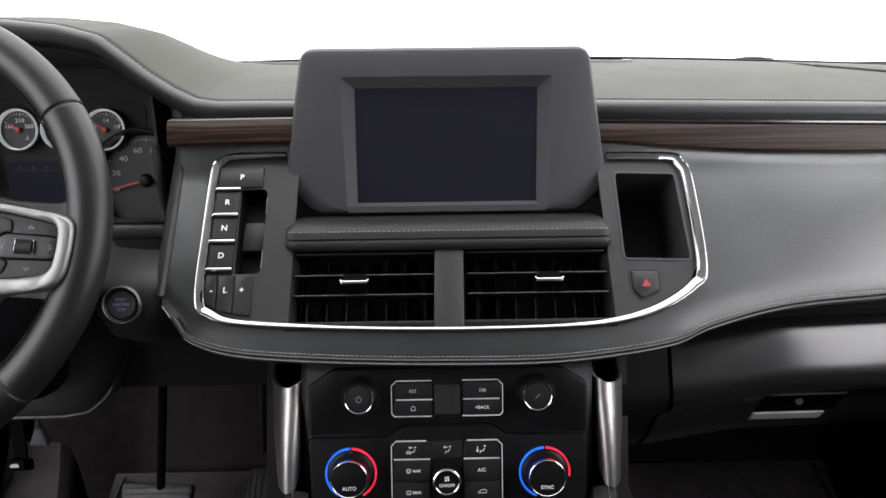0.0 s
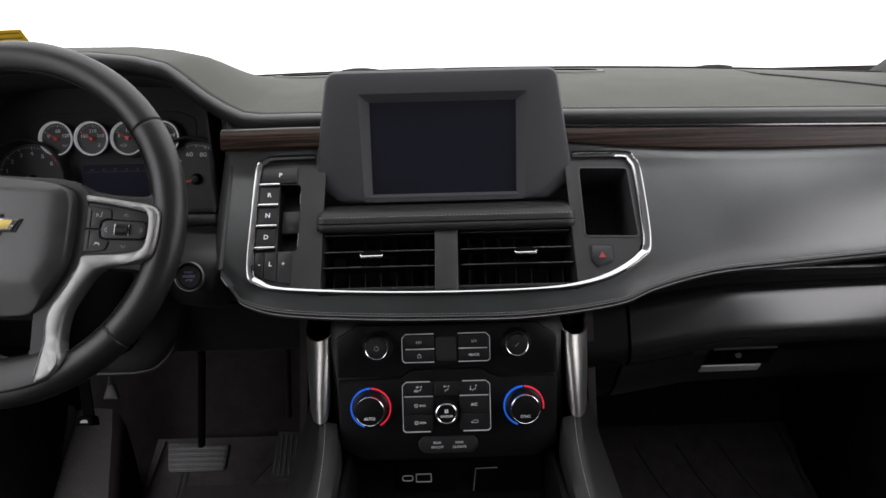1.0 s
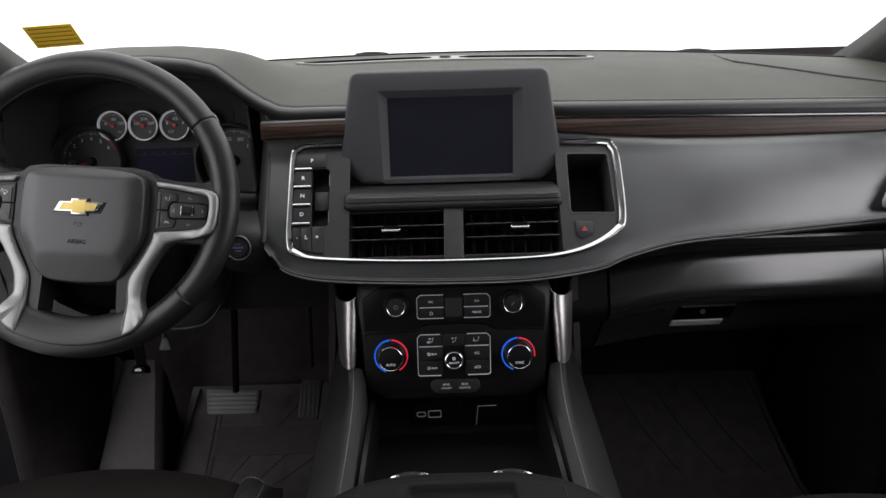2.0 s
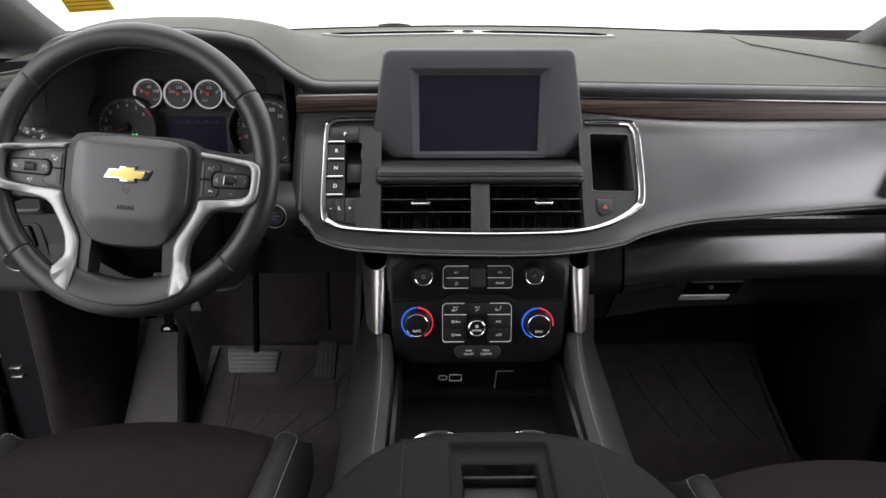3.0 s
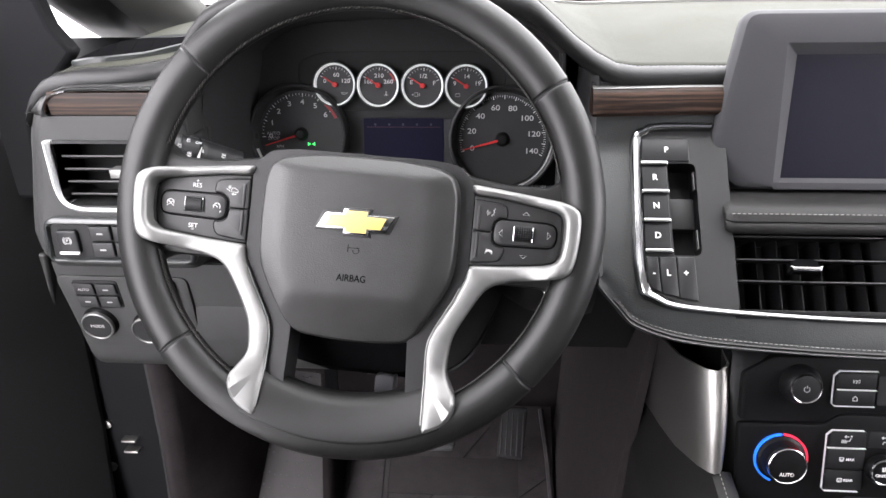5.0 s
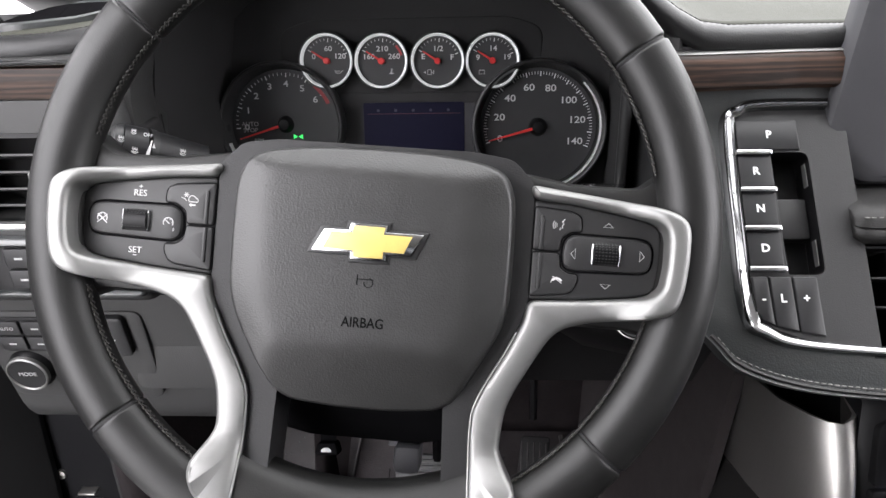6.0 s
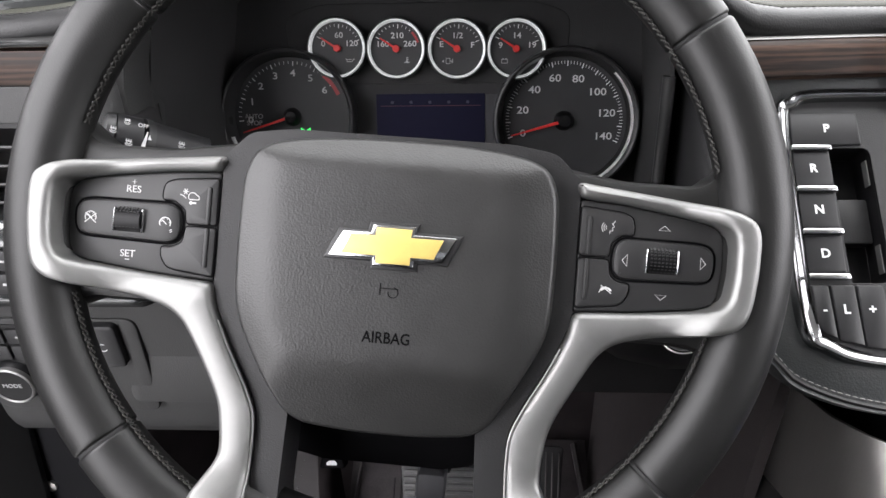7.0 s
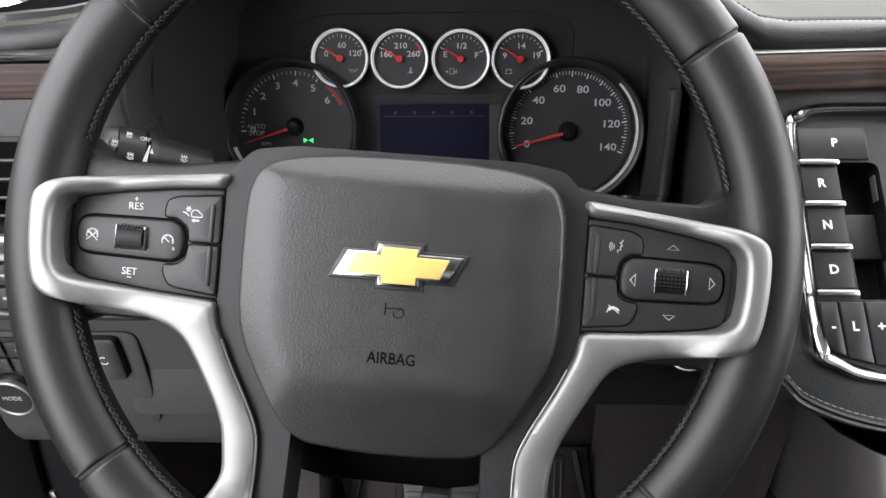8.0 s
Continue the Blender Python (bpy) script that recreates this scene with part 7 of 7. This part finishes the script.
usb = thing("usb_panel", leaning(-0.03, 0.6075, 0.442, 5), "black panel with two outlined charging ports", "charging port")
U = WORLD[usb]
part("plate", prism(rrect(0.075, 0.045, 0.003), -0.004, 0.002, 0.001), M_black, usb, m=U)
part("port", sweep(rrect(0.013, 0.007, 0.0032, -0.024, -0.003), ((-0.0006, 0.002), (0.0006, 0.002), (0.0006, 0.0026), (-0.0006, 0.0026))), M_white, usb, "white port outline", m=U)
part("port", sweep(rrect(0.0185, 0.0105, 0.001, -0.004, -0.003), ((-0.0006, 0.002), (0.0006, 0.002), (0.0006, 0.0026), (-0.0006, 0.0026))), M_white, usb, "white port outline", m=U)
cub = thing("charging_tray", leaning(0.07, 0.6065, 0.442, 5), "black tray with a bright corner edge", "tray")
U = WORLD[cub]
part("flap", prism(rrect(0.085, 0.050, 0.002), -0.004, 0.0015, 0.001), M_black, cub, m=U)
part("edge_line", sweep([(-0.042, -0.022), (-0.039, 0.0085), (-0.012, 0.0090)], ((-0.0005, 0.0015), (0.0005, 0.0015), (0.0005, 0.0024), (-0.0005, 0.0024)), closed=False), M_dialring, cub, "bright edge", m=U)

# armrest lid
arm = thing("armrest", pose(0, 0.0, 0.42), "charcoal stitched armrest lid with a sunken tray", "armrest")
def arm_pt(u, s):
    """u across (-1..1), s along from the front (0) to the back (1)."""
    a = abs(u)
    y = 0.262 - 0.085 * a ** 3.2 - s * 0.85
    z = 0.633 - 0.004 * s - 0.046 * a ** 4 - 0.022 * (1 - smooth01(s * 22))
    # the sunken tray, with a rounded edge
    x, t = u * 0.186, min(smooth01((0.048 - abs(u * 0.186)) / 0.005), smooth01((0.222 - y) / 0.008))
    deep = min(smooth01((0.036 - abs(u * 0.186)) / 0.004), smooth01((0.198 - y) / 0.006))
    return Vector((x - 0.006, y, z - 0.006 * t - 0.016 * deep))
US = sorted(list(np.linspace(-1, 1, 41)) + [k * v for k in (-1, 1) for v in (0.168, 0.176, 0.184, 0.191, 0.198, 0.228, 0.236, 0.244, 0.252, 0.260)])
SS = [0.0, 0.006, 0.012, 0.02, 0.03, 0.038, 0.042, 0.045, 0.048, 0.052, 0.058, 0.066, 0.070, 0.073, 0.076, 0.08, 0.085, 0.1, 0.13, 0.2, 0.35, 0.6, 1.0]
rows = [[arm_pt(u, s) for u in US] for s in SS]
front = [[Vector((p.x * 0.99, p.y + d, p.z - h)) for p in rows[0]] for d, h in ((-0.03, 0.13), (0.0, 0.06), (0.006, 0.025), (0.005, 0.010))]
part("lid", loft(front + rows), M_vinyl, arm, "charcoal vinyl lid with rounded shoulders", sharp=60, solid=0.01)
for u in (-0.48, 0.48):
    part("stitching", stitches([arm_pt(u, s) + Vector((0, 0, 0.0009)) for s in np.linspace(0.0, 0.5, 60)], 0.0044, 0.003, 0.0004), M_thread_dark, arm, "grey thread seam")
part("tray_bar", box(-0.040, 0.028, 0.186, 0.190, 0.610, 0.6205, 0.0015), M_void, arm)
part("tray_mat", box(-0.0395, 0.0275, -0.15, 0.184, 0.608, 0.6125, 0.002), M_void, arm, "black ribbed tray mat")
for k in range(8):
    part("tray_rib", box(-0.036, 0.024, 0.150 - k * 0.018, 0.153 - k * 0.018, 0.6120, 0.6135, 0.0006), M_soft, arm)

# ---- seats ----
def seat(cx, nm, back):
    st = thing("seat", pose(cx, 0.1 - back, 0.0), nm, "seat", "front seats")
    rows = []
    for s in np.linspace(0, 1, 12):
        y = 0.512 - back - 0.62 * s
        rise = 0.420 + 0.030 * smooth01(s * 6) + 0.020 * smooth01(s * 2) - 0.03 * s
        rows.append([Vector((cx + 0.205 * u, y - 0.04 * abs(u) ** 2 * (1 - s), rise + 0.010 * (1 - u * u) - 0.06 * max(0, (abs(u) - 0.86) / 0.14) ** 2)) for u in np.linspace(-1, 1, 31)])
    front = [[Vector((p.x, p.y + d, p.z - h)) for p in rows[0]] for d, h in ((-0.05, 0.22), (0.010, 0.10), (0.020, 0.05), (0.014, 0.018))]
    part("cushion", loft(front + rows), M_fabric, st, "dark woven cloth cushion", sharp=70, solid=0.02)
    for sx in (-1, 1):
        b = []
        for s in np.linspace(0, 1, 18):
            y = 0.545 - back - 0.60 * s
            k = smooth01(s * 9)
            w, h = 0.020 + 0.016 * k, 0.018 + 0.040 * k
            zc = 0.362 + 0.012 * k + 0.05 * smooth01(s * 2)
            b.append([Vector((cx + sx * (0.192 + 0.012 * s) + w * math.cos(t) * (0.75 if math.sin(t) > 0 else 1.0), y - 0.02 * math.sin(t) * (1 - k), zc + h * math.sin(t))) for t in [2 * math.pi * q / 20 for q in range(20)]])
        part("bolster", loft(b, closed=True, caps=True), M_hub, st, "dark vinyl side bolster", sharp=70)
        i0 = 7 if sx < 0 else 3
        line = [r[i0] for r in b[16:2:-1]] + [b[2][q] + Vector((0, 0, 0.001)) for q in ((7, 6, 5, 4, 3) if sx < 0 else (3, 4, 5, 6, 7))]
        part("stitching", stitches([p + Vector((0, 0, 0.0008)) for p in spline([tuple(p) for p in line], 3)], 0.005, 0.0034, 0.0005), M_thread, st, "pale thread seam")
    part("base", box(cx - 0.19, cx + 0.19, -0.1 - back, 0.36 - back, 0.0, 0.32, 0.03), M_void, st)
    part("backrest", moved(box(-0.24, 0.24, -0.06, 0.06, 0, 0.62, 0.05, 3), Matrix.Translation((cx, -0.60 - back, 0.36)) @ pose(0, 0, 0, 14)), M_fabric, st, "dark woven cloth backrest")
    return st
seat(-0.47, "dark cloth driver's seat with vinyl bolsters", 0.0)
seat(0.47, "dark cloth passenger seat with vinyl bolsters", 0.09)

# ---- pedals and mats ----
brake = thing("brake_pedal", pose(-0.465, 0.985, 0.20), "ribbed rubber brake pedal", "pedal")
BP = leaning(-0.470, 0.985, 0.215, 34)
part("pad", prism(rounded([(-0.055, -0.019), (0.051, -0.019), (0.058, 0.030), (-0.060, 0.036)], 0.008), -0.014, 0.0, 0.004), M_pedal, brake, m=BP)
for k in range(5):
    part("rib", box(-0.052 - 0.001 * k, 0.049 + 0.001 * k, -0.015 + k * 0.0092, -0.0098 + k * 0.0092, -0.001, 0.0035, 0.0015), M_pedal, brake, m=BP)
part("lever", tube([(-0.465, 1.00, 0.235), (-0.465, 1.06, 0.38), (-0.465, 1.10, 0.56)], 0.007, 8), M_unlit, brake)
gas = thing("accelerator_pedal", pose(-0.318, 1.045, 0.18), "dark ribbed accelerator pedal", "pedal")
GP = leaning(-0.318, 1.045, 0.186, 38, -3)
part("pad", prism(rounded([(-0.027, -0.046), (0.020, -0.046), (0.024, 0.044), (-0.021, 0.044)], 0.006), -0.012, 0.0, 0.003), M_void, gas, m=GP)
for k in range(5):
    part("rib", box(-0.0215 + k * 0.0095, -0.0190 + k * 0.0095, -0.040, 0.035, -0.001, 0.0025, 0.0008), M_rubber, gas, m=GP)
part("lever", tube([(-0.318, 1.09, 0.24), (-0.318, 1.14, 0.40), (-0.318, 1.16, 0.52)], 0.006, 8), M_jamb, gas)
foot = thing("foot_rest", pose(-0.70, 0.97, 0.03), "dark speckled rubber foot rest", "foot rest")
FS = ((0.885, 0.012), (0.905, 0.034), (0.96, 0.100), (1.02, 0.173), (1.07, 0.234), (1.09, 0.268))
part("pad", loft([[(x, y, z + 0.004 * math.sin(math.pi * k / 5)) for k, x in enumerate(np.linspace(interp(y, (0.9, 1.09), (-0.806, -0.745)), interp(y, (0.9, 1.09), (-0.640, -0.668)), 6))] for y, z in FS]), M_footpad, foot, "worn speckled pad", sharp=60, solid=0.008)
rng = random.Random(11)
bm = bmesh.new()
for a in range(9):
    for b in range(16):
        y = FS[0][0] + (FS[-1][0] - FS[0][0]) * (b + 0.5 + rng.uniform(-0.2, 0.2)) / 16
        k = 0.6 + 3.8 * (a + 0.5 * (b % 2)) / 9
        x0, x1 = interp(y, (0.9, 1.09), (-0.806, -0.745)), interp(y, (0.9, 1.09), (-0.640, -0.668))
        z = interp(y, [p[0] for p in FS], [p[1] for p in FS]) + 0.004 * math.sin(math.pi * k / 5)
        if rng.random() < 0.75:
            join(bm, moved(lathe([(0.0017, -0.001), (0.0014, 0.0008), (0.0003, 0.0012)], 6), Matrix.Translation((x0 + (x1 - x0) * k / 5, y, z)) @ pose(0, 0, 0, 30)))
part("studs", bm, M_pedal, foot, "small moulded rubber studs")
part("side_wall", loft([[(interp(y, (0.9, 1.09), (-0.640, -0.668)) + dx, y, max(0.004, z - dz)) for dx, dz in ((0.0005, 0.0005), (0.008, 0.004), (0.016, 0.016), (0.022, 0.04), (0.028, 0.10), (0.034, 0.24))] for y, z in FS]), M_toe, foot, "dark rounded side", sharp=60, solid=0.006)
part("edge_strip", loft([[(interp(y, (0.9, 1.09), (-0.806, -0.745)) + dx, y - 0.006, z + dz) for dx, dz in ((0.010, 0.001), (0.004, 0.012), (-0.012, 0.020), (-0.03, 0.022))] for y, z in FS]), M_plastic, foot, "moulded edge strip", sharp=60, solid=0.005)
def mat_z(y):
    return interp(y, (0.36, 0.80, 0.92, 0.97, 1.09, 1.18), (0.004, 0.005, 0.014, 0.030, 0.088, 0.14))
def mat_thing(x0, x1, lab, flip):
    mt = thing("floor_mat", pose(0.5 * (x0 + x1), 0.8, 0.0), lab, "floor mat", "floor mats")
    part("sheet", loft([[(x, y, mat_z(y)) for x in np.linspace(x0, x1, 12)] for y in (0.36, 0.6, 0.8, 0.86, 0.92, 0.945, 0.97, 1.0, 1.04, 1.09, 1.13, 1.18)]), M_rubber, mt, solid=0.006)
    def groove(pts):
        part("groove", tube([(x, y, mat_z(y) + 0.0004) for x, y in spline([p for p in pts], 4)], 0.0014, 6), M_seal, mt, "pressed groove")
    if not flip:
        for dx in (0, 0.011):
            groove([(-0.5576 + dx, 1.12), (-0.5576 + dx, 1.088), (-0.5545 + dx, 0.964), (-0.552 + dx, 0.88)])
        groove([(-0.36, 1.14), (-0.4027, 1.093), (-0.4484, 1.037), (-0.4958, 0.974), (-0.51, 0.92)])
        groove([(-0.29, 1.11), (-0.3439, 1.059), (-0.3856, 1.017), (-0.4305, 0.971), (-0.47, 0.93)])
        groove([(-0.25, 1.058), (-0.293, 1.029), (-0.3562, 0.985), (-0.40, 0.955)])
    else:
        for k in range(3):
            groove([(0.40 + 0.09 * k, 1.14), (0.44 + 0.09 * k, 1.05), (0.50 + 0.09 * k, 0.95)])
    if not flip:
        part("heel_pad", loft([[(x, y, mat_z(y) + 0.0012) for x in np.linspace(-0.545, -0.305, 6)] for y in np.linspace(1.020, 1.085, 6)]), M_footpad, mt, "worn textured heel pad", solid=0.002)
    part("edge", tube([(x0, 0.37, 0.008), (x0, 0.92, 0.018), (x0 + 0.01, 1.09, 0.092), (x0 + 0.02, 1.17, 0.14)], 0.003, 6), M_rubber, mt)
    part("edge", tube([(x1, 0.37, 0.008), (x1, 0.92, 0.018), (x1 - 0.01, 1.09, 0.092), (x1 - 0.02, 1.17, 0.14)], 0.006, 6), M_rubber, mt)
mat_thing(-0.630, -0.24, "black rubber driver's floor mat with pressed grooves", False)
mat_thing(0.24, 0.74, "black rubber passenger floor mat with pressed grooves", True)
rel = thing("hood_release", pose(-0.585, 0.86, 0.40), "small dark lever with a pale symbol hung under the dash", "lever")
part("lever", moved(prism(rounded([(-0.015, -0.007), (0.015, -0.007), (0.011, 0.008), (-0.011, 0.008)], 0.004), -0.022, 0.0, 0.003), leaning(-0.585, 0.849, 0.387, 30)), M_unlit, rel)
part("bracket", loft([[(x, y, z) for x in (-0.594, -0.576)] for y, z in ((0.866, 0.385), (0.872, 0.45), (0.868, 0.52), (0.85, 0.60))]), M_unlit, rel, "thin black hanger", solid=0.003)
bm = prism(rounded([(-0.0060, -0.0024), (0.0060, -0.0024), (0.0056, 0.0), (0.003, 0.0026), (-0.003, 0.0024), (-0.0060, 0.0004)], 0.001, 2), 0.0, 0.0006)
part("symbol", moved(bm, leaning(-0.585, 0.8485, 0.387, 30)), M_print, rel, "white car symbol")
clip = thing("column_lever", pose(-0.483, 0.752, 0.49), "small grey lever tip under the steering column", "lever")
part("tip", moved(prism(rounded([(-0.011, -0.010), (0.011, -0.010), (0.005, 0.012), (-0.003, 0.012)], 0.002, 3), -0.008, 0.0, 0.002), leaning(-0.483, 0.752, 0.49, 10)), M_house, clip)
part("shaft", tube([(-0.483, 0.757, 0.50), (-0.481, 0.768, 0.56), (-0.478, 0.78, 0.60)], 0.004, 8), M_void, clip)

# ---- windscreen sticker ----
stick = thing("window_sticker", pose(*ws(-0.71, 0.18)), "yellow printed sticker on the windscreen", "sticker")
def on_glass(x, s, lift):
    return ws(x, s) + Vector((0, -0.006 - lift, -0.002))
part("paper", loft([[on_glass(x, s, 0.001) for x in np.linspace(-0.760, -0.682, 6)] for s in (0.141, 0.170, 0.200, 0.227)]), M_sticker, stick, solid=0.0006)
for s0 in (0.150, 0.166, 0.182, 0.198, 0.214):
    part("printed_line", loft([[on_glass(x, s, 0.002) for x in np.linspace(-0.755, -0.687, 5)] for s in (s0, s0 + 0.003)]), M_sticker_ink, stick, solid=0.0003)
